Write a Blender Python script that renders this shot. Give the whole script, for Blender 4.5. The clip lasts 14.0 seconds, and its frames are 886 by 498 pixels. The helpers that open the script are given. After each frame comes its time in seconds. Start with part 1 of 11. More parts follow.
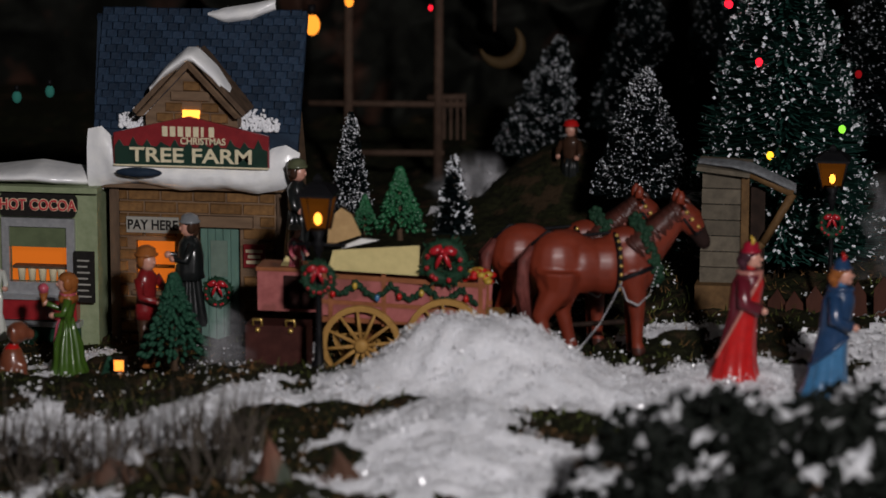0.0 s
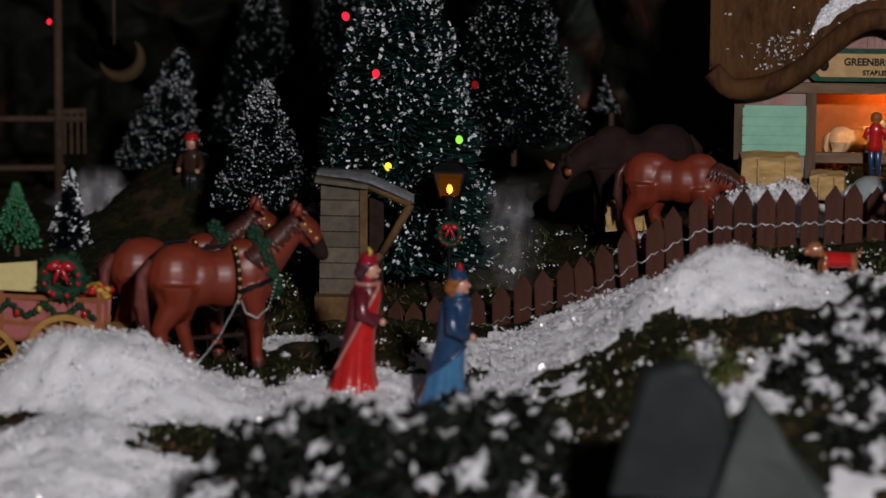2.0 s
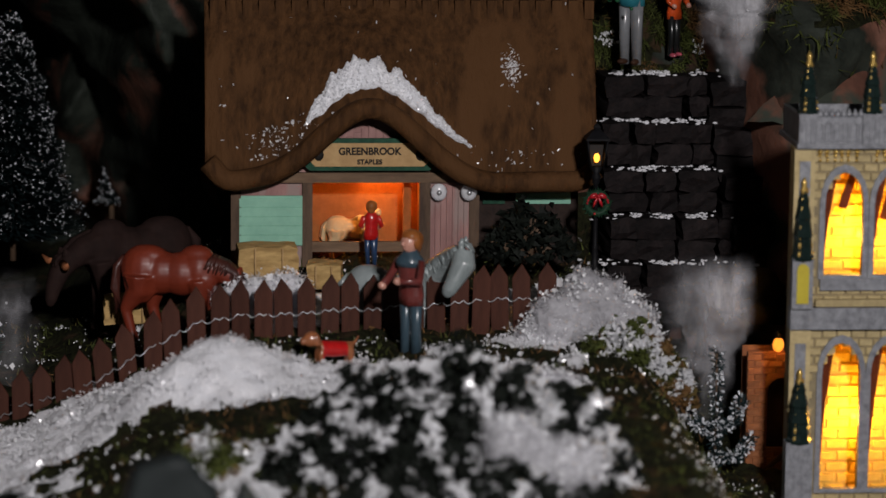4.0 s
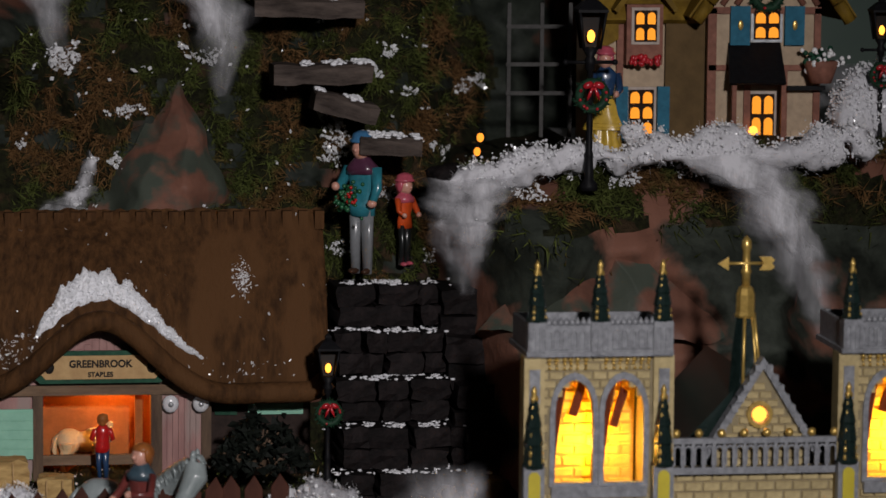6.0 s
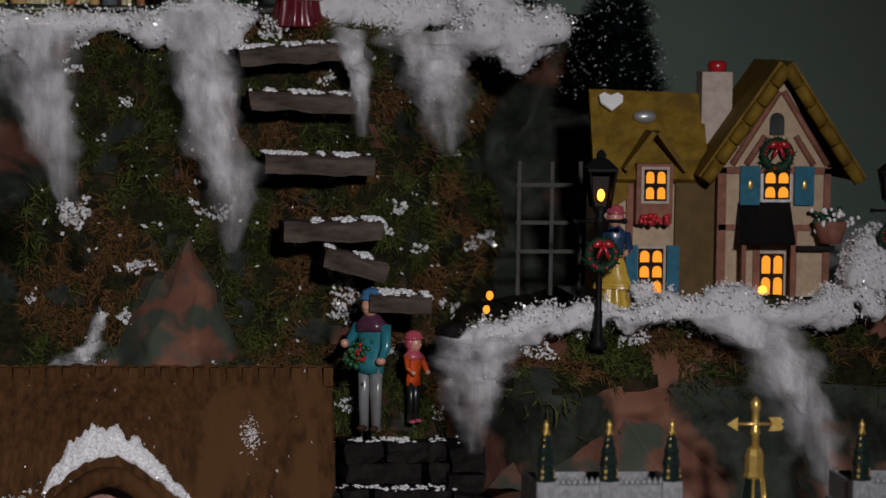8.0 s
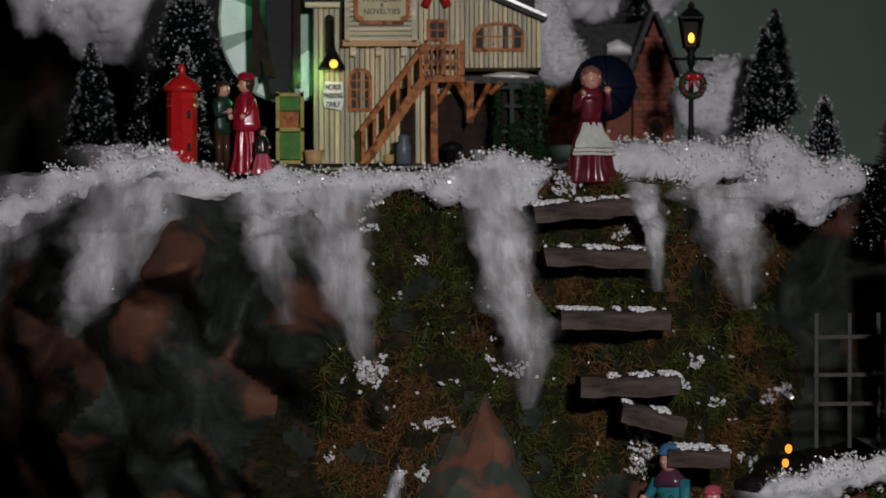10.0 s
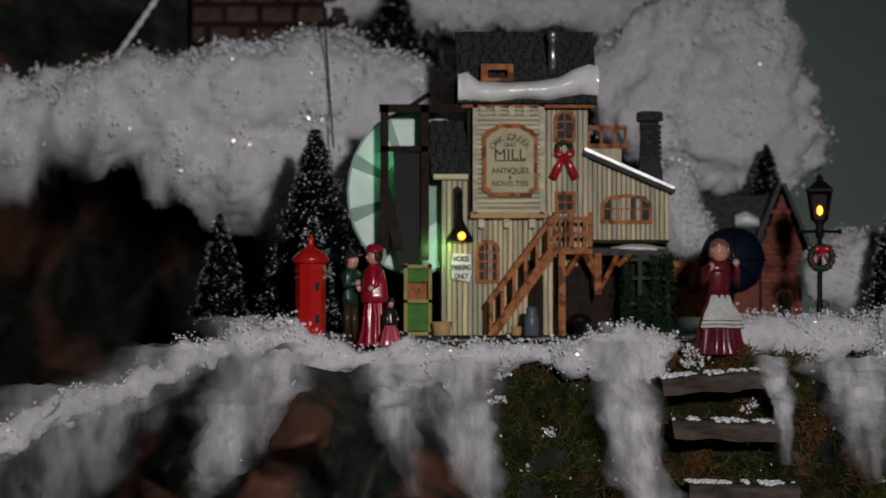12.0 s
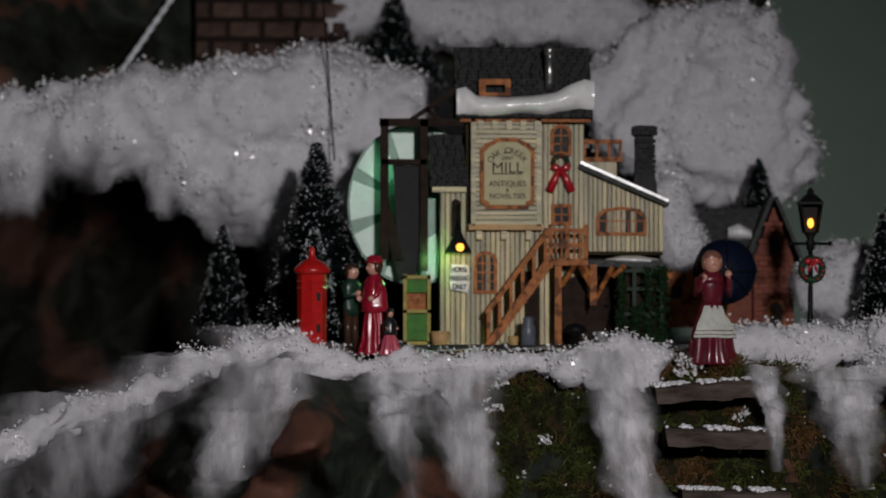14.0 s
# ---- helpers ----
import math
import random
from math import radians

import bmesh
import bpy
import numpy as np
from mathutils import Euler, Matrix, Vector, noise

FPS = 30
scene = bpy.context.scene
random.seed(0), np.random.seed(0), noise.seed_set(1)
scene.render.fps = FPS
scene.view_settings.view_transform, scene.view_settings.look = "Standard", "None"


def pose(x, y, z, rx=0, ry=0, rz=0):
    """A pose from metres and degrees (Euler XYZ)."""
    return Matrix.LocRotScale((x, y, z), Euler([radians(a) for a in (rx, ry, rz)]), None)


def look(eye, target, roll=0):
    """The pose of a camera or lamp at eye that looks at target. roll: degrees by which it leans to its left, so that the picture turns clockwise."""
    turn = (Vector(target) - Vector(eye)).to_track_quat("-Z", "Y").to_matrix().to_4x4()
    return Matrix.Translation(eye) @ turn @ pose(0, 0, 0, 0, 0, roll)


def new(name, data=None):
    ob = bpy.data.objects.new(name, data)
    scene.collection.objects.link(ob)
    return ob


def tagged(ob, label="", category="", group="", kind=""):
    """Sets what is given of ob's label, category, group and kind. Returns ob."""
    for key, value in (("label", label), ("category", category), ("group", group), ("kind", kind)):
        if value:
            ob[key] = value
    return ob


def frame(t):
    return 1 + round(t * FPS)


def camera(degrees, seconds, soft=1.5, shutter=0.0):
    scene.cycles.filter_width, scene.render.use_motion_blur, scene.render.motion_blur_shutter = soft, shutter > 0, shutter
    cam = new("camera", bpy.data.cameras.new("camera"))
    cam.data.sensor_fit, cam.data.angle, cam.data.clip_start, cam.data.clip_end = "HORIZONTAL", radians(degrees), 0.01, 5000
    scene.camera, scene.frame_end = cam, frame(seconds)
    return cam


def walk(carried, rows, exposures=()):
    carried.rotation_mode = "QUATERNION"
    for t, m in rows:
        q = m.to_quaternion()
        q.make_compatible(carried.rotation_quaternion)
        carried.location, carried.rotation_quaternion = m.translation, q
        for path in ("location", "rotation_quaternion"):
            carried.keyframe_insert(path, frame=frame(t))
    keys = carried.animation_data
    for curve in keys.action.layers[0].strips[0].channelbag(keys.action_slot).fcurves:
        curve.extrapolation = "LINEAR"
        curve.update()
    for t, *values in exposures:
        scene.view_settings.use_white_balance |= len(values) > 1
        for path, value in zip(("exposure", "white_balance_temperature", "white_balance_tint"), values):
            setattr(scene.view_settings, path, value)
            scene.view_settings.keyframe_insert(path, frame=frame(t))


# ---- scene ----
cam = camera(14.0, 14.0)
walk(cam, [
    (0.0, look((-0.0169, -0.0035, 0.4131), (-0.3235, 1.9325, 0.0158), -0.000)),
    (0.5, look((-0.0135, -0.0030, 0.4132), (-0.2594, 1.9419, 0.0171), 0.202)),
    (1.0, look((-0.0109, -0.0027, 0.4134), (-0.2087, 1.9483, 0.0202), 0.192)),
    (1.5, look((-0.0089, -0.0025, 0.4134), (-0.1711, 1.9520, 0.0215), 0.407)),
    (2.0, look((-0.0060, -0.0023, 0.4135), (-0.1141, 1.9563, 0.0233), 0.361)),
    (2.5, look((-0.0036, -0.0022, 0.4136), (-0.0684, 1.9587, 0.0250), 0.279)),
    (3.0, look((0.0000, -0.0019, 0.4146), (0.0001, 1.9634, 0.0437), 0.474)),
    (3.5, look((0.0039, -0.0020, 0.4147), (0.0740, 1.9626, 0.0463), 0.709)),
    (4.0, look((0.0085, -0.0019, 0.4163), (0.1634, 1.9627, 0.0756), 0.583)),
    (4.2, look((0.0097, -0.0019, 0.4172), (0.1868, 1.9637, 0.0932), 0.532)),
    (6.3, look((0.0166, -0.0019, 0.4232), (0.3183, 1.9636, 0.2089), 0.595)),
    (6.5, look((0.0166, -0.0018, 0.4238), (0.3192, 1.9647, 0.2211), 0.637)),
    (7.0, look((0.0167, -0.0017, 0.4251), (0.3207, 1.9669, 0.2458), 0.560)),
    (7.2, look((0.0167, -0.0017, 0.4256), (0.3199, 1.9677, 0.2539), 0.746)),
    (9.3, look((0.0123, -0.0009, 0.4288), (0.2368, 1.9833, 0.3167), -0.125)),
    (9.5, look((0.0103, -0.0006, 0.4293), (0.1981, 1.9878, 0.3253), -0.136)),
    (10.0, look((0.0075, -0.0003, 0.4314), (0.1435, 1.9939, 0.3650), -0.158)),
    (10.5, look((0.0048, -0.0001, 0.4328), (0.0926, 1.9976, 0.3932), -0.242)),
    (11.0, look((0.0037, -0.0001, 0.4350), (0.0717, 1.9988, 0.4351), -0.148)),
    (11.5, look((0.0038, -0.0001, 0.4363), (0.0732, 1.9986, 0.4600), -0.004)),
    (12.0, look((0.0038, -0.0001, 0.4364), (0.0726, 1.9986, 0.4609), -0.020)),
    (12.5, look((0.0034, -0.0121, 0.4363), (0.0717, 1.9866, 0.4627), 0.031)),
    (13.0, look((0.0024, -0.0420, 0.4360), (0.0718, 1.9565, 0.4657), 0.029)),
    (13.5, look((0.0022, -0.0460, 0.4360), (0.0714, 1.9525, 0.4661), 0.051)),
    (14.0, look((0.0022, -0.0480, 0.4359), (0.0717, 1.9505, 0.4665), 0.078)),
])
# a long lens, wide open
cam.data.dof.use_dof = True
cam.data.dof.focus_distance = 2.10
cam.data.dof.aperture_fstop = 10.5

# ---- light: one small lamp above and right of the tripod, dim room ----
world = bpy.data.worlds.new("dark_room")
scene.world = world
world.use_nodes = True
world.node_tree.nodes["Background"].inputs[0].default_value = (0.55, 0.7, 0.75, 1)
world.node_tree.nodes["Background"].inputs[1].default_value = 0.002


def area_lamp(name, eye, target, size, power, colour):
    data = bpy.data.lights.new(name, "AREA")
    data.shape, data.size, data.energy, data.color = "DISK", size, power, colour
    ob = new(name, data)
    ob.matrix_world = look(eye, target)
    return ob


key = bpy.data.lights.new("tripod_light", "SPOT")
key.energy, key.color, key.shadow_soft_size, key.spot_size, key.spot_blend = 118.0, (1.0, 0.945, 0.955), 0.05, radians(61), 1.0
new("tripod_light", key).matrix_world = look((0.34, -0.05, 0.78), (-0.08, 1.85, 0.08))
area_lamp("room_light", (-0.3, 0.9, 1.6), (0.0, 2.1, 0.1), 0.5, 0.08, (0.85, 0.93, 1.0))
scene.view_settings.exposure = 0.0


# ---- mesh tools ----
def add_faces(bm, pts, faces, mi=0, smooth=False):
    vs = [bm.verts.new(p) for p in pts]
    for f in faces:
        try:
            fa = bm.faces.new([vs[i] for i in f])
            fa.material_index, fa.smooth = mi, smooth
        except ValueError:
            pass
    return vs


def box(bm, x0, x1, y0, y1, z0, z1, u=1.0, mi=0):
    p = [(x * u, y * u, z * u) for x in (x0, x1) for y in (y0, y1) for z in (z0, z1)]
    add_faces(bm, p, [(0, 1, 3, 2), (4, 6, 7, 5), (0, 4, 5, 1), (2, 3, 7, 6), (0, 2, 6, 4), (1, 5, 7, 3)], mi)


def prism(bm, poly, y0, y1, u=1.0, mi=0, smooth=False):
    """A polygon in x, z (counter-clockwise from the front) drawn out from y0 to y1."""
    n = len(poly)
    p = [(x * u, y0 * u, z * u) for x, z in poly] + [(x * u, y1 * u, z * u) for x, z in poly]
    f = [tuple(range(n)), tuple(range(2 * n - 1, n - 1, -1))]
    add_faces(bm, p, f + [(i, i + n, (i + 1) % n + n, (i + 1) % n) for i in range(n)], mi, smooth)


def slab(bm, corners, thick, mi=0):
    """A flat four-cornered board of that thickness, behind the corners' face."""
    c = [Vector(k) for k in corners]
    nrm = (c[1] - c[0]).cross(c[3] - c[0]).normalized() * thick
    add_faces(bm, c + [k - nrm for k in c], [(0, 1, 2, 3), (7, 6, 5, 4), (0, 4, 5, 1), (1, 5, 6, 2), (2, 6, 7, 3), (3, 7, 4, 0)], mi)


def tube(bm, pts, radii, seg=8, mi=0, smooth=True, caps=True):
    """A round, tapered rod through the points."""
    pts = [Vector(p) for p in pts]
    if not hasattr(radii, "__len__"):
        radii = [radii] * len(pts)
    rings, ref = [], None
    for i, p in enumerate(pts):
        d = (pts[min(i + 1, len(pts) - 1)] - pts[max(i - 1, 0)]).normalized()
        if ref is None:
            ref = d.orthogonal().normalized()
        a = (ref - d * ref.dot(d)).normalized()
        ref, b = a, d.cross(a)
        rings.append([bm.verts.new(p + (a * math.cos(2 * math.pi * k / seg) + b * math.sin(2 * math.pi * k / seg)) * radii[i]) for k in range(seg)])
    for r0, r1 in zip(rings, rings[1:]):
        for k in range(seg):
            f = bm.faces.new((r0[k], r0[(k + 1) % seg], r1[(k + 1) % seg], r1[k]))
            f.material_index, f.smooth = mi, smooth
    if caps:
        for r in (rings[0][::-1], rings[-1]):
            f = bm.faces.new(r)
            f.material_index, f.smooth = mi, smooth
    return rings


def ball(bm, c, r, seg=12, rows=8, mi=0, turn=None):
    if not hasattr(r, "__len__"):
        r = (r, r, r)
    c, m = Vector(c), (turn or Matrix.Identity(3))
    grid = []
    for j in range(1, rows):
        a = math.pi * j / rows
        grid.append([bm.verts.new(c + m @ Vector((r[0] * math.sin(a) * math.cos(2 * math.pi * k / seg), r[1] * math.sin(a) * math.sin(2 * math.pi * k / seg), r[2] * math.cos(a)))) for k in range(seg)])
    top, bot = bm.verts.new(c + m @ Vector((0, 0, r[2]))), bm.verts.new(c - m @ Vector((0, 0, r[2])))
    fs = [(top, grid[0][k], grid[0][(k + 1) % seg]) for k in range(seg)] + [(bot, grid[-1][(k + 1) % seg], grid[-1][k]) for k in range(seg)]
    for a, b in zip(grid, grid[1:]):
        fs += [(a[k], b[k], b[(k + 1) % seg], a[(k + 1) % seg]) for k in range(seg)]
    for f in fs:
        fa = bm.faces.new(f)
        fa.material_index, fa.smooth = mi, True


def lathe(bm, profile, c=(0, 0, 0), seg=14, mi=0, squash=1.0, smooth=True, wave=0.0, lobes=7):
    """A turned shape: rows of radius and height, upwards."""
    rings = []
    for r, z in profile:
        rings.append([bm.verts.new((c[0] + r * (1 + wave * math.sin(lobes * 2 * math.pi * k / seg)) * math.cos(2 * math.pi * k / seg), c[1] + squash * r * (1 + wave * math.sin(lobes * 2 * math.pi * k / seg)) * math.sin(2 * math.pi * k / seg), c[2] + z)) for k in range(seg)])
    for a, b in zip(rings, rings[1:]):
        for k in range(seg):
            f = bm.faces.new((a[k], a[(k + 1) % seg], b[(k + 1) % seg], b[k]))
            f.material_index, f.smooth = mi, smooth
    for r in (rings[0][::-1], rings[-1]):
        f = bm.faces.new(r)
        f.material_index, f.smooth = mi, smooth


def grid_sheet(bm, nx, ny, fn, mi=0):
    vs = [[bm.verts.new(fn(i / nx, j / ny)) for i in range(nx + 1)] for j in range(ny + 1)]
    for j in range(ny):
        for i in range(nx):
            f = bm.faces.new((vs[j][i], vs[j][i + 1], vs[j + 1][i + 1], vs[j + 1][i]))
            f.material_index, f.smooth = mi, True
    return vs


def arch(x0, x1, z0, z1, n=8, pointed=False):
    """The outline of an arched opening, counter-clockwise from the front; z1 is its crown."""
    w, c = x1 - x0, (x0 + x1) / 2
    rise = w * (0.8 if pointed else 0.5)
    pts = [(x0, z0), (x1, z0)]
    for k in range(n + 1):
        a = k / n
        if pointed:
            s = 1 if a < 0.5 else -1
            q = abs(1 - 2 * a)
            pts.append((c + s * w / 2 * math.sin(q * math.pi / 2) ** 0.9, z1 - rise + rise * (1 - q ** 1.7)))
        else:
            pts.append((c + w / 2 * math.cos(math.pi * a), z1 - rise + rise * math.sin(math.pi * a)))
    return pts


def ring_prism(bm, outer, inner, y0, y1, u=1.0, mi=0):
    """A frame between two outlines with the same number of points."""
    n = len(outer)
    p = [(x * u, y * u, z * u) for y in (y0, y1) for o in (outer, inner) for x, z in o]
    f = []
    for i in range(n):
        j = (i + 1) % n
        f += [(i, j, n + j, n + i), (2 * n + j, 2 * n + i, 3 * n + i, 3 * n + j), (i, 2 * n + i, 2 * n + j, j), (n + j, 3 * n + j, 3 * n + i, n + i)]
    add_faces(bm, p, f, mi)


def part(name, bm, material, parent=None, label="", bevel=0.0, kind=""):
    """Links a bmesh as one mesh object under a thing or a part."""
    if bevel:
        bmesh.ops.bevel(bm, geom=[e for e in bm.edges if e.is_manifold and e.calc_face_angle(0) > 0.5], offset=bevel, segments=1, affect="EDGES", clamp_overlap=True)
    me = bpy.data.meshes.new(name)
    bm.to_mesh(me)
    bm.free()
    for m in (material if isinstance(material, (list, tuple)) else [material]):
        me.materials.append(m)
    ob = new(name, me)
    ob.parent = parent
    return tagged(ob, label, kind=kind)


def thing(name, loc, label, category, group="", rz=0.0, kind="", tall=1.0):
    ob = new(name)
    ob.empty_display_size = 0.01
    ob.matrix_world = pose(*loc, 0, 0, rz) @ Matrix.Diagonal((1, 1, tall, 1))
    return tagged(ob, label, category, group, kind)


def from_arrays(name, pts, faces, material, index=None, smooth=False):
    me = bpy.data.meshes.new(name)
    me.from_pydata([tuple(map(float, p)) for p in pts], [], [tuple(map(int, f)) for f in faces])
    for m in (material if isinstance(material, (list, tuple)) else [material]):
        me.materials.append(m)
    if index is not None:
        me.polygons.foreach_set("material_index", np.asarray(index, dtype=np.int32))
    if smooth:
        me.polygons.foreach_set("use_smooth", np.ones(len(me.polygons), dtype=bool))
    me.update()
    return new(name, me)


def fused(bm, voxel, rounds=6):
    """Melts overlapping lumps into one smooth skin and returns it as a bmesh."""
    me = bpy.data.meshes.new("lumps")
    bm.to_mesh(me)
    bm.free()
    ob = new("lumps", me)
    mod = ob.modifiers.new("melt", "REMESH")
    mod.mode, mod.voxel_size = "VOXEL", voxel
    sm = ob.modifiers.new("soften", "SMOOTH")
    sm.factor, sm.iterations = 0.5, rounds
    bpy.context.view_layer.update()
    ev = ob.evaluated_get(bpy.context.evaluated_depsgraph_get())
    out = bmesh.new()
    out.from_mesh(ev.to_mesh())
    ev.to_mesh_clear()
    bpy.data.objects.remove(ob)
    bpy.data.meshes.remove(me)
    for f in out.faces:
        f.smooth = True
    return out


def lettering(text, size, material, parent, loc, spread=1.0, name="lettering", depth=0.0004, rot=(90, 0, 0), bold=0.0):
    cu = bpy.data.curves.new(name, "FONT")
    cu.body, cu.size, cu.extrude, cu.align_x, cu.align_y, cu.offset = text, size, depth, "CENTER", "CENTER", bold
    ob = new(name, cu)
    bpy.context.view_layer.update()
    me = bpy.data.meshes.new_from_object(ob.evaluated_get(bpy.context.evaluated_depsgraph_get()))
    bpy.data.objects.remove(ob)
    me.materials.clear()
    me.materials.append(material)
    for v in me.vertices:
        v.co.x *= spread
    ob = new(name, me)
    ob.parent = parent
    ob.matrix_basis = pose(*loc, *rot)
    return ob


def fbm(x, y, z, octaves=4):
    return noise.fractal(Vector((x, y, z)), 1.0, 2.0, octaves)


# ---- materials ----
def mat(name, c1, c2=None, rough=0.6, scale=250.0, bump=0.25, metal=0.0, coat=0.0, spot=None, spot_scale=40.0, spot_at=0.6, stretch=(1, 1, 1), dist=0.0006, vary=0.0):
    """Painted or natural surface: two tones of fine grain, an optional third in larger patches, fine relief."""
    m = bpy.data.materials.new(name)
    m.use_nodes = True
    nt = m.node_tree
    nodes, links = nt.nodes, nt.links
    b = nodes["Principled BSDF"]
    b.inputs["Roughness"].default_value = rough
    b.inputs["Metallic"].default_value = metal
    b.inputs["Specular IOR Level"].default_value = 0.5 if rough < 0.45 or metal else 0.1
    b.inputs["Coat Weight"].default_value = coat
    b.inputs["Coat Roughness"].default_value = 0.15
    c2 = c2 or tuple(0.72 * k for k in c1)
    co = nodes.new("ShaderNodeTexCoord")
    mp = nodes.new("ShaderNodeMapping")
    mp.inputs["Scale"].default_value = stretch
    links.new(co.outputs["Object"], mp.inputs["Vector"])
    n1 = nodes.new("ShaderNodeTexNoise")
    n1.inputs["Scale"].default_value, n1.inputs["Detail"].default_value, n1.inputs["Roughness"].default_value = scale, 4, 0.65
    links.new(mp.outputs[0], n1.inputs["Vector"])
    r1 = nodes.new("ShaderNodeValToRGB")
    r1.color_ramp.elements[0].position, r1.color_ramp.elements[1].position = 0.32, 0.68
    r1.color_ramp.elements[0].color, r1.color_ramp.elements[1].color = (*c2, 1), (*c1, 1)
    links.new(n1.outputs["Fac"], r1.inputs["Fac"])
    col = r1.outputs["Color"]
    if spot:
        n2 = nodes.new("ShaderNodeTexNoise")
        n2.inputs["Scale"].default_value, n2.inputs["Detail"].default_value = spot_scale, 5
        links.new(mp.outputs[0], n2.inputs["Vector"])
        r2 = nodes.new("ShaderNodeValToRGB")
        r2.color_ramp.elements[0].position, r2.color_ramp.elements[1].position = spot_at - 0.035, spot_at + 0.035
        mx = nodes.new("ShaderNodeMix")
        mx.data_type = "RGBA"
        links.new(n2.outputs["Fac"], r2.inputs["Fac"])
        links.new(r2.outputs["Color"], mx.inputs["Factor"])
        links.new(col, mx.inputs["A"])
        mx.inputs["B"].default_value = (*spot, 1)
        col = mx.outputs["Result"]
    if vary:
        info = nodes.new("ShaderNodeObjectInfo")
        hsv = nodes.new("ShaderNodeHueSaturation")
        rng = nodes.new("ShaderNodeMapRange")
        rng.inputs["To Min"].default_value, rng.inputs["To Max"].default_value = 1 - vary, 1 + vary
        links.new(info.outputs["Random"], rng.inputs["Value"])
        links.new(rng.outputs["Result"], hsv.inputs["Value"])
        links.new(col, hsv.inputs["Color"])
        col = hsv.outputs["Color"]
    links.new(col, b.inputs["Base Color"])
    if bump:
        bp = nodes.new("ShaderNodeBump")
        bp.inputs["Strength"].default_value, bp.inputs["Distance"].default_value = bump, dist
        links.new(n1.outputs["Fac"], bp.inputs["Height"])
        links.new(bp.outputs["Normal"], b.inputs["Normal"])
    return m


def glow(name, colour, strength, body=0.25):
    m = bpy.data.materials.new(name)
    m.use_nodes = True
    b = m.node_tree.nodes["Principled BSDF"]
    b.inputs["Base Color"].default_value = (*[body * c for c in colour], 1)
    b.inputs["Emission Color"].default_value = (*colour, 1)
    b.inputs["Emission Strength"].default_value = strength
    b.inputs["Specular IOR Level"].default_value = 0.0
    return m


def crystal(name, colour, through_share):
    """Clear plastic snow: each chip shines a little and lets light through."""
    m = mat(name, colour, tuple(0.86 * k for k in colour), 0.2, 200, 0.0)
    nodes, links = m.node_tree.nodes, m.node_tree.links
    b, out = nodes["Principled BSDF"], nodes["Material Output"]
    tr = nodes.new("ShaderNodeBsdfTranslucent")
    tr.inputs["Color"].default_value = (*colour, 1)
    mx = nodes.new("ShaderNodeMixShader")
    mx.inputs[0].default_value = through_share
    links.new(b.outputs[0], mx.inputs[1])
    links.new(tr.outputs[0], mx.inputs[2])
    links.new(mx.outputs[0], out.inputs["Surface"])
    return m


def cotton(name, alpha_low, scale, stretch):
    """White wadding: fibres that thin out to nothing."""
    m = bpy.data.materials.new(name)
    m.use_nodes = True
    nt = m.node_tree
    nodes, links = nt.nodes, nt.links
    b = nodes["Principled BSDF"]
    b.inputs["Base Color"].default_value = (0.63, 0.63, 0.66, 1)
    b.inputs["Roughness"].default_value = 0.9
    b.inputs["Specular IOR Level"].default_value = 0.1
    co = nodes.new("ShaderNodeTexCoord")
    mp = nodes.new("ShaderNodeMapping")
    mp.inputs["Scale"].default_value = stretch
    n = nodes.new("ShaderNodeTexNoise")
    n.inputs["Scale"].default_value, n.inputs["Detail"].default_value, n.inputs["Roughness"].default_value = scale, 5, 0.7
    rp = nodes.new("ShaderNodeMapRange")
    rp.inputs["From Min"].default_value, rp.inputs["From Max"].default_value, rp.inputs["To Min"].default_value, rp.inputs["To Max"].default_value = 0.28, 0.72, alpha_low, 1.0
    at = nodes.new("ShaderNodeAttribute")
    at.attribute_name = "thin"
    mul = nodes.new("ShaderNodeMath")
    mul.operation = "MULTIPLY"
    mul.use_clamp = True
    links.new(co.outputs["Object"], mp.inputs["Vector"])
    links.new(mp.outputs[0], n.inputs["Vector"])
    links.new(n.outputs["Fac"], rp.inputs["Value"])
    links.new(rp.outputs["Result"], mul.inputs[0])
    links.new(at.outputs["Fac"], mul.inputs[1])
    links.new(mul.outputs[0], b.inputs["Alpha"])
    bp = nodes.new("ShaderNodeBump")
    bp.inputs["Strength"].default_value, bp.inputs["Distance"].default_value = 0.4, 0.002
    links.new(n.outputs["Fac"], bp.inputs["Height"])
    links.new(bp.outputs["Normal"], b.inputs["Normal"])
    return m


from mathutils import geometry

SNOW = mat("snow_grit", (0.88, 0.88, 0.9), (0.7, 0.71, 0.74), 0.6, 420, 0.6, dist=0.0012, spot=(0.76, 0.77, 0.8), spot_scale=90, spot_at=0.55)
FLAKE = crystal("ice_flake", (0.92, 0.93, 0.95), 0.42)
GLAZE_SNOW = mat("glazed_white", (0.88, 0.88, 0.86), (0.74, 0.75, 0.76), 0.25, 90, 0.35, coat=0.3, dist=0.001)
ROCK = mat("rock_paper", (0.032, 0.038, 0.030), (0.011, 0.014, 0.011), 0.6, 60, 0.4, spot=(0.105, 0.048, 0.033), spot_scale=13, spot_at=0.55, dist=0.003)
TERRACE_ROCK = mat("terrace_rock_paper", (0.05, 0.058, 0.046), (0.02, 0.024, 0.019), 0.65, 60, 0.4, spot=(0.19, 0.088, 0.06), spot_scale=13, spot_at=0.5, dist=0.003)
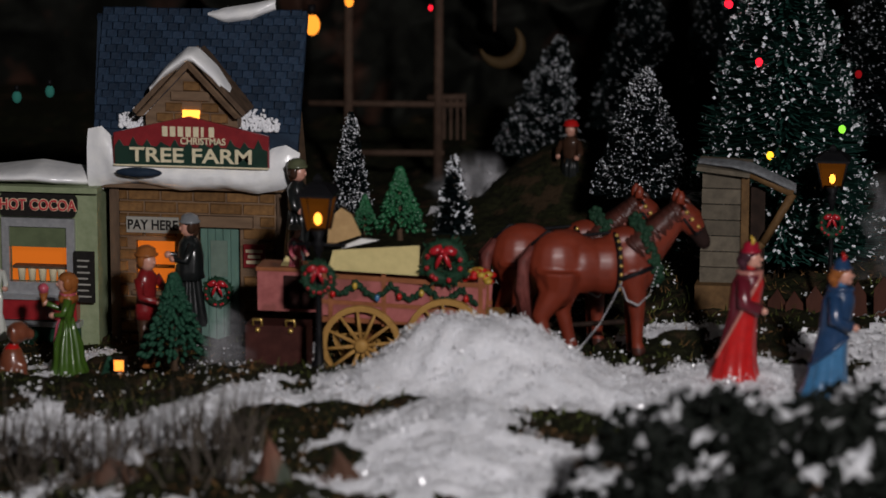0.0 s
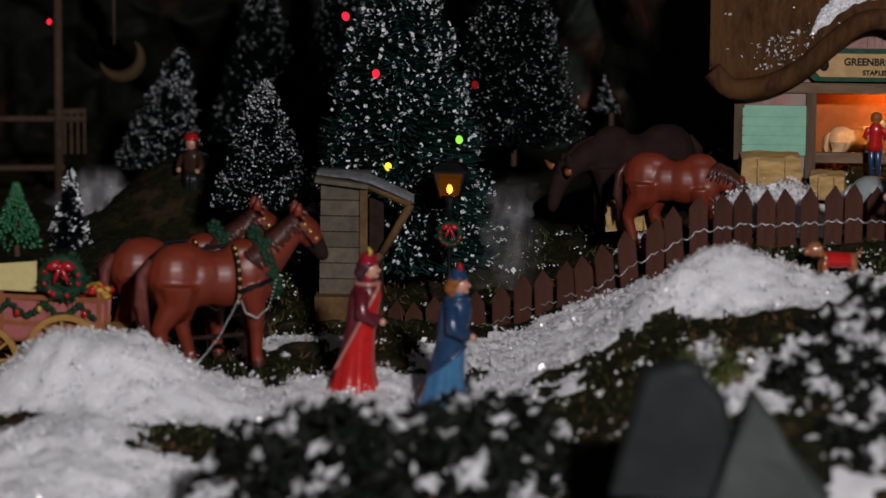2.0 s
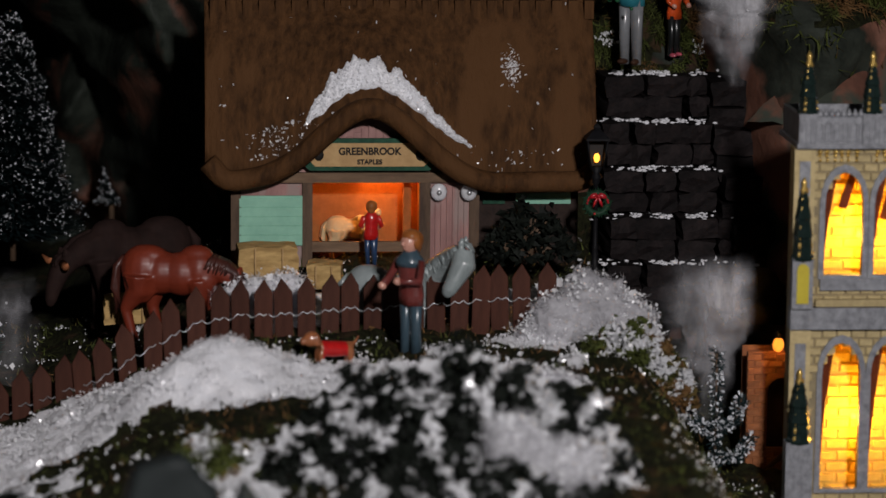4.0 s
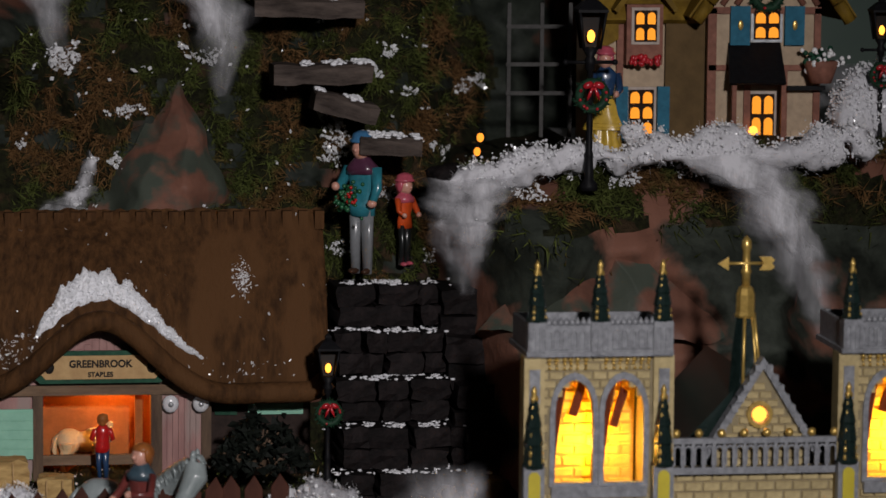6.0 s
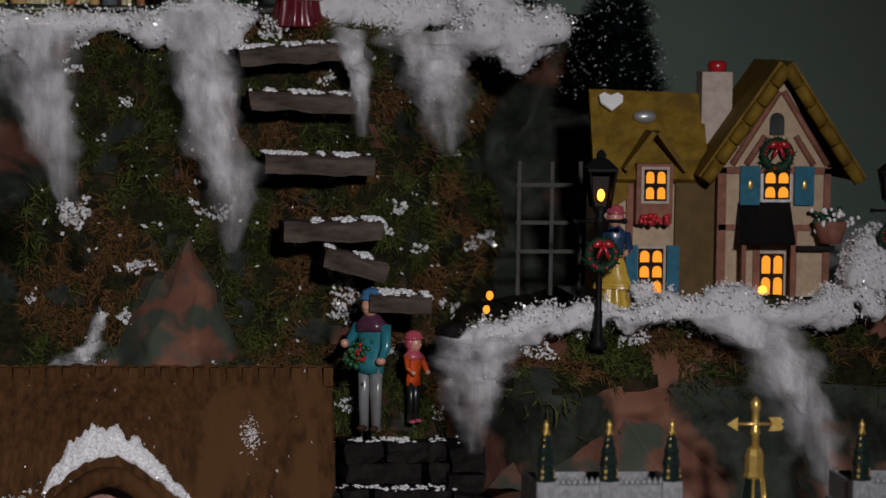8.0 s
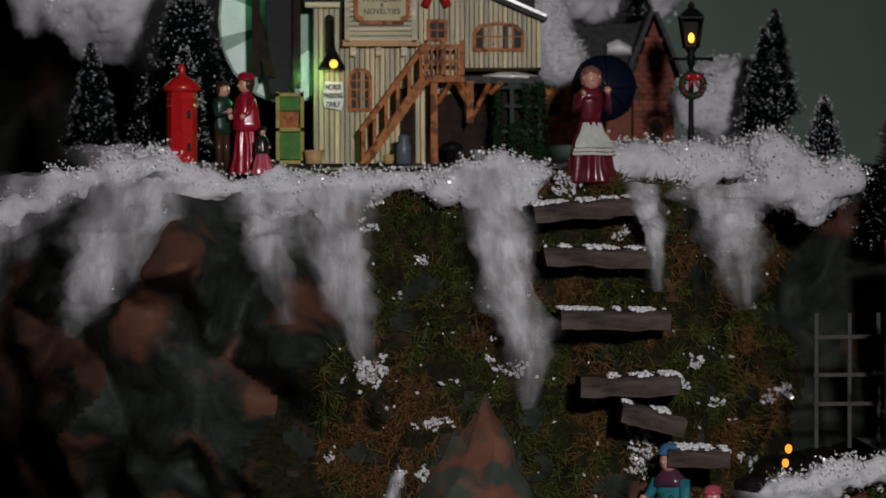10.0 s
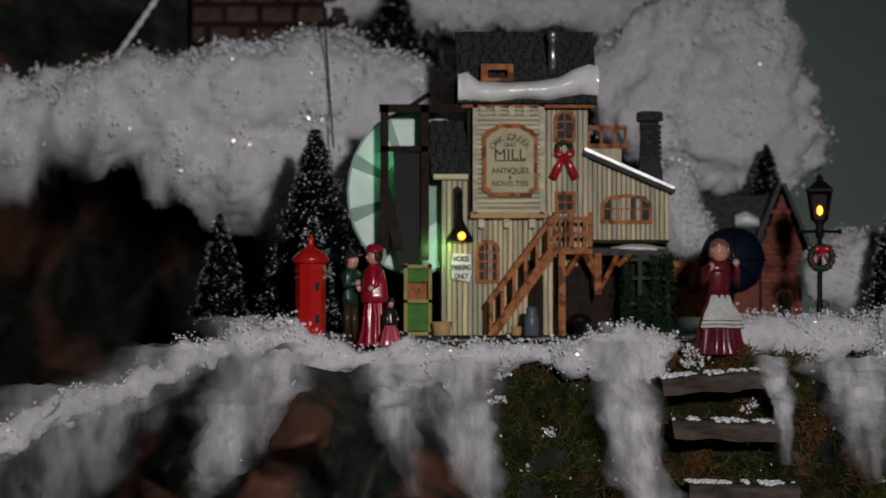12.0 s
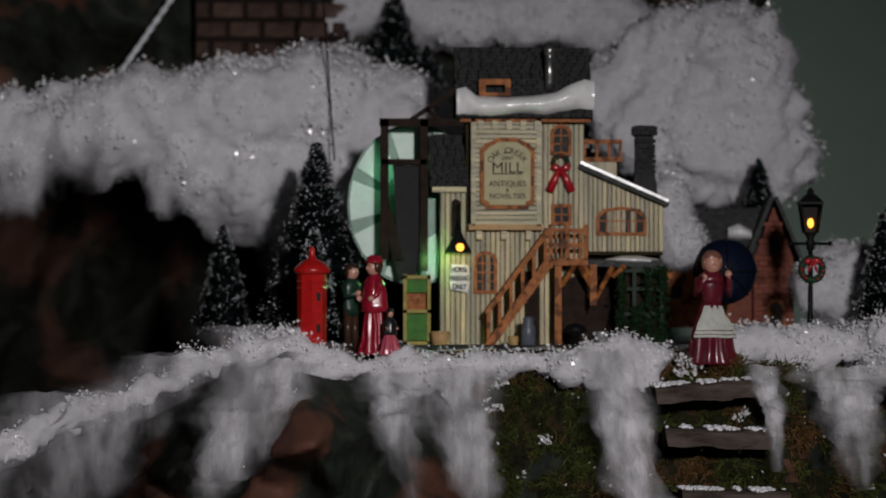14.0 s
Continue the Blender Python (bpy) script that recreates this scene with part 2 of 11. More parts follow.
# rock paper made near black: the hollow's shade is put into its colour
ROCK_SHADED = mat("shaded_rock_paper", (0.013, 0.014, 0.011), (0.005, 0.005, 0.004), 0.8, 60, 0.5, spot=(0.045, 0.022, 0.015), spot_scale=12, spot_at=0.6, dist=0.003)
EARTH = mat("moss_and_earth", (0.022, 0.024, 0.009), (0.007, 0.0065, 0.004), 0.9, 220, 0.9, spot=(0.04, 0.026, 0.014), spot_scale=60, dist=0.003)
MOSS = mat("moss_tuft", (0.088, 0.108, 0.027), (0.026, 0.03, 0.009), 0.8, 55, 0.0, spot=(0.13, 0.07, 0.028), spot_scale=26, spot_at=0.53)
WALL_PAINT = mat("grey_green_wall", (0.2, 0.265, 0.225), (0.18, 0.245, 0.21), 0.9, 20, 0.15, spot=(0.185, 0.25, 0.215), spot_scale=2)
CEILING_PAINT = mat("ceiling_paint", (0.6, 0.6, 0.58), (0.55, 0.55, 0.54), 0.9, 30, 0.1)
FLOORING = mat("dark_floor", (0.10, 0.075, 0.055), (0.06, 0.045, 0.035), 0.5, 12, 0.1)
COTTON = cotton("snow_wadding", 0.8, 120, (1, 1, 1))
COTTON_THIN = cotton("pulled_wadding", 0.3, 110, (1, 1, 0.22))
BLACK = mat("black_paint", (0.009, 0.009, 0.01), (0.005, 0.005, 0.006), 0.5, 300, 0.2)
GOLD = mat("gold_paint", (0.78, 0.53, 0.15), (0.55, 0.36, 0.09), 0.34, 300, 0.2, metal=0.65, coat=0.3)



# ---- the setting: room, ground, cliffs ----
def smooth(a, b, v):
    k = min(1.0, max(0.0, (v - a) / (b - a)))
    return k * k * (3 - 2 * k)


def bump_at(x, y, cx, cy, rx, ry, h):
    d = ((x - cx) / rx) ** 2 + ((y - cy) / ry) ** 2
    return h * math.exp(-d)


def dome(x, y, cx, cy, rx, ry, h):
    """A heap with a broad rounded top."""
    d = ((x - cx) / rx) ** 2 + ((y - cy) / ry) ** 2
    return h * math.exp(-d ** 1.5)


def ground_z(x, y):
    z = -0.02 + 0.052 * smooth(-0.11, 0.07, x) + 0.02 * smooth(1.96, 2.06, y) * smooth(-0.05, 0.05, x)
    z -= 0.075 * smooth(0.25, 0.32, x)
    z -= 0.016 * smooth(1.79, 1.84, y) * smooth(-0.18, -0.28, x) + 0.01 * smooth(-0.4, -0.46, x)
    z -= 0.03 * smooth(1.56, 1.30, y) + 0.35 * smooth(1.3, 1.16, y)
    z += dome(x, y, -0.281, 1.775, 0.047, 0.045, 0.031) + bump_at(x, y, -0.235, 1.755, 0.035, 0.03, 0.010) + bump_at(x, y, -0.330, 1.755, 0.03, 0.03, 0.007)
    z += bump_at(x, y, -0.275, 1.655, 0.045, 0.05, 0.016)
    z += bump_at(x, y, 0.035, 1.825, 0.040, 0.028, 0.024) + bump_at(x, y, 0.0, 1.80, 0.03, 0.03, 0.010)
    z += bump_at(x, y, -0.29, 2.3, 0.07, 0.07, 0.05) + bump_at(x, y, -0.1, 2.12, 0.05, 0.05, 0.02)
    return z + 0.0045 * fbm(x * 24, y * 24, 0.0, 3) + 0.0036 * fbm(x * 95, y * 95, 3.0, 4)


def cell_height(i, j, seed):
    return noise.cell(Vector((i * 1.37 + 0.5, j * 2.11 + 0.5, seed * 3.7 + 0.5))) - 0.5


def facet(a, b, seed):
    """Flat triangles between random heights on a grid."""
    i, j = math.floor(a), math.floor(b)
    s, t = a - i, b - j
    h00, h10, h01, h11 = [cell_height(i + k, j + m, seed) for k, m in ((0, 0), (1, 0), (0, 1), (1, 1))]
    if (i + j) % 2:
        return h00 + (h10 - h00) * s + (h01 - h00) * t if s + t < 1 else h11 + (h01 - h11) * (1 - s) + (h10 - h11) * (1 - t)
    return h00 + (h10 - h00) * s + (h11 - h10) * t if s > t else h00 + (h11 - h01) * s + (h01 - h00) * t


def crumple(x, z, seed):
    """Creased paper: cells that meet in sharp folds."""
    wx, wz = x + 0.3 * z + 0.007 * fbm(x * 14, seed, z * 14, 2), z - 0.25 * x + 0.007 * fbm(x * 14, seed + 4, z * 14, 2)
    return 0.045 + 0.075 * facet(wx / 0.055, wz / 0.07, seed) + 0.026 * facet(wx / 0.021 + 0.4, wz / 0.025, seed + 9)


def crease(n):
    return math.sqrt(n * n + 0.012)


def rim_z(x):
    return 0.405 - 0.095 * smooth(-0.02, -0.26, x)


def cliff_y(x, z):
    y = 2.20 + 0.30 * smooth(0.0, -0.22, x)
    y += 0.28 * smooth(0.26, 0.12, z) * smooth(0.05, -0.05, x)
    y += 0.10 * smooth(0.31, 0.40, x)
    y -= 0.05 * smooth(0.36, 0.16, z) * smooth(0.02, 0.08, x)
    fold = crease(fbm(x * 9, 1.7, z * 9, 2)) + 0.5 * crease(fbm(x * 24, 4.7, z * 24, 2))
    return y + 0.006 * fold + 0.045 + (crumple(x, z, 2.0) - 0.045) * (0.1 + (0.22 + 0.9 * smooth(0.12, 0.02, x)) * smooth(rim_z(x), rim_z(x) - 0.06, z)) - 0.035 + 0.002 * fbm(x * 90, 2, z * 90, 2) - 0.010 * smooth(0.02, 0.12, x) * max(-0.3, fbm(x * 34, 6.0, z * 34, 3))


def terrace_z(x):
    return 0.226 - 0.05 * smooth(0.355, 0.325, x) + 0.012 * smooth(0.36, 0.5, x) + 0.012 * smooth(0.58, 0.62, x)


def terrace_y(x, z):
    y = 2.07 + 0.12 * smooth(0.37, 0.325, x)
    fold = crease(fbm(x * 10 + 5, 9.7, z * 10, 2)) + 0.5 * crease(fbm(x * 26, 14.7, z * 26, 2))
    return y + 0.008 * fold + 0.055 + (crumple(x, z, 7.0) - 0.045) * (0.1 + 0.6 * smooth(terrace_z(x), terrace_z(x) - 0.04, z)) - 0.03


def mossy(x, z):
    """1 where moss covers the upper cliff."""
    edge = 0.112 - 0.075 * smooth(0.33, 0.25, z) + 0.02 * fbm(x * 18, 2.0, z * 18, 3)
    m = (x > edge) * smooth(0.385, 0.36, x + 0.015 * fbm(1.0, 5.0, z * 20, 2))
    hole = math.exp(-((x - 0.175) / 0.035) ** 2 - ((z - 0.225) / 0.033) ** 2)
    return m * (hole < 0.5) * (fbm(x * 40, 0, z * 40, 3) + 0.45 > 0)


def ground_kind(x, y):
    """0 snow, 1 moss and earth."""
    n = fbm(x * 16, y * 16, 7.0, 3)
    k = 0.25 + 0.55 * smooth(1.88, 2.0, y)
    k -= 0.9 * math.exp(-((x + 0.272) / 0.085) ** 2 - ((y - 1.755) / 0.05) ** 2)
    k -= 0.9 * math.exp(-((x + 0.275) / 0.045) ** 2 - ((y - 1.60) / 0.05) ** 2)
    k += 0.7 * math.exp(-((x + 0.36) / 0.03) ** 2 - ((y - 1.69) / 0.022) ** 2)
    k += 0.75 * math.exp(-((x + 0.305) / 0.022) ** 2 - ((y - 1.69) / 0.014) ** 2)
    k += 0.75 * math.exp(-((x + 0.240) / 0.02) ** 2 - ((y - 1.690) / 0.015) ** 2)
    k -= 0.9 * math.exp(-((x + 0.276) / 0.026) ** 2 - ((y - 1.69) / 0.06) ** 2)
    k += 0.7 * math.exp(-((x + 0.44) / 0.06) ** 2 - ((y - 1.79) / 0.07) ** 2)
    k += 0.6 * math.exp(-((x - 0.272) / 0.02) ** 2 - ((y - 1.93) / 0.025) ** 2)
    k -= 0.9 * math.exp(-((x - 0.12) / 0.1) ** 2 - ((y - 1.99) / 0.03) ** 2)
    k -= 0.6 * math.exp(-((x + 0.12) / 0.10) ** 2 - ((y - 1.76) / 0.05) ** 2)
    k -= 0.7 * math.exp(-((x - 0.04) / 0.07) ** 2 - ((y - 1.82) / 0.05) ** 2)
    k -= 0.7 * math.exp(-((x - 0.25) / 0.06) ** 2 - ((y - 1.95) / 0.05) ** 2)
    k -= 0.5 * math.exp(-((x + 0.29) / 0.08) ** 2 - ((y - 2.3) / 0.1) ** 2)
    k -= 1.0 * math.exp(-((x + 0.45) / 0.085) ** 2 - ((y - 1.675) / 0.045) ** 2)
    k += 0.9 * math.exp(-((x - 0.06) / 0.10) ** 2 - ((y - 1.71) / 0.05) ** 2)
    k += 0.5 * math.exp(-((x + 0.36) / 0.05) ** 2 - ((y - 1.68) / 0.03) ** 2)
    k -= 0.75 * math.exp(-((x + 0.045) / 0.07) ** 2 - ((y - 1.865) / 0.05) ** 2)
    k += 0.9 * smooth(0.225, 0.25, x) * smooth(1.94, 1.915, y)
    return 1 if n * 0.8 + k > 0.12 else 0


def build_ground():
    xs = np.concatenate([np.linspace(-2.2, -0.75, 12), np.linspace(-0.74, 0.75, 373), np.linspace(0.76, 2.2, 12)])
    ys = np.concatenate([np.linspace(1.1, 1.5, 40), np.linspace(1.504, 2.1, 150), np.linspace(2.106, 3.0, 90)])
    pts = [(x, y, ground_z(x, y)) for y in ys for x in xs]
    n = len(xs)
    faces, kinds = [], []
    for j in range(len(ys) - 1):
        for i in range(n - 1):
            faces.append((j * n + i, j * n + i + 1, (j + 1) * n + i + 1, (j + 1) * n + i))
            kinds.append(ground_kind(xs[i], ys[j]))
    ob = from_arrays("ground", pts, faces, [SNOW, EARTH], kinds, True)
    tagged(ob, "snowy and mossy base of the miniature village", "ground", kind="structure")


def build_cliff(name, x0, x1, nx, nz, face, top, bottom, back, moss, label):
    """A crumpled face that turns over its rim into a flat top."""
    pts, faces, kinds = [], [], []
    rows = nz + 14
    for j in range(rows + 1):
        for i in range(nx + 1):
            x = x0 + (x1 - x0) * i / nx
            zt = top(x)
            if j <= nz:
                z = bottom + (zt - bottom) * j / nz
                y = face(x, z) + 0.02 * smooth(zt - 0.02, zt, z)
                pts.append((x + 0.006 * fbm(x * 30, 5, z * 30, 2), y, z))
            else:
                k = ((j - nz) / 14) ** 1.6
                y = face(x, zt) + 0.02
                pts.append((x, y + (back - y) * k, zt + 0.002 + 0.003 * fbm(x * 30, y * 30, j, 2)))
    for j in range(rows):
        for i in range(nx):
            faces.append((j * (nx + 1) + i, j * (nx + 1) + i + 1, (j + 1) * (nx + 1) + i + 1, (j + 1) * (nx + 1) + i))
            x, z = x0 + (x1 - x0) * i / nx, bottom + (top(x0 + (x1 - x0) * i / nx) - bottom) * j / nz
            # index 3 is the darker rock at the left, with shade in its colour
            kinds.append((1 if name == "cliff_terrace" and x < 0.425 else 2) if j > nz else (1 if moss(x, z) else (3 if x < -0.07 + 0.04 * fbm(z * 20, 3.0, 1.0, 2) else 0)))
    ob = from_arrays(name, pts, faces, [TERRACE_ROCK if name == "cliff_terrace" else ROCK, EARTH, SNOW, ROCK_SHADED], kinds, True)
    tagged(ob, label, "cliff", kind="structure")


def wall_panel(name, x0, x1, y0, y1, z0, z1, material, label, category="wall"):
    bm = bmesh.new()
    box(bm, x0, x1, y0, y1, z0, z1)
    return tagged(part(name, bm, material, None, label), label, category, kind="structure")


def build_room():
    wall_panel("wall_north", -2.4, 2.4, 3.05, 3.15, -0.9, 1.9, WALL_PAINT, "plain grey green painted wall behind the display")
    wall_panel("wall_south", -2.4, 2.4, -2.2, -2.1, -0.9, 1.9, WALL_PAINT, "plain grey green painted wall")
    wall_panel("wall_west", -2.4, -2.3, -2.1, 3.05, -0.9, 1.9, WALL_PAINT, "plain grey green painted wall")
    wall_panel("wall_east", 2.3, 2.4, -2.1, 3.05, -0.9, 1.9, WALL_PAINT, "plain grey green painted wall")
    wall_panel("floor", -2.4, 2.4, -2.2, 3.15, -1.0, -0.9, FLOORING, "dark brown floor of the room", "floor")
    wall_panel("ceiling", -2.4, 2.4, -2.2, 3.15, 1.9, 2.0, CEILING_PAINT, "plain off-white ceiling", "ceiling")


build_room()
build_ground()
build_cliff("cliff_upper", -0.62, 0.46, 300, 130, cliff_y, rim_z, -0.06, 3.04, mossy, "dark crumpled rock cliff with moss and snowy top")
build_cliff("cliff_terrace", 0.32, 1.1, 200, 90, terrace_y, terrace_z, -0.08, 2.6, lambda x, z: z > 0.19 and fbm(x * 25, 1, z * 25, 2) > -0.15, "crumpled brown rock ledge with mossy snowy rim")



# ---- house tools ----
def holed(bm, outer, holes, y0, y1, u=1.0, mi=0):
    """A wall with openings that go through it; outlines in x, z."""
    loops = [outer] + list(holes)
    flat = [p for lp in loops for p in lp]
    tris = geometry.tessellate_polygon([[Vector((x, z, 0)) for x, z in lp] for lp in loops])
    n = len(flat)
    pts = [(x * u, y0 * u, z * u) for x, z in flat] + [(x * u, y1 * u, z * u) for x, z in flat]
    faces = []
    for t in tris:
        a, b, c = [flat[i] for i in t]
        s = (b[0] - a[0]) * (c[1] - a[1]) - (b[1] - a[1]) * (c[0] - a[0])
        t = t if s > 0 else t[::-1]
        faces += [tuple(t), tuple(i + n for i in t[::-1])]
    k = 0
    for lp in loops:
        m = len(lp)
        faces += [(k + i, k + n + i, k + n + (i + 1) % m, k + (i + 1) % m) for i in range(m)]
        k += m
    add_faces(bm, pts, faces, mi)
    bmesh.ops.recalc_face_normals(bm, faces=bm.faces)


def rect(x0, x1, z0, z1):
    return [(x0, z0), (x1, z0), (x1, z1), (x0, z1)]


def chip_mesh(name, w, h, t, rng, material):
    """One worn block: front face a little smaller than the back."""
    e = min(w, h) * 0.12
    j = lambda: rng.uniform(-0.25, 0.25) * e
    p = [(0, t, 0), (w, t, 0), (w, t, h), (0, t, h)] + [(e + j(), 0, e + j()), (w - e + j(), 0, e + j()), (w - e + j(), 0, h - e + j()), (e + j(), 0, h - e + j())]
    me = bpy.data.meshes.new(name)
    me.from_pydata(p, [], [(4, 5, 6, 7), (0, 1, 5, 4), (1, 2, 6, 5), (2, 3, 7, 6), (3, 0, 4, 7), (3, 2, 1, 0)])
    me.materials.append(material)
    return me


def courses(parent, name, material, origin, ex, ez, width, height, bw, bh, thick, gap, keep=None, seed=1, lap=0.0, wild=0.0):
    """Rows of separate blocks on the plane through origin, along ex and up ez; keep(a, b) picks them by their middle."""
    rng = random.Random(seed)
    ex, ez = Vector(ex).normalized(), Vector(ez).normalized()
    ey = ez.cross(ex)
    full = [chip_mesh(name, bw - gap, bh - gap + lap, thick, rng, material) for _ in range(4)]
    half = [chip_mesh(name, bw / 2 - gap, bh - gap + lap, thick, rng, material) for _ in range(2)]
    made = 0
    for r in range(int(round(height / bh))):
        a = 0.0
        first = r % 2 == 1
        while a < width - bw * 0.3:
            short = first or width - a < bw * 0.8
            w = bw / 2 if short else bw
            first = False
            if keep is None or keep(a + w / 2, (r + 0.5) * bh):
                ob = new(name, rng.choice(half if short else full))
                ob.parent = parent
                p = Vector(origin) + ex * (a + rng.uniform(-1, 1) * wild) + ez * (r * bh + rng.uniform(-1, 1) * wild) - ey * (thick * rng.uniform(0.75, 1.0))
                m = Matrix((ex, ey, ez)).transposed().to_4x4()
                ob.matrix_basis = Matrix.Translation(p) @ m @ pose(0, 0, 0, math.degrees(math.atan2(thick, bh)) * 0.5 if lap else 0, rng.uniform(-1, 1) * wild * 2500, 0)
                made += 1
            a += w
    return made


def snow_lump(bm, poly_top, poly_bot, y0, y1, u=1.0, n=40, puff=6, seed=3, mi=0):
    """A pillowy strip between two curves given as height over t in 0..1 with x; rounded towards the viewer."""
    def fn(s, v):
        x, zt = poly_top(s)
        _, zb = poly_bot(s)
        bulge = math.sin(math.pi * min(1, max(0, v))) ** 0.6 * math.sin(math.pi * min(0.97, max(0.03, s))) ** 0.35
        y = y1 + (y0 - y1) * bulge + puff * 0.5 * fbm(x * 0.04 + seed, v * 3, seed, 3)
        return (x * u, y * u, (zb + (zt - zb) * v) * u)
    grid_sheet(bm, n, 10, fn, mi)


def curve_through(pts):
    xs, zs = [p[0] for p in pts], [p[1] for p in pts]
    def f(s):
        x = xs[0] + (xs[-1] - xs[0]) * s
        return x, float(np.interp(x, xs, zs))
    return f


def snow_patch(name, parent, top, bottom, y0, y1, u, material, label="", n=44, puff=5, seed=3):
    bm = bmesh.new()
    snow_lump(bm, curve_through(top), curve_through(bottom), y0, y1, u, n, puff, seed)
    return part(name, bm, material, parent, label)


def point_lamp(name, loc, power, colour, radius=0.004):
    data = bpy.data.lights.new(name, "POINT")
    data.energy, data.color, data.shadow_soft_size = power, colour, radius
    ob = new(name, data)
    ob.location = loc
    return ob


def stroke_board(name, parent, outline, y0, y1, u, material, label="", bevel=0.0):
    bm = bmesh.new()
    prism(bm, outline, y0, y1, u)
    return part(name, bm, material, parent, label, bevel)


def block(name, parent, x0, x1, y0, y1, z0, z1, u, material, label="", bevel=0.0):
    bm = bmesh.new()
    box(bm, x0, x1, y0, y1, z0, z1, u)
    return part(name, bm, material, parent, label, bevel)


def wreath(parent, loc, r, tube_r, green, red, rz=0, seed=1, bow=True, name="wreath"):
    """A ring of small leaves with berries and a bow."""
    rng = random.Random(seed)
    bm = bmesh.new()
    ring = [(r * math.cos(2 * math.pi * k / 20), 0, r * math.sin(2 * math.pi * k / 20)) for k in range(21)]
    tube(bm, ring, tube_r * 0.7, 7, caps=False)
    for _ in range(150):
        a = rng.uniform(0, 2 * math.pi)
        c = Vector((r * math.cos(a), 0, r * math.sin(a)))
        d = Vector((rng.gauss(0, 1), rng.gauss(0, 1), rng.gauss(0, 1))).normalized()
        e = d.orthogonal().normalized()
        p = c + d * tube_r * 0.5
        add_faces(bm, [p - e * tube_r * 0.25, p + e * tube_r * 0.25, p + d * tube_r * 0.9], [(0, 1, 2)])
    for _ in range(14):
        a = rng.uniform(0, 2 * math.pi)
        ball(bm, (r * math.cos(a), -tube_r * 0.9, r * math.sin(a)), tube_r * 0.28, 6, 5, 1)
    if bow:
        for s in (-1, 1):
            ball(bm, (s * r * 0.42, -tube_r * 1.2, r * 0.8), (r * 0.42, tube_r * 0.5, r * 0.26), 10, 6, 1, Matrix.Rotation(s * 0.4, 3, "Y"))
            tube(bm, [(0, -tube_r * 1.2, r * 0.8), (s * r * 0.3, -tube_r * 1.1, 0.1 * r), (s * r * 0.45, -tube_r, -0.3 * r)], [r * 0.12, r * 0.15, r * 0.05], 6, 1)
        ball(bm, (0, -tube_r * 1.6, r * 0.8), r * 0.17, 8, 6, 1)
    ob = part(name, bm, [green, red], parent)
    ob.matrix_basis = pose(*loc, 0, 0, rz)
    return ob


def sash(parent, outline, y, u, frame_m, pane_m, bar=2.0, cols=2, rows=2, frame_w=4.0, label="", pane_label=""):
    """A small window: frame, pane and glazing bars. outline: counter-clockwise x, z."""
    xs, zs = [p[0] for p in outline], [p[1] for p in outline]
    cx, cz = (min(xs) + max(xs)) / 2, (min(zs) + max(zs)) / 2
    w, h = max(xs) - min(xs), max(zs) - min(zs)
    big = [(cx + (x - cx) * (1 + 2 * frame_w / w), cz + (z - cz) * (1 + 2 * frame_w / h)) for x, z in outline]
    bm = bmesh.new()
    ring_prism(bm, big, outline, y - 4, y + 3, u)
    win = part("window", bm, frame_m, parent, label)
    bm = bmesh.new()
    prism(bm, outline, y + 1, y + 2, u)
    part("pane", bm, pane_m, win, pane_label)
    bm = bmesh.new()
    for k in range(1, cols):
        x = min(xs) + w * k / cols
        box(bm, x - bar / 2, x + bar / 2, y - 1.5, y + 1.2, min(zs), max(zs) - h * 0.04, u)
    for k in range(1, rows):
        z = min(zs) + h * k / rows
        box(bm, min(xs), max(xs), y - 1.2, y + 1.2, z - bar / 2, z + bar / 2, u)
    part("glazing_bar", bm, frame_m, win)
    return win


# house paints
PLANK_BROWN = mat("brown_painted_block", (0.2, 0.105, 0.04), (0.11, 0.058, 0.024), 0.55, 260, 0.5, vary=0.22)
TIMBER = mat("dark_timber", (0.13, 0.085, 0.055), (0.06, 0.04, 0.028), 0.55, 180, 0.6, stretch=(1, 1, 0.2))
TIMBER_FLAT = mat("weathered_timber", (0.2, 0.13, 0.08), (0.1, 0.065, 0.042), 0.6, 180, 0.6, stretch=(0.2, 1, 1))
NAVY_SHINGLE = mat("navy_shingle", (0.02, 0.037, 0.064), (0.01, 0.018, 0.034), 0.5, 300, 0.6, vary=0.3)
NAVY = mat("navy_roof", (0.02, 0.036, 0.06), (0.012, 0.02, 0.035), 0.6, 200, 0.4)
SIGN_RED = mat("dark_red_enamel", (0.24, 0.018, 0.022), (0.17, 0.012, 0.016), 0.35, 150, 0.15)
SIGN_GREEN = mat("dark_green_enamel", (0.012, 0.04, 0.026), (0.008, 0.026, 0.018), 0.35, 150, 0.15)
CREAM = mat("cream_letter", (0.72, 0.64, 0.44), (0.6, 0.53, 0.36), 0.5, 300, 0.1)
INK = mat("black_letter", (0.02, 0.018, 0.016), (0.012, 0.011, 0.01), 0.5, 300, 0.1)
LETTER_RED = mat("red_letter", (0.55, 0.04, 0.05), (0.42, 0.03, 0.04), 0.4, 300, 0.1)
GREY_BOARD = mat("grey_sign_board", (0.36, 0.35, 0.31), (0.24, 0.23, 0.2), 0.6, 180, 0.4, stretch=(0.2, 1, 1))
TEAL = mat("teal_door_paint", (0.12, 0.21, 0.17), (0.075, 0.14, 0.115), 0.5, 180, 0.4, stretch=(1, 1, 0.2))
SAGE = mat("sage_plaster", (0.27, 0.31, 0.19), (0.19, 0.23, 0.13), 0.55, 160, 0.4)
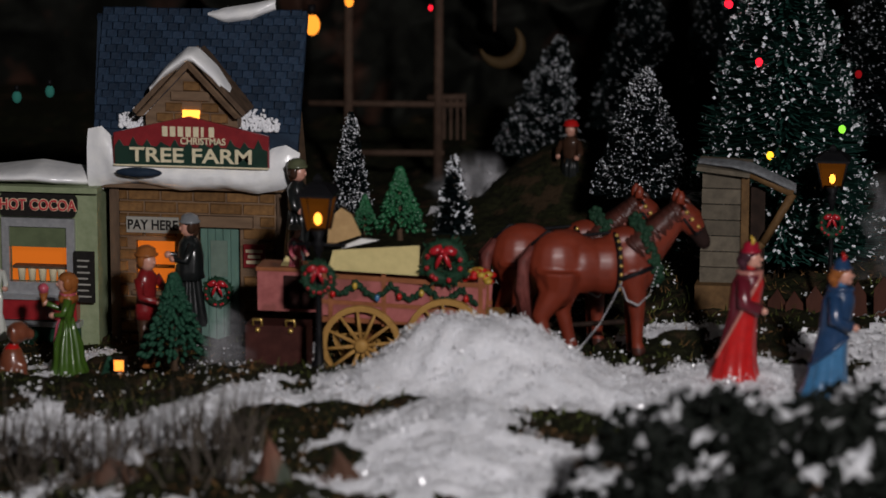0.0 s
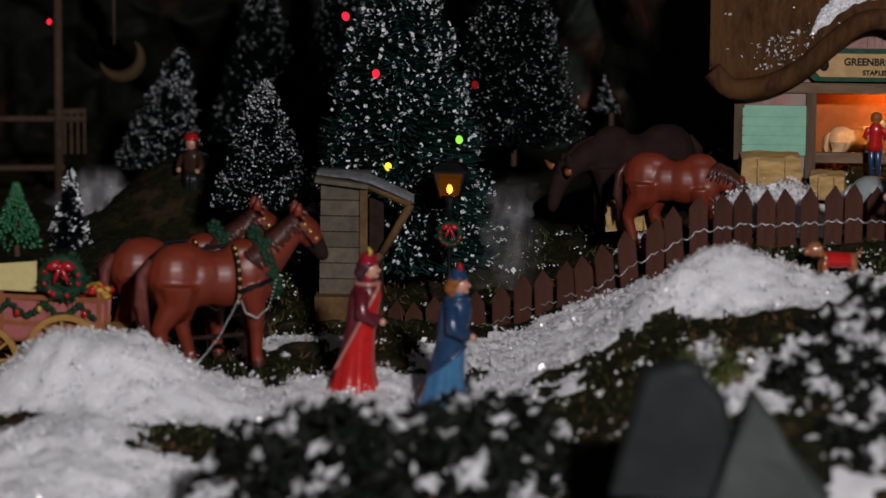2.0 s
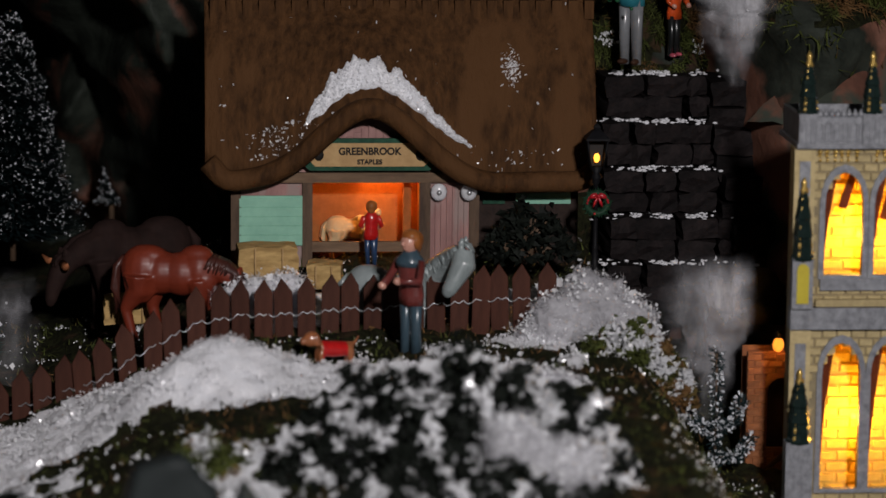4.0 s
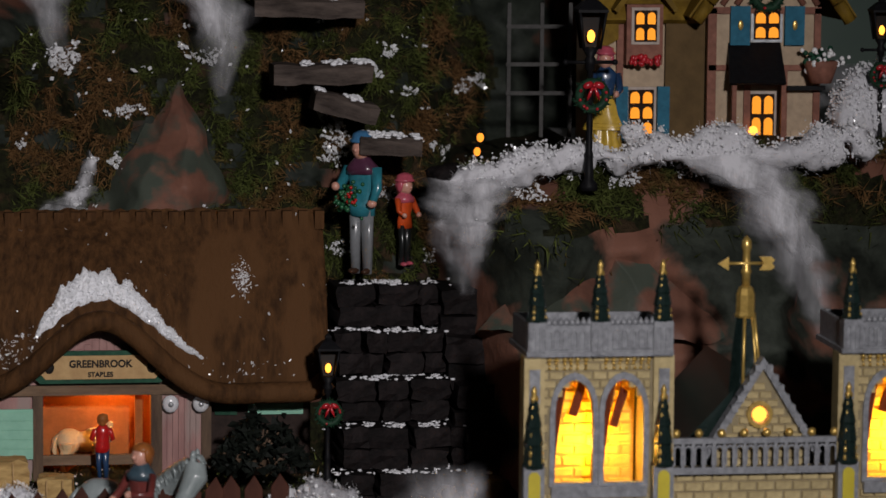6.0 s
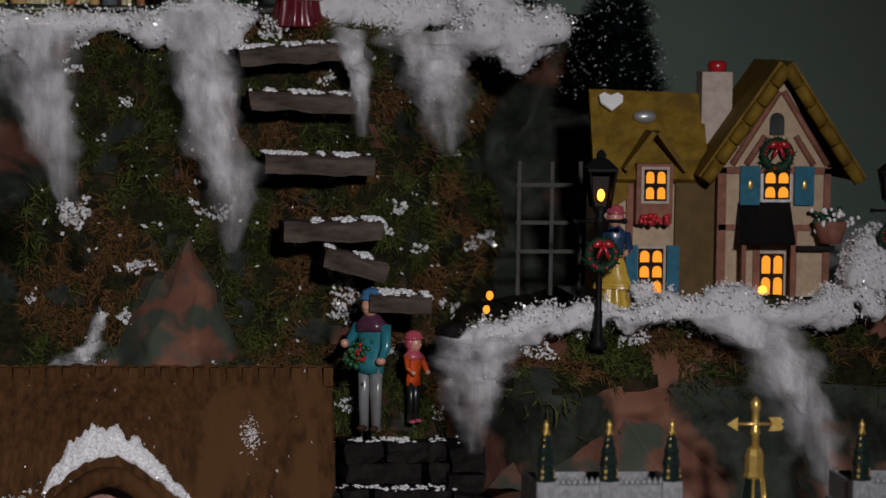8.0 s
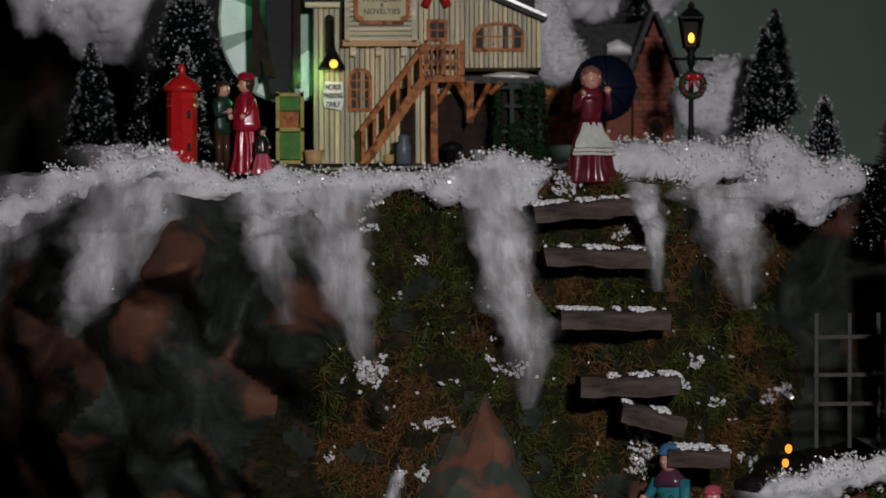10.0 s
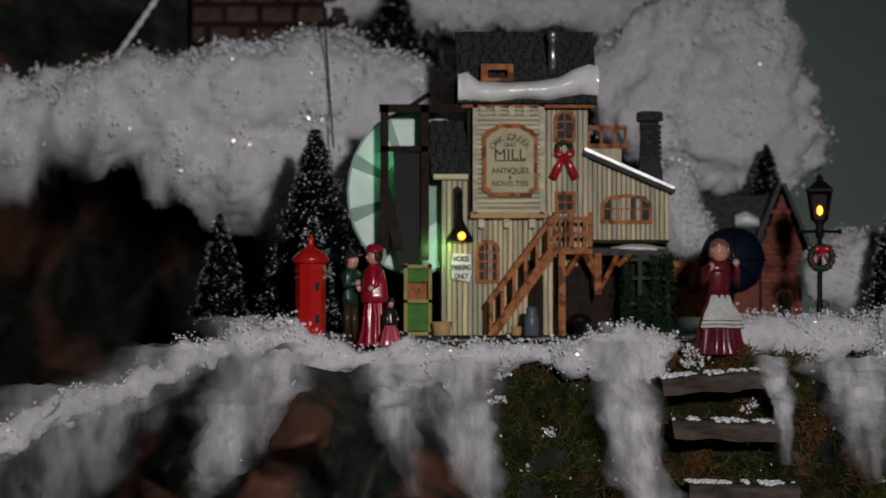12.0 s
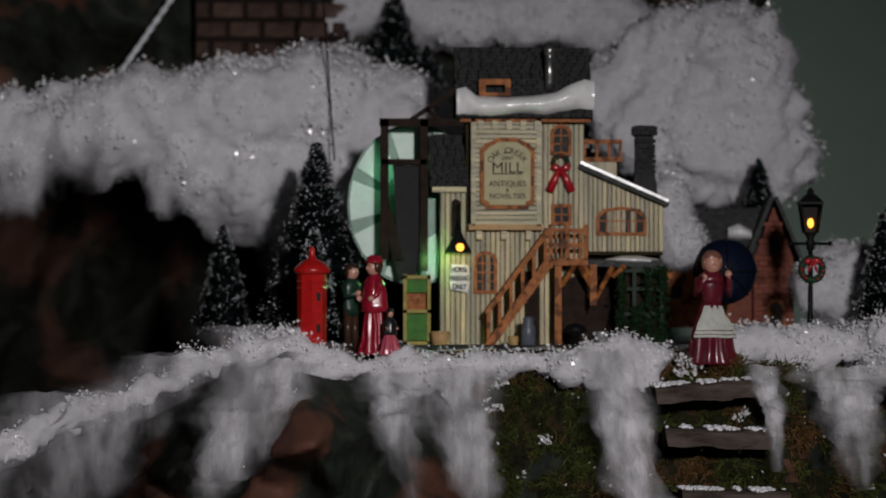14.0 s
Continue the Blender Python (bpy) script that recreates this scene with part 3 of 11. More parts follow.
SILVER = mat("silver_paint", (0.55, 0.56, 0.57), (0.4, 0.41, 0.43), 0.35, 300, 0.4, metal=0.6)
COUNTER_RED = mat("red_counter", (0.34, 0.02, 0.025), (0.24, 0.014, 0.018), 0.3, 150, 0.2, coat=0.3)
FOREST = mat("forest_green", (0.025, 0.085, 0.05), (0.012, 0.045, 0.028), 0.45, 220, 0.4)
WREATH_GREEN = mat("wreath_green", (0.02, 0.055, 0.03), (0.01, 0.03, 0.017), 0.5, 300, 0.4)
BOW_RED = mat("bow_red", (0.48, 0.015, 0.025), (0.3, 0.01, 0.016), 0.3, 200, 0.2, coat=0.4)
THATCH = mat("brown_thatch", (0.092, 0.042, 0.0155), (0.033, 0.0155, 0.0065), 0.8, 210, 1.0, spot=(0.088, 0.041, 0.016), spot_scale=28, stretch=(1, 1, 0.16), dist=0.0016)
PINK_WASH = mat("pink_grey_boards", (0.36, 0.21, 0.19), (0.24, 0.13, 0.12), 0.55, 150, 0.5, spot=(0.3, 0.22, 0.2), spot_scale=60, stretch=(1, 1, 0.2))
DARK_BOARD = mat("dark_brown_boards", (0.035, 0.022, 0.018), (0.018, 0.012, 0.01), 0.6, 150, 0.4)
MINT = mat("mint_shutter", (0.27, 0.52, 0.39), (0.22, 0.44, 0.33), 0.5, 120, 0.35)
TAN = mat("tan_sign", (0.48, 0.32, 0.15), (0.38, 0.24, 0.11), 0.5, 180, 0.2)
ORANGE_WALL = mat("orange_inner_wall", (0.36, 0.12, 0.03), (0.26, 0.085, 0.02), 0.6, 120, 0.3)
STRAW = mat("straw_bale", (0.5, 0.34, 0.14), (0.3, 0.19, 0.075), 0.8, 320, 0.9, stretch=(0.3, 1, 1))
HOT = glow("bulb_glow", (1.0, 0.4, 0.05), 2.6)
AMBER = glow("amber_pane", (1.0, 0.22, 0.02), 0.5, 0.1)


def farm_house():
    """Shop of the tree farm: plank walls, blue shingle roof, dormer and sign board."""
    u = 0.0003054
    h = thing("farm_shop", (-0.4674, 1.9500, -0.0457), "brown timber tree farm shop with blue shingle roof and snow", "house", tall=1.03)
    door, pay = rect(2, 82, 0, 212), rect(-116, -42, 92, 182)
    bm = bmesh.new()
    holed(bm, rect(-160, 168, -30, 302), [door, pay], 4, 14, u)
    w = part("wall", bm, TIMBER_FLAT, h)
    block("wall", h, -160, -150, 14, 190, -30, 306, u, TIMBER_FLAT)
    block("wall", h, 158, 168, 14, 190, -30, 300, u, TIMBER_FLAT)
    block("wall", h, -160, 168, 190, 200, -30, 300, u, TIMBER_FLAT)
    clear = lambda a, b: not (a - 160 > -12 and a - 160 < 96 and b - 30 < 236) and not (-128 < a - 160 < -30 and 80 < b - 30 < 194)
    courses(w, "plank", PLANK_BROWN, (-160 * u, 4 * u, -30 * u), (1, 0, 0), (0, 0, 1), 328 * u, 316 * u, 62 * u, 22 * u, 6 * u, 2.2 * u, lambda a, b: clear(a / u, b / u), 4)
    for x in (-163, 153):
        block("corner_post", h, x, x + 18, -4, 12, -30, 292, u, TIMBER, bevel=2 * u)
    block("lintel", h, -24, 108, -9, 3, 212, 232, u, TIMBER_FLAT, bevel=2 * u)
    block("eave_beam", h, -172, 178, -22, 4, 282, 296, u, TIMBER_FLAT, bevel=2 * u)
    d = block("door", h, 6, 78, 8, 12, 0, 210, u, TEAL)
    for k in range(5):
        block("board", d, 7 + k * 14.4, 20 + k * 14.4, 5, 8, 1, 209, u, TEAL, bevel=1 * u)
    block("door_window", d, 26, 58, 3, 6, 120, 186, u, mat("dull_pane", (0.16, 0.22, 0.18), None, 0.25, 90, 0.1))
    wreath(d, (40 * u, 0, 92 * u), 22 * u, 9 * u, WREATH_GREEN, BOW_RED, seed=5)
    p = block("pay_window", h, -114, -44, 10, 12, 94, 180, u, AMBER, "lit orange window")
    block("window_sill", p, -122, -36, -8, 4, 84, 92, u, TIMBER_FLAT, bevel=1.5 * u)
    block("shelf", p, -114, -44, 4, 9, 132, 138, u, TIMBER)
    s = block("pay_sign", h, -131, -32, -6, -1, 198, 227, u, GREY_BOARD, "grey board lettered pay here", bevel=1.5 * u)
    lettering("PAY HERE", 25 * u, INK, s, (-81 * u, -6.3 * u, 212 * u), 0.88, bold=0.5 * u)
    s = block("price_sign", h, 90, 130, -5, 0, 140, 182, u, SIGN_RED, "small dark red price sign with white marks", bevel=1 * u)
    for z, a in ((170, 16), (160, 12), (150, 15)):
        block("mark", s, 110 - a, 110 + a, -6, -5, z - 3, z + 3, u, CREAM)
    # roof: two slopes and a board under the shingles
    z0, z1, y0, y1 = 292, 596, -26, 96
    bm = bmesh.new()
    slab(bm, [(-190 * u, y0 * u, z0 * u), (192 * u, y0 * u, z0 * u), (194 * u, y1 * u, (z1 - 8) * u), (-204 * u, y1 * u, (z1 - 16) * u)], 10 * u)
    slab(bm, [(110 * u, 216 * u, z0 * u), (-190 * u, 216 * u, z0 * u), (-204 * u, y1 * u, (z1 - 16) * u), (194 * u, y1 * u, (z1 - 8) * u)], 10 * u)
    roof = part("roof", bm, NAVY, h)
    for x in (-160, 158):
        stroke_board("gable_wall", h, [(y0 + 8, z0), (206, z0), (y1, z1 - 22)], x, x + 10, u, TIMBER_FLAT).matrix_basis = Matrix.Rotation(math.radians(90), 4, "Z") @ Matrix.Scale(-1, 4, (0, 1, 0))
    up = Vector((0, y1 - y0, z1 - z0))
    courses(roof, "shingle", NAVY_SHINGLE, (-194 * u, y0 * u, z0 * u), (1, 0, 0), up, 386 * u, up.length * u * 0.97, 21 * u, 14 * u, 2.6 * u, 0.7 * u, lambda a, b: b / u > 100, 9, lap=3 * u, wild=0.9 * u)
    # snow on the eave and the ridge
    snow_patch("eave_snow", roof, [(-196, 388), (-170, 394), (-140, 366), (-120, 334), (120, 334), (150, 362), (176, 368), (202, 354)], [(-194, 278), (-160, 288), (-100, 293), (-20, 280), (60, 286), (120, 278), (170, 288), (200, 308)], -52, -24, u, GLAZE_SNOW, "glazed white snow along the eave", 60, 6)
    snow_patch("ridge_snow", roof, [(8, 588), (40, 596), (90, 604), (136, 614)], [(8, 580), (40, 566), (90, 574), (134, 594)], 70, 94, u, GLAZE_SNOW, "white snow patch", 26, 4, 8)
    # loose snow beside the dormer
    rs = random.Random(5)
    bm = bmesh.new()
    for _ in range(520):
        side = rs.choice((-1, 1))
        x = side * rs.uniform(62, 150) + 6
        b = rs.betavariate(1.2, 2.5) * max(6, 108 - abs(x) * 0.55)
        q = Vector((x, -26, 296)) + Vector((0, 122, 304)).normalized() * (96 + b) + Vector((0, -6, 2))
        ball(bm, q * u, (rs.uniform(2, 5) * u, 3 * u, rs.uniform(1.5, 4) * u), 5, 4)
    part("loose_snow", bm, SNOW, roof, "loose snow beside the dormer", kind="stuff")
    # dormer with its own little roof
    dz = Matrix.Translation((0, 0, 9 * u))
    stroke_board("dormer", h, [(-86, 395), (86, 395), (86, 418), (0, 505), (-86, 418)], -26, 60, u, TIMBER_FLAT)
    dm = h.children[-1]
    dm.matrix_basis = dz
    courses(dm, "plank", PLANK_BROWN, (-66 * u, -26 * u, 395 * u), (1, 0, 0), (0, 0, 1), 132 * u, 92 * u, 34 * u, 19 * u, 5 * u, 2 * u, lambda a, b: abs(a / u - 66) < 74 - b / u * 0.86 and not (abs(a / u - 66) < 28 and 10 < b / u < 40), 6)
    block("dormer_beam", dm, -36, 36, -34, -26, 436, 452, u, TIMBER_FLAT, bevel=2 * u)
    block("lit_window", dm, -16, 16, -31, -26, 396, 418, u, HOT, "small glowing window")
    for s in (-1, 1):
        bm = bmesh.new()
        slab(bm, [(0, -46 * u, 516 * u), (0, 60 * u, 516 * u), (s * 100 * u, 60 * u, 412 * u), (s * 100 * u, -46 * u, 412 * u)][::s], 9 * u)
        part("dormer_roof", bm, TIMBER, dm)
        bm = bmesh.new()
        slab(bm, [(0, -50 * u, 512 * u), (0, -46 * u, 500 * u), (s * 88 * u, -46 * u, 410 * u), (s * 98 * u, -50 * u, 412 * u)][::-s], 6 * u)
        part("barge_board", bm, TIMBER_FLAT, dm, bevel=1 * u)
    snow_patch("dormer_snow", dm, [(-76, 462), (-46, 498), (-8, 530), (12, 530), (48, 498), (74, 458)], [(-76, 448), (-42, 476), (-2, 502), (6, 502), (40, 474), (74, 434)], -62, -16, u, GLAZE_SNOW, "white snow cap", 30, 4, 5)
    # sign
    sg = stroke_board("sign_board", h, [(-141, 315), (149, 315), (149, 372), (0, 404), (-141, 372)], -66, -58, u, SIGN_RED, "dark red and green sign board", 1.2 * u)
    sg.matrix_basis = Matrix.Translation((0, 14 * u, 15 * u))
    trees = [(-139, 316), (147, 316), (147, 346)]
    for k in range(11):
        x = 138 - k * 26
        trees += [(x, 349 + (k * 7) % 5), (x - 8, 366 - (k * 5) % 9), (x - 16, 349)]
    trees.append((-139, 346))
    stroke_board("tree_border", sg, trees, -68, -65.5, u, SIGN_GREEN)
    for x0, x1, z0, z1 in ((-141, 149, 313, 316),):
        block("sign_edge", sg, x0, x1, -68.5, -60, z0, z1, u, CREAM)
    # the owner's name stays unread: plain bars of its size
    for k in range(7):
        x = -49 + k * 14.5
        block("name_bar", sg, x, x + (5 if k == 5 else 10), -68, -66, 368, 386, u, CREAM)
    lettering("CHRISTMAS", 17 * u, CREAM, sg, (27 * u, -68.3 * u, 360 * u), 0.95, bold=0.3 * u)
    lettering("TREE FARM", 36 * u, CREAM, sg, (5 * u, -68.5 * u, 333 * u), 1.28, bold=0.7 * u)
    # bundle in front of the eave
    bm = bmesh.new()
    ball(bm, (-92 * u, -62 * u, 318 * u), (44 * u, 12 * u, 9 * u))
    part("hanging_tarp", bm, NAVY, h, "dark blue tarp roll")
    point_lamp("shop_glow", tuple(h.matrix_world @ Vector((-80 * u, -16 * u, 150 * u))), 0.004, (1.0, 0.4, 0.08))


def cocoa_stand():
    """Green cocoa stand with a lit serving hatch."""
    u = 0.0003038
    h = thing("cocoa_stand", (-0.5575, 1.9400, -0.0519), "sage green cocoa stand with silver framed lit hatch", "kiosk", tall=1.03)
    hatch = rect(-52, 58, 128, 230)
    bm = bmesh.new()
    holed(bm, rect(-180, 116, -20, 300), [hatch], 0, 10, u)
    box(bm, 106, 116, 10, 150, -20, 300, u)
    box(bm, -180, 116, 140, 150, -20, 300, u)
    part("wall", bm, SAGE, h)
    bm = bmesh.new()
    box(bm, -186, 122, -20, 152, 296, 306, u)
    r = part("roof", bm, SAGE, h, bevel=2 * u)
    snow_patch("roof_snow", r, [(-190, 330), (-80, 334), (0, 344), (60, 336), (112, 332), (124, 300)], [(-190, 302), (-80, 306), (0, 304), (60, 300), (124, 296)], -34, 60, u, GLAZE_SNOW, "white snow on the roof", 40, 5, 2)
    bm = bmesh.new()
    ring_prism(bm, rect(-66, 74, 100, 246), hatch, -8, 3, u)
    f = part("hatch_frame", bm, SILVER, h, "crusty silver frame", bevel=2 * u)
    block("back_wall", f, -60, 66, 40, 42, 120, 236, u, AMBER, "glowing orange back of the hatch")
    block("upper_shade", f, -52, 58, -2, 3, 192, 230, u, mat("olive_blind", (0.12, 0.15, 0.08), None, 0.5, 120, 0.3))
    block("shelf", f, -50, 56, 6, 30, 150, 155, u, TIMBER)
    for k, x in enumerate((-34, -14, 6, 26, 42)):
        bm = bmesh.new()
        lathe(bm, [(6 * u, 0), (8 * u, 20 * u), (8.5 * u, 22 * u)], (x * u, 12 * u, 128 * u), 10)
        part("cup", bm, CREAM, f)
    block("counter", h, -90, 80, -26, 0, 62, 100, u, COUNTER_RED, "glossy red counter front", bevel=3 * u)
    block("counter_top", h, -94, 84, -32, 2, 100, 106, u, SILVER, bevel=1 * u)
    block("ledge", h, -96, 86, -30, 0, 50, 60, u, SILVER, bevel=1 * u)
    for k in range(12):
        block("base_board", h, -92 + k * 14.6, -79 + k * 14.6, -14, 0, -10, 50, u, FOREST, bevel=1 * u)
    s = stroke_board("cocoa_sign", h, [(-62, 250), (74, 250), (80, 262), (80, 282), (74, 292), (-62, 292), (-68, 282), (-68, 262)], -12, -3, u, INK, "dark sign with red and white cocoa lettering", 1.5 * u)
    lettering("HOT COCOA", 27 * u, CREAM, s, (6 * u, -12.2 * u, 271 * u), 0.88, bold=1.6 * u, name="letter_rim", depth=0.0002)
    lettering("HOT COCOA", 27 * u, LETTER_RED, s, (6 * u, -13.2 * u, 271 * u), 0.88, bold=0.4 * u)
    b = block("menu_board", h, 76, 114, -22, -16, 96, 190, u, INK, "black menu board with pale lines", bevel=1 * u)
    for k in range(7):
        block("menu_line", b, 82, 108 - (k * 5) % 9, -23, -22, 106 + k * 11, 109 + k * 11, u, GREY_BOARD)
    bm = bmesh.new()
    ball(bm, (0, 24 * u, 205 * u), 5 * u)
    part("hatch_bulb", bm, HOT, h)


def stable():
    """Thatched stable: waved eave, mint shutters and a lit stall."""
    u = 0.0003211
    h = thing("stable", (0.1279, 2.0500, 0.0498), "stable with brown thatched roof and pink plank walls", "house")
    stall = rect(-104, 88, 0, 156)
    bm = bmesh.new()
    holed(bm, [(-240, -20), (190, -20), (190, 176), (130, 218), (60, 278), (-4, 296), (-70, 272), (-140, 208), (-240, 150)], [stall, rect(-240 + 4, -124, 40, 130)], 0, 10, u)
    box(bm, -240, -230, 10, 190, -20, 150, u)
    box(bm, -240, 380, 180, 190, -20, 150, u)
    w = part("wall", bm, PINK_WASH, h)
    bm = bmesh.new()
    box(bm, 190, 380, 40, 50, -20, 160, u)
    box(bm, 370, 380, 50, 180, -20, 160, u)
    part("side_wall", bm, DARK_BOARD, h, "dark brown side wall")
    for k in range(9):
        x = 96 + k * 10.4
        block("board", w, x, x + 9.4, -4, 0, -20, 150, u, PINK_WASH, bevel=1 * u)
    for k in range(14):
        x = -96 + k * 13.2
        block("gable_board", w, x, x + 12, -4, 0, 172, 262 - abs(k - 7) * 8, u, PINK_WASH, bevel=1 * u)
    for x0, x1, z0, z1 in ((-250, -232, -20, 150), (-122, -104, -20, 172), (88, 108, -20, 172), (178, 196, -20, 160)):
        block("post", w, x0, x1, -9, 2, z0, z1, u, TIMBER, bevel=2 * u)
    block("cross_beam", w, -244, 192, -11, 1, 156, 174, u, TIMBER_FLAT, bevel=2 * u)
    block("lower_rail", w, -106, 92, -8, 2, 30, 48, u, TIMBER_FLAT, bevel=2 * u)
    # stall inside
    bm = bmesh.new()
    box(bm, -110, 94, 110, 114, -5, 160, u)
    st = part("stall_wall", bm, ORANGE_WALL, h, "orange lit inner wall of the stall")
    block("stall_wall", h, -112, -108, 8, 109, -5, 160, u, ORANGE_WALL)
    block("stall_wall", h, 92, 96, 8, 109, -5, 160, u, ORANGE_WALL)
    block("stall_floor", st, -110, 94, 8, 112, -8, -4, u, STRAW)
    block("inner_post", st, 62, 76, 40, 52, 0, 158, u, ORANGE_WALL)
    for x0, x1, y, z0, z1 in ((-238, -120, -8, 42, 132), (206, 246, 34, 110, 144), (266, 366, 34, 110, 144)):
        sh = block("shutter", h, x0, x1, y, y + 5, z0, z1, u, MINT if x0 != 206 else FOREST, "mint green board shutter" if x0 != 206 else "dark green shutter", bevel=1.5 * u)
        n = 5
        for k in range(n):
            block("slat", sh, x0 + 3, x1 - 3, y - 1.6, y, z0 + 3 + (z1 - z0 - 6) * k / n, z0 + 1.6 + (z1 - z0 - 6) * (k + 1) / n, u, MINT if x0 != 206 else FOREST)
    # sign
    def lozenge(x0, x1, z0, z1, c):
        return [(x0 + c, z0), (x1 - c, z0), (x1, z0 + c), (x1, z1 - c), (x1 - c, z1), (x0 + c, z1), (x0, z1 - c), (x0, z0 + c)]
    s = stroke_board("sign_board", h, lozenge(-124, 118, 180, 238, 14), -26, -18, u, FOREST, "green framed tan sign", 2 * u)
    stroke_board("sign_panel", s, lozenge(-110, 104, 188, 230, 10), -29, -26, u, TAN, "", 1 * u)
    lettering("GREENBROOK", 18 * u, INK, s, (-3 * u, -29.3 * u, 215 * u), 0.94, bold=0.6 * u)
    lettering("STABLES", 12 * u, INK, s, (-3 * u, -29.3 * u, 196 * u), 1.0, bold=0.5 * u)
    for x in (-94, 88):
        bm = bmesh.new()
        ball(bm, (x * u, -29 * u, 209 * u), (9 * u, 3 * u, 11 * u))
        part("sign_knot", bm, INK, s)
    # round crystal lamps beside the stall
    for x in (122, 176):
        bm = bmesh.new()
        ball(bm, (x * u, -20 * u, 140 * u), (15 * u, 7 * u, 16 * u), 10, 6)
        c = part("crystal_disc", bm, FLAKE, h, "faceted clear disc")
        bm = bmesh.new()
        ball(bm, (x * u, -27 * u, 140 * u), 5 * u, 8, 6)
        part("disc_hub", bm, SILVER, c)
    # thatch: a thick skin with a raised wave over the door
    def eave(x):
        return 156 + 136 * math.exp(-((x + 4) / 122.0) ** 2) + 40 * math.exp(-((x + 300) / 26.0) ** 2) + 26 * math.exp(-((x - 410) / 24.0) ** 2) - 6 * math.exp(-((x - 200) / 60.0) ** 2)
    def skin(s, v):
        x = -296 + 702 * s
        zt = 478 + 6 * fbm(x * 0.03, 3, 1, 2)
        ze = eave(x)
        k = max(0.0, v)
        z = ze + (zt - ze) * k
        y = -34 - 26 * math.exp(-((x + 2) / 130.0) ** 2) * (1 - k) + 128 * k ** 1.15 - 18 * math.sin(math.pi * k)
        lip = math.exp(-(k / 0.05) ** 2)
        edge = 14 * (math.exp(-((s) / 0.03) ** 2) + math.exp(-((1 - s) / 0.03) ** 2))
        z += 1.6 * fbm(x * 0.09, k * 3, 2, 3) - 4 * lip
        y += 14 * lip + edge + 1.5 * fbm(x * 0.3, k * 6, 5, 2)
        return Vector((x * u, y * u, z * u))
    bm = bmesh.new()
    top = grid_sheet(bm, 150, 50, lambda s, v: skin(s, v))
    low = grid_sheet(bm, 150, 50, lambda s, v: skin(s, v) + Vector((0, 26 * u, -15 * u)))
    for a, b in zip(top[0], top[0][1:]):
        i = top[0].index(a)
        bm.faces.new((low[0][i], low[0][i + 1], b, a)).smooth = True
    for col in (0, -1):
        for j in range(50):
            bm.faces.new((top[j][col], top[j + 1][col], low[j + 1][col], low[j][col]))
    grid_sheet(bm, 20, 20, lambda s, v: Vector(((-290 + 690 * s) * u, (94 + 140 * v) * u, (472 - 300 * v) * u)))
    bmesh.ops.recalc_face_normals(bm, faces=bm.faces)
    roof = part("thatched_roof", bm, THATCH, h, "brown combed thatch with a waved eave")
    bm = bmesh.new()
    for k in range(1):
        tube(bm, [((-292 + 694 * i / 60) * u, (-44 - 26 * math.exp(-((-292 + 694 * i / 60 + 2) / 130.0) ** 2) - k) * u, (eave(-292 + 694 * i / 60) + 6) * u) for i in range(61)], 19 * u, 12)
    part("eave_roll", bm, THATCH, roof, "rolled thatch edge")
    for k in range(24):
        x = -286 + k * 29.4
        block("ridge_scallop", roof, x, x + 17, 74, 96, 436 + 6 * math.sin(k * 1.7), 475, u, THATCH, bevel=2 * u)
    rng = random.Random(12)
    # a drift above the wave, and specks
    def drift(s, v):
        x = -118 + 296 * s
        lo = 0.21 - 0.05 * abs(s - 0.45) + 0.02 * fbm(x * 0.05, 1, 4, 3)
        hi = lo + 0.01 + (0.26 + 0.09 * fbm(x * 0.05, 6, 2, 3)) * max(0.0, math.sin(math.pi * s ** 0.62)) ** 1.25
        k = lo + (hi - lo) * v
        rise = 9 * math.sin(math.pi * min(1, max(0, v))) ** 0.5 * math.sin(math.pi * s) ** 0.4 + 2.5 * fbm(x * 0.12, v * 4, 3, 3)
        return skin((x + 296) / 702.0, k) + Vector((0, -rise * u, 0.35 * rise * u))
    bm = bmesh.new()
    grid_sheet(bm, 90, 26, drift)
    part("snow_drift", bm, SNOW, roof, "white snow drift above the waved eave")
    flakes = []
    for _ in range(1500):
        flakes.append(drift(rng.random(), rng.uniform(0.02, 0.98)) + Vector((0, -0.0006, 0.0003)))
    for x, v in [(rng.gauss(255, 9), rng.gauss(0.64, 0.05)) for _ in range(130)] + [(rng.uniform(-285, 395), rng.uniform(0.03, 0.97)) for _ in range(45)] + [(rng.gauss(-165, 32), rng.uniform(0.10, 0.28)) for _ in range(120)] + [(rng.gauss(250, 60), rng.uniform(0.02, 0.2)) for _ in range(40)]:
        flakes.append(skin((min(395, max(-290, x)) + 296) / 702.0, min(0.98, max(0.02, v))) + Vector((0, -2.5 * u, 0)))
    pts, faces = [], []
    for p in flakes:
        d = Vector((rng.gauss(0, 1), rng.gauss(0, 0.5), rng.gauss(0, 1))).normalized() * u * rng.uniform(1.0, 4.2)
        e = Vector((rng.gauss(0, 1), rng.gauss(0, 0.5), rng.gauss(0, 1))).normalized() * u * rng.uniform(1.0, 3.6)
        n = len(pts)
        pts += [p - d, p + e, p + d, p - e]
        faces.append((n, n + 1, n + 2, n + 3))
    fl = from_arrays("roof_snow", pts, faces, FLAKE)
    fl.parent = roof
    tagged(fl, "snow flakes clinging to the thatch", kind="stuff")
    point_lamp("stall_lamp", tuple(h.matrix_world @ Vector((20 * u, 55 * u, 138 * u))), 0.04, (1.0, 0.36, 0.06))


farm_house()
cocoa_stand()
stable()


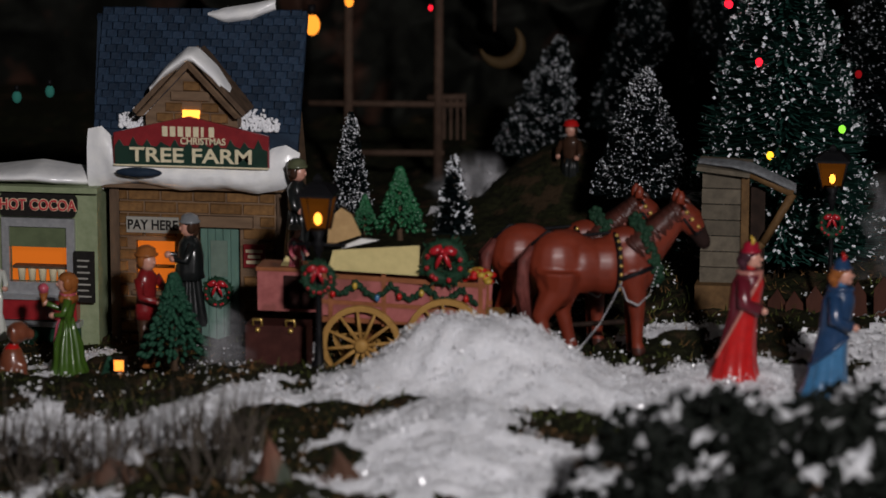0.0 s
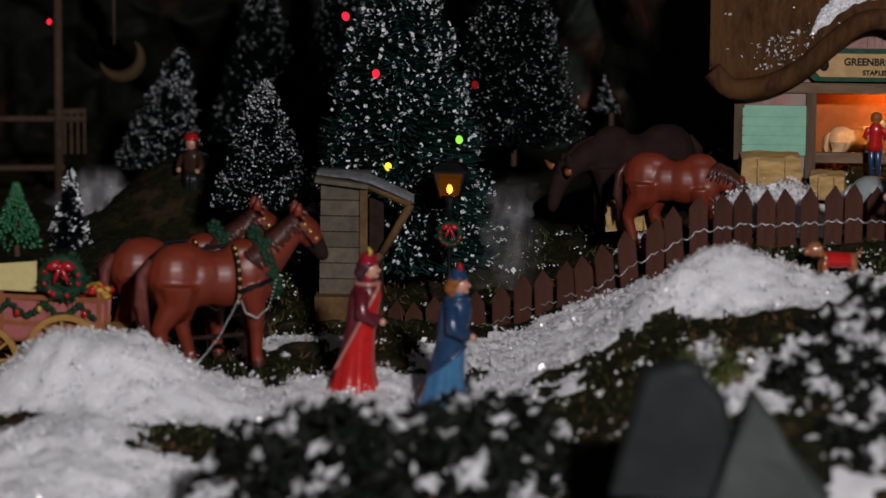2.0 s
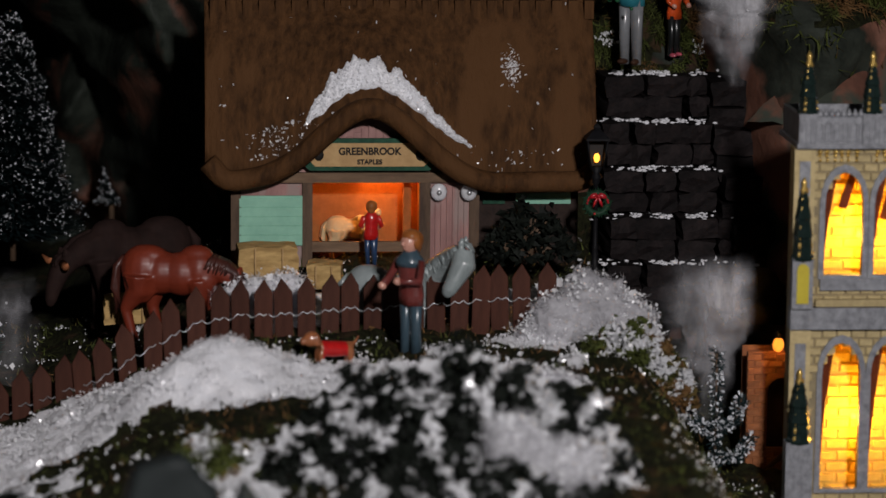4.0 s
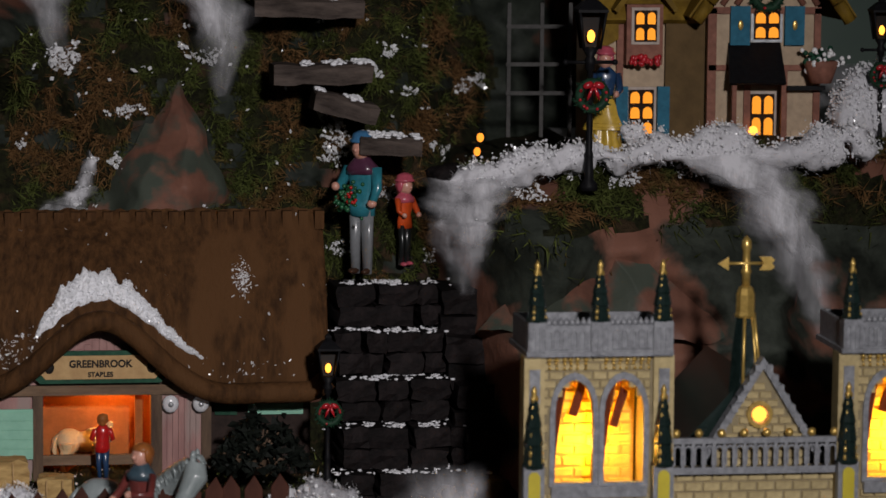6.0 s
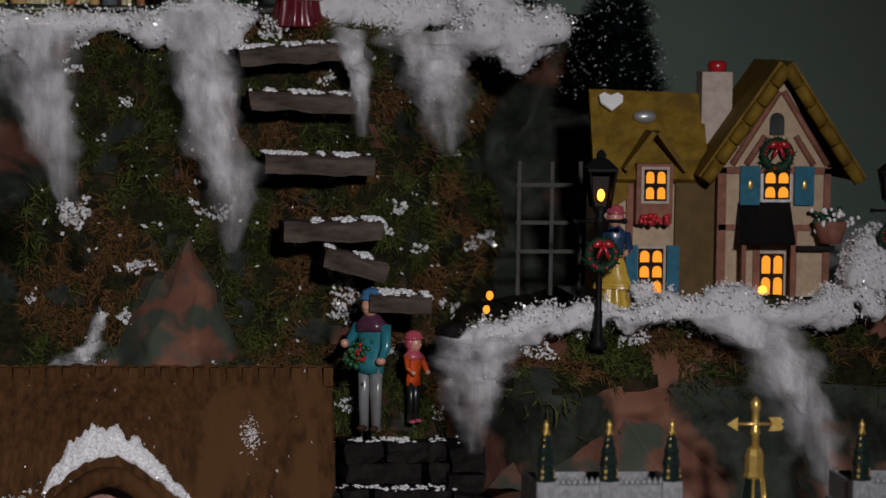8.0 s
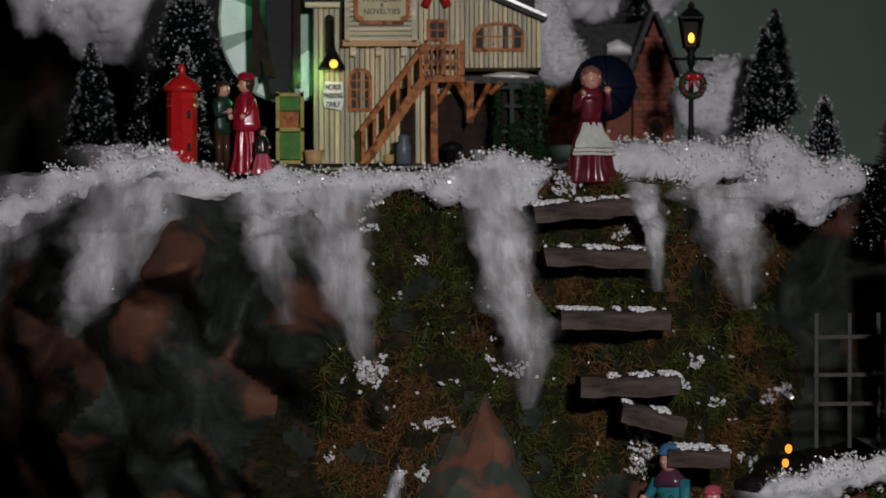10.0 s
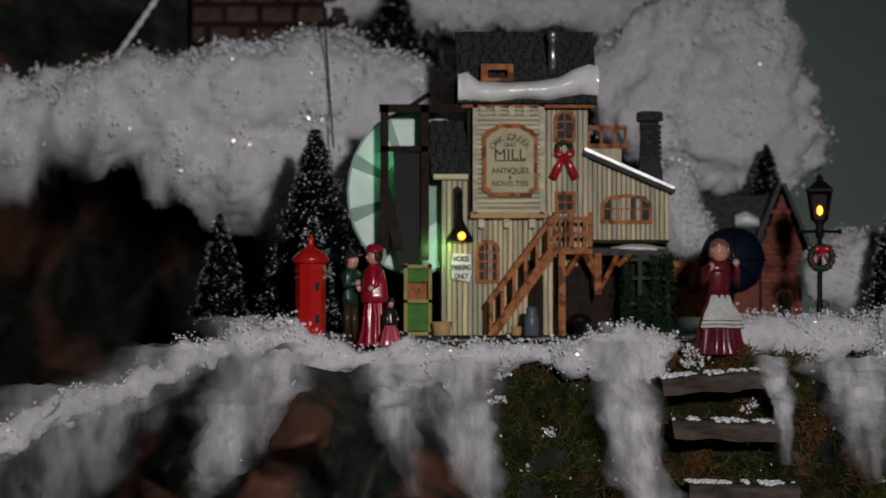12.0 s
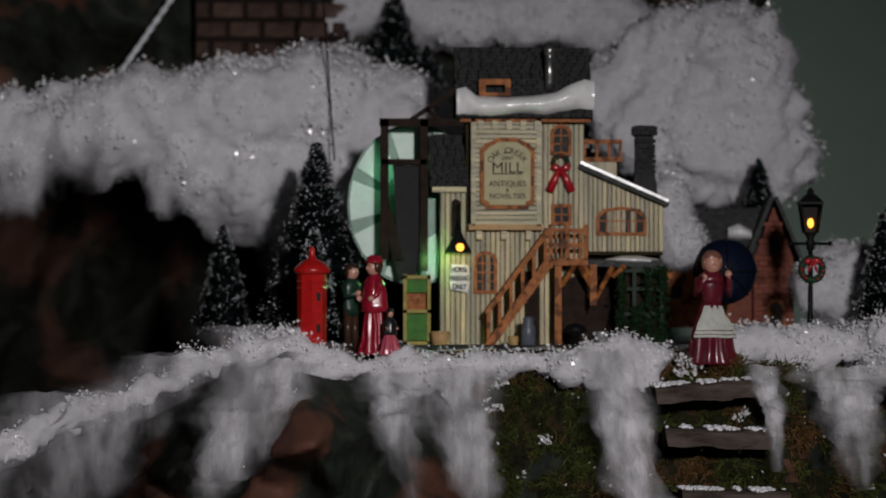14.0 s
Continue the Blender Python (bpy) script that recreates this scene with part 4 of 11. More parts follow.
CHURCH_STONE = mat("cream_stone_block", (0.52, 0.42, 0.22), (0.38, 0.3, 0.155), 0.6, 240, 0.45, vary=0.12)
CHURCH_JOINT = mat("cream_joint", (0.30, 0.25, 0.15), (0.22, 0.18, 0.11), 0.7, 240, 0.4)
CHURCH_GREY = mat("grey_cast_stone", (0.3, 0.31, 0.33), (0.15, 0.155, 0.17), 0.38, 260, 0.5)
SPIRE_GREEN = mat("dark_spire_green", (0.014, 0.026, 0.023), (0.008, 0.016, 0.014), 0.2, 250, 0.3)
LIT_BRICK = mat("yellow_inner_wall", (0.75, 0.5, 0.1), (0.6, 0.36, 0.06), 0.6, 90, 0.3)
CURTAIN = mat("brown_curtain", (0.16, 0.04, 0.015), (0.1, 0.025, 0.01), 0.6, 140, 0.3)


def spirelet(parent, x, y, z, w, hh, u):
    """A dark glass pinnacle with beaded gold edges and a finial."""
    bm = bmesh.new()
    lathe(bm, [(w * 0.52 * u, 0), (w * 0.52 * u, hh * 0.05 * u), (w * 0.44 * u, hh * 0.09 * u), (w * 0.40 * u, hh * 0.3 * u), (w * 0.45 * u, hh * 0.34 * u), (w * 0.34 * u, hh * 0.56 * u), (w * 0.38 * u, hh * 0.6 * u), (w * 0.24 * u, hh * 0.8 * u), (w * 0.27 * u, hh * 0.84 * u), (w * 0.13 * u, hh * 0.98 * u)], (x * u, y * u, z * u), 8, smooth=False)
    p = part("pinnacle", bm, SPIRE_GREEN, parent, "dark green pinnacle with gold edges")
    bm = bmesh.new()
    for k in (-0.35, 1.0, 2.35):
        c, s = math.cos(k * math.pi / 2 - math.pi / 2), math.sin(k * math.pi / 2 - math.pi / 2)
        for j in range(8):
            f = j / 7
            r = w * (0.42 - 0.30 * f)
            ball(bm, ((x + r * c) * u, (y + r * s) * u, (z + hh * (0.08 + 0.9 * f)) * u), (3.4 * u, 3.4 * u, hh * 0.055 * u), 6, 5)
    part("gold_edge", bm, GOLD, p)
    bm = bmesh.new()
    lathe(bm, [(5 * u, 0), (7 * u, 5 * u), (4 * u, 11 * u), (6 * u, 16 * u), (1 * u, 26 * u)], (x * u, y * u, (z + hh * 0.96) * u), 8)
    part("finial", bm, GOLD, p)


def tower(ch, x0, u, flip):
    """One of the two front towers, hollow and lit."""
    X = lambda a: x0 + a
    arches = [arch(X(55), X(125), 420, 600, 10, True), arch(X(146), X(219), 420, 600, 10, True), arch(X(58), X(128), 40, 300, 10, True), arch(X(148), X(218), 40, 300, 10, True)]
    bm = bmesh.new()
    holed(bm, rect(X(30), X(240), 0, 645), arches, 4, 14, u)
    box(bm, X(30), X(40), 14, 170, 0, 645, u)
    box(bm, X(230), X(240), 14, 170, 0, 645, u)
    box(bm, X(30), X(240), 160, 170, 0, 645, u)
    box(bm, X(36), X(234), 12, 164, 338, 344, u)
    box(bm, X(36), X(234), 12, 164, 640, 646, u)
    t = part("tower", bm, CHURCH_JOINT, ch, "cream stone tower with lit pointed openings")
    def keep(a, b):
        ax, bz = a / u + 30, b / u
        if 322 < bz < 366 or bz > 640:
            return False
        for lo, hi, z0, z1 in ((55, 125, 420, 600), (146, 219, 420, 600), (58, 128, 40, 300), (148, 218, 40, 300)):
            c, half = (lo + hi) / 2, (hi - lo) / 2 + 16
            if z0 - 14 < bz < z1 + 6 and abs(ax - c) < half * (1.0 if bz < z1 - 50 else max(0.25, (z1 + 8 - bz) / 58.0)):
                return False
        return True
    courses(t, "stone_block", CHURCH_STONE, (X(30) * u, 4 * u, 0), (1, 0, 0), (0, 0, 1), 210 * u, 645 * u, 27 * u, 15.4 * u, 4.5 * u, 1.8 * u, keep, 20 + int(x0), wild=0.25 * u)
    for k, (lo, hi, z0, z1) in enumerate(((55, 125, 420, 600), (146, 219, 420, 600), (58, 128, 40, 300), (148, 218, 40, 300))):
        bm = bmesh.new()
        ring_prism(bm, arch(X(lo) - 10, X(hi) + 10, z0 - 8, z1 + 14, 10, True), arch(X(lo), X(hi), z0, z1, 10, True), -3, 6, u)
        a = part("window_arch", bm, CHURCH_GREY, t, bevel=1 * u)
        bm = bmesh.new()
        grid_sheet(bm, 10, 12, lambda p, q: ((X(lo) + p * (5 + 24 * q ** 1.6)) * u, (26 + 3 * math.sin(p * 14)) * u, (z0 + (z1 - z0) * q) * u))
        part("curtain", bm, CURTAIN, t)
    # inner lit wall with blocks
    for z0, z1 in ((350, 636), (4, 334)):
        b = block("inner_wall", t, X(44), X(226), 118, 122, z0, z1, u, LIT_BRICK, "glowing yellow inner wall")
        courses(b, "inner_brick", LIT_BRICK, (X(46) * u, 118 * u, z0 * u), (1, 0, 0), (0, 0, 1), 178 * u, (z1 - z0) * u, 44 * u, 20 * u, 6 * u, 3 * u, None, 60 + z0 + int(x0), wild=0.4 * u)
        bm = bmesh.new()
        ball(bm, (X(135) * u, 80 * u, (z0 + 0.45 * (z1 - z0)) * u), 7 * u)
        part("bulb", bm, HOT, b)
        point_lamp("tower_lamp", tuple(ch.matrix_world @ Vector((X(135) * u, 72 * u, (z0 + 0.45 * (z1 - z0)) * u))), 0.16, (1.0, 0.5, 0.06), 0.006)
    for k in range(2):
        bm = bmesh.new()
        a, z = X(92 + 76 * k), 590 - 20 * (k % 2)
        slab(bm, [(a * u, 60 * u, (z - 60) * u), ((a + 14) * u, 60 * u, (z - 64) * u), ((a + 34) * u, 60 * u, z * u), ((a + 22) * u, 60 * u, (z + 8) * u)], 8 * u)
        part("beam", bm, CURTAIN, t)
    block("sill", t, X(48), X(226), -10, 6, 394, 414, u, CHURCH_GREY, bevel=2 * u)
    block("sill_slab", t, X(40), X(234), -14, 6, 366, 378, u, CHURCH_STONE, bevel=2 * u)
    block("string_course", t, X(-6), X(272), -16, 14, 326, 364, u, CHURCH_GREY, "grey moulded band", bevel=3 * u)
    for k in range(24):
        block("dentil", t, X(44 + k * 8), X(48 + k * 8), -18, -15, 340, 345, u, CHURCH_GREY)
    # parapet
    bm = bmesh.new()
    box(bm, X(-2), X(270), -18, 176, 643, 652, u)
    ring = [(X(4), X(264), -12, -4), (X(4), X(264), 162, 170), (X(4), X(12), -4, 162), (X(256), X(264), -4, 162)]
    for a, b, c, d in ring:
        box(bm, a, b, c, d, 652, 698, u)
    pr = part("parapet", bm, CHURCH_GREY, t, "grey crenellated parapet", bevel=2 * u)
    for k in range(13):
        xx = X(40 + k * 15.6)
        if 118 < xx - x0 < 150:
            continue
        bm = bmesh.new()
        ring_prism(bm, arch(xx - 7, xx + 7, 656, 690, 6), arch(xx - 4, xx + 4, 659, 686, 6), -16, -11, u)
        part("tracery", bm, CHURCH_GREY, t)
    for k in range(19):
        bm = bmesh.new()
        lathe(bm, [(5 * u, 0), (6.5 * u, 5 * u), (3 * u, 10 * u), (1 * u, 14 * u)], (X(40 + k * 10.6) * u, -8 * u, 697 * u), 6)
        part("cresting", bm, CHURCH_GREY, t)
    for xx in (X(18), X(134), X(250)):
        block("pier", t, xx - 18, xx + 18, -22, 10, 646, 704, u, CHURCH_GREY, bevel=2.5 * u)
        for q in (-9, 9):
            bm = bmesh.new()
            ring_prism(bm, arch(xx + q - 6, xx + q + 6, 652, 696, 6), arch(xx + q - 3, xx + q + 3, 655, 692, 6), -25, -21, u)
            part("pier_panel", bm, CHURCH_GREY, t)
        spirelet(t, xx, -6, 704, 38, 84, u)
    bm = bmesh.new()
    rng = random.Random(4)
    for k in range(15):
        a = X(44 + k * 13)
        if 120 < a - x0 < 148:
            continue
        for z, r in ((636, 4.5), (629, 3.5), (621, 3)):
            ball(bm, ((a + rng.uniform(-2, 2)) * u, -2 * u, z * u), r * u, 6, 5)
    part("gold_swag", bm, GOLD, t, "gold leaf swag under the parapet", kind="stuff")
    # corner buttresses with pinnacles
    for a in (X(-4), X(236)):
        block("buttress", t, a, a + 38, -6, 40, 0, 642, u, CHURCH_STONE, bevel=2 * u)
        for z0, z1 in ((560, 620), (180, 300)):
            block("buttress_panel", t, a + 9, a + 29, -9, -5, z0, z1, u, CHURCH_GREY, bevel=1 * u)
        b = block("niche", t, a - 2, a + 36, -26, -4, 364, 452, u, CHURCH_GREY, bevel=2 * u)
        stroke_board("niche_light", t, arch(a + 6, a + 28, 374, 444, 6), -29, -25, u, mat("yellow_niche", (0.6, 0.5, 0.04), (0.5, 0.4, 0.03), 0.4, 90, 0.1))
        spirelet(t, a + 17, -16, 450, 40, 122, u)
        block("low_buttress", t, a - 8, a + 42, -40, -4, 0, 130, u, CHURCH_GREY, bevel=2 * u)
        spirelet(t, a + 17, -24, 128, 46, 110, u)


def church():
    u = 0.0002897
    ch = thing("church", (0.3399, 1.8500, -0.0471), "cream stone church with two lit towers and gold trim", "church", tall=1.05)
    tower(ch, 0, u, 1)
    tower(ch, 587, u, -1)
    # middle: gable, rail and wall
    bm = bmesh.new()
    holed(bm, rect(262, 600, 0, 440), [arch(360, 500, 0, 330, 12, True)], 24, 34, u)
    box(bm, 262, 600, 34, 40, 430, 440, u)
    w = part("nave_wall", bm, CHURCH_JOINT, ch)
    courses(w, "stone_block", CHURCH_STONE, (270 * u, 24 * u, 0), (1, 0, 0), (0, 0, 1), 322 * u, 440 * u, 34 * u, 18 * u, 4.5 * u, 2 * u, lambda a, b: not (abs(a / u - 160) < 90 and b / u < 345), 31)
    bm = bmesh.new()
    ring_prism(bm, arch(346, 514, 0, 350, 12, True), arch(360, 500, 0, 330, 12, True), 8, 30, u)
    part("door_arch", bm, CHURCH_GREY, ch, bevel=2 * u)
    d = block("door", ch, 358, 502, 33, 38, 0, 330, u, CURTAIN, "brown wooden door", bevel=1 * u)
    # rail with small arches and gold balls
    bm = bmesh.new()
    box(bm, 268, 592, 0, 12, 430, 442, u)
    box(bm, 268, 592, 0, 12, 484, 494, u)
    for k in range(17):
        box(bm, 272 + k * 19.4, 278 + k * 19.4, 2, 10, 440, 486, u)
    rl = part("rail", bm, CHURCH_GREY, ch, "grey arcaded rail", bevel=1.2 * u)
    for k in range(16):
        xx = 284.7 + k * 19.4
        bm = bmesh.new()
        ring_prism(bm, arch(xx - 8, xx + 8, 446, 482, 6), arch(xx - 5, xx + 5, 446, 478, 6), -1, 3, u)
        part("rail_arch", bm, CHURCH_GREY, rl)
    for k in range(8):
        bm = bmesh.new()
        ball(bm, ((282 + k * 42.5) * u, 5 * u, 502 * u), 8 * u)
        part("gold_ball", bm, GOLD, rl)
    # gable behind the rail
    g = stroke_board("gable", ch, [(338, 440), (522, 440), (522, 488), (430, 630), (338, 488)], 26, 36, u, CHURCH_JOINT)
    courses(g, "stone_block", CHURCH_STONE, (338 * u, 26 * u, 440 * u), (1, 0, 0), (0, 0, 1), 184 * u, 180 * u, 25 * u, 15 * u, 5 * u, 2 * u, lambda a, b: abs(a / u - 92) < 92 - max(0, b / u - 48) * 0.65 - 8, 8)
    for s in (-1, 1):
        bm = bmesh.new()
        n = 9
        slab(bm, [(430 * u, 12 * u, 650 * u), (430 * u, 12 * u, 630 * u), ((430 + s * 104) * u, 12 * u, 470 * u), ((430 + s * 112) * u, 12 * u, 482 * u)][::-s], -30 * u)
        cp = part("coping", bm, CHURCH_GREY, g, "grey coping", bevel=1.5 * u)
        for k in range(n):
            f = (k + 0.4) / n
            block("coping_stone", cp, 430 + s * (6 + 98 * f) - 6, 430 + s * (6 + 98 * f) + 6, 8, 26, 632 - 160 * f, 644 - 160 * f, u, CHURCH_GREY, bevel=2.5 * u)
    bm = bmesh.new()
    ring_prism(bm, [(425 + 24 * math.cos(a * math.pi / 8), 548 + 24 * math.sin(a * math.pi / 8)) for a in range(16)], [(425 + 17 * math.cos(a * math.pi / 8), 548 + 17 * math.sin(a * math.pi / 8)) for a in range(16)], 14, 24, u)
    rw = part("round_window", bm, GOLD, g, "small round window with glowing light")
    bm = bmesh.new()
    ball(bm, (425 * u, 20 * u, 548 * u), (14 * u, 6 * u, 14 * u))
    part("lit_glass", bm, HOT, rw)
    # spire with gold collar and weather vane
    bm = bmesh.new()
    lathe(bm, [(30 * u, 0), (25 * u, 80 * u), (16 * u, 150 * u)], (405 * u, 70 * u, 560 * u), 6, smooth=False)
    sp = part("spire", bm, SPIRE_GREEN, ch, "dark green spire with gold ribs")
    bm = bmesh.new()
    for k in (0, 4.2, 5.1):
        a = k * math.pi / 3
        tube(bm, [((405 + 30 * math.cos(a)) * u, (70 + 30 * math.sin(a)) * u, 560 * u), ((405 + 25 * math.cos(a)) * u, (70 + 25 * math.sin(a)) * u, 640 * u), ((405 + 16 * math.cos(a)) * u, (70 + 16 * math.sin(a)) * u, 710 * u)], 3.2 * u, 6)
    part("gold_rib", bm, GOLD, sp)
    bm = bmesh.new()
    lathe(bm, [(19 * u, 0), (21 * u, 4 * u), (18 * u, 10 * u), (18 * u, 40 * u), (14 * u, 52 * u), (9 * u, 56 * u)], (405 * u, 70 * u, 704 * u), 8, smooth=False)
    part("gold_collar", bm, GOLD, sp)
    bm = bmesh.new()
    lathe(bm, [(8 * u, 0), (8 * u, 26 * u), (11 * u, 31 * u), (8 * u, 36 * u), (7 * u, 66 * u), (10 * u, 74 * u), (9 * u, 86 * u), (2 * u, 94 * u)], (405 * u, 70 * u, 756 * u), 10)
    vn = part("weather_vane", bm, GOLD, ch, "gold weather vane with arrow")
    bm = bmesh.new()
    tube(bm, [(362 * u, 64 * u, 802 * u), (446 * u, 64 * u, 802 * u)], 3 * u, 6)
    prism(bm, [(350, 802), (370, 790), (370, 814)], 61, 67, u)
    prism(bm, [(436, 802), (428, 790), (450, 790), (457, 796), (452, 802), (457, 808), (450, 814), (428, 814)], 61, 67, u)
    part("arrow", bm, GOLD, vn)
    g.matrix_basis = pose(16 * u, 0, -16 * u)
    sp.matrix_basis = pose(18 * u, 0, -6 * u)
    vn.matrix_basis = pose(18 * u, 0, -8 * u)
    # nave roof behind
    bm = bmesh.new()
    prism(bm, [(250, 420), (610, 420), (430, 600)], 60, 420, u)
    part("nave_roof", bm, SPIRE_GREEN, ch)
    box_bm = bmesh.new()
    box(box_bm, 250, 610, 50, 420, 0, 420, u)
    part("nave", box_bm, CHURCH_STONE, ch)

church()


BOARD_CREAM = mat("cream_boards", (0.52, 0.42, 0.175), (0.12, 0.1, 0.032), 0.42, 230, 0.9, stretch=(1, 1, 0.06), vary=0.25, spot=(0.19, 0.175, 0.065), spot_scale=70, spot_at=0.6)
GROOVE = mat("dark_board_groove", (0.045, 0.035, 0.016), (0.02, 0.018, 0.008), 0.8, 120, 0.3)
BOARD_FLAT = mat("cream_siding", (0.47, 0.4, 0.18), (0.13, 0.115, 0.045), 0.42, 230, 0.9, stretch=(0.07, 1, 1), vary=0.2, spot=(0.2, 0.2, 0.08), spot_scale=60, spot_at=0.62)
ORANGE_WOOD = mat("orange_brown_wood", (0.44, 0.165, 0.05), (0.2, 0.065, 0.02), 0.5, 200, 0.8, spot=(0.12, 0.042, 0.016), spot_scale=120, spot_at=0.57)
SLATE = mat("charcoal_shingle", (0.068, 0.072, 0.07), (0.03, 0.032, 0.032), 0.6, 260, 0.6)
CHAR_BRICK = mat("charcoal_brick", (0.035, 0.035, 0.037), (0.015, 0.015, 0.017), 0.6, 200, 0.6, vary=0.3)
SIGN_CREAM = mat("cream_sign_face", (0.5, 0.46, 0.28), (0.4, 0.37, 0.22), 0.5, 120, 0.2)
GREY_PANE = mat("dark_grey_pane", (0.05, 0.055, 0.055), (0.02, 0.022, 0.022), 0.6, 60, 0.1)
# near-black timber, also used for sheets that stand in for shade in openings
FRAME_AND_SHADE = mat("timber_and_shade_black", (0.03, 0.018, 0.013), (0.012, 0.008, 0.006), 0.75, 160, 0.4)
WHEEL_GREEN = mat("green_wheel_paint", (0.05, 0.2, 0.12), (0.03, 0.13, 0.08), 0.4, 90, 0.2)
WHEEL_PALE = mat("pale_mint_panel", (0.5, 0.66, 0.58), (0.4, 0.56, 0.48), 0.4, 60, 0.2)
STEEL = mat("bright_pipe", (0.6, 0.6, 0.58), (0.4, 0.4, 0.4), 0.3, 200, 0.2, metal=0.9)
WHITE_SIGN = mat("white_sign", (0.78, 0.78, 0.75), (0.66, 0.66, 0.64), 0.5, 200, 0.1)
CHAMBER = mat("dark_shrub_green", (0.016, 0.04, 0.014), (0.008, 0.02, 0.008), 0.6, 260, 0.6)
MUSTARD = mat("mustard_thatch", (0.22, 0.135, 0.018), (0.11, 0.065, 0.01), 0.65, 200, 0.8, stretch=(0.6, 1, 0.4), spot=(0.12, 0.075, 0.016), spot_scale=40)
STUCCO = mat("cream_stucco", (0.46, 0.35, 0.24), (0.34, 0.26, 0.18), 0.6, 160, 0.4)
ROSE_TIMBER = mat("rose_brown_timber", (0.27, 0.12, 0.085), (0.16, 0.07, 0.05), 0.55, 170, 0.5)
SHUTTER_BLUE = mat("blue_shutter", (0.03, 0.15, 0.23), (0.018, 0.095, 0.15), 0.5, 150, 0.3)
RED_BRICK = mat("red_brick_paint", (0.27, 0.085, 0.055), (0.15, 0.05, 0.035), 0.6, 200, 0.6, vary=0.25)
WHITE_STONE = mat("whitewashed_stone", (0.5, 0.42, 0.36), (0.36, 0.3, 0.26), 0.6, 150, 0.4)


def boards_v(parent, x0, x1, z0, z1, y, u, material, w=9.0, name="board", top=None, seed=1):
    rng = random.Random(seed)
    n = max(1, int((x1 - x0) / w))
    w = (x1 - x0) / n
    for k in range(n):
        zt = z1 if top is None else top(x0 + (k + 0.5) * w)
        block(name, parent, x0 + k * w + 0.9, x0 + (k + 1) * w - 0.9, y - rng.uniform(2.0, 4.5), y, z0, zt, u, material, bevel=0.8 * u)


def siding(parent, x0, x1, z0, z1, y, u, material, h=8.0, name="siding_board"):
    n = max(1, int((z1 - z0) / h))
    h = (z1 - z0) / n
    for k in range(n):
        block(name, parent, x0, x1, y - 3, y, z0 + k * h + 0.8, z0 + (k + 1) * h - 0.8, u, material, bevel=0.8 * u)


def fine_shingles(parent, p0, ex, ez, width, height, bw, bh, thick, material, seed=2, keep=None):
    """Small shingles, too fine to lift one by one, as one skin."""
    rng = random.Random(seed)
    ex, ez = Vector(ex).normalized(), Vector(ez).normalized()
    ey = ez.cross(ex)
    bm = bmesh.new()
    for r in range(int(height / bh)):
        a = -rng.uniform(0.2, 0.8) * bw
        while a < width:
            w = bw * rng.uniform(0.8, 1.15)
            lo, hi = max(0, a + 0.07 * bw), min(width, a + w - 0.07 * bw)
            if hi - lo > 0.15 * bw and (keep is None or keep((lo + hi) / 2, (r + 0.5) * bh)):
                t = thick * rng.uniform(0.7, 1.2)
                o = Vector(p0)
                q = [o + ex * lo + ez * (r * bh + 0.12 * bh) - ey * t, o + ex * hi + ez * (r * bh + 0.12 * bh) - ey * t, o + ex * hi + ez * (r + 1.1) * bh - ey * 0.2 * t, o + ex * lo + ez * (r + 1.1) * bh - ey * 0.2 * t]
                b = [o + ex * lo + ez * r * bh, o + ex * hi + ez * r * bh, o + ex * hi + ez * (r + 1.1) * bh, o + ex * lo + ez * (r + 1.1) * bh]
                add_faces(bm, q + b, [(0, 1, 2, 3), (4, 5, 1, 0), (5, 6, 2, 1), (7, 4, 0, 3)])
            a += w
    return part("shingles", bm, material, parent, kind="stuff")


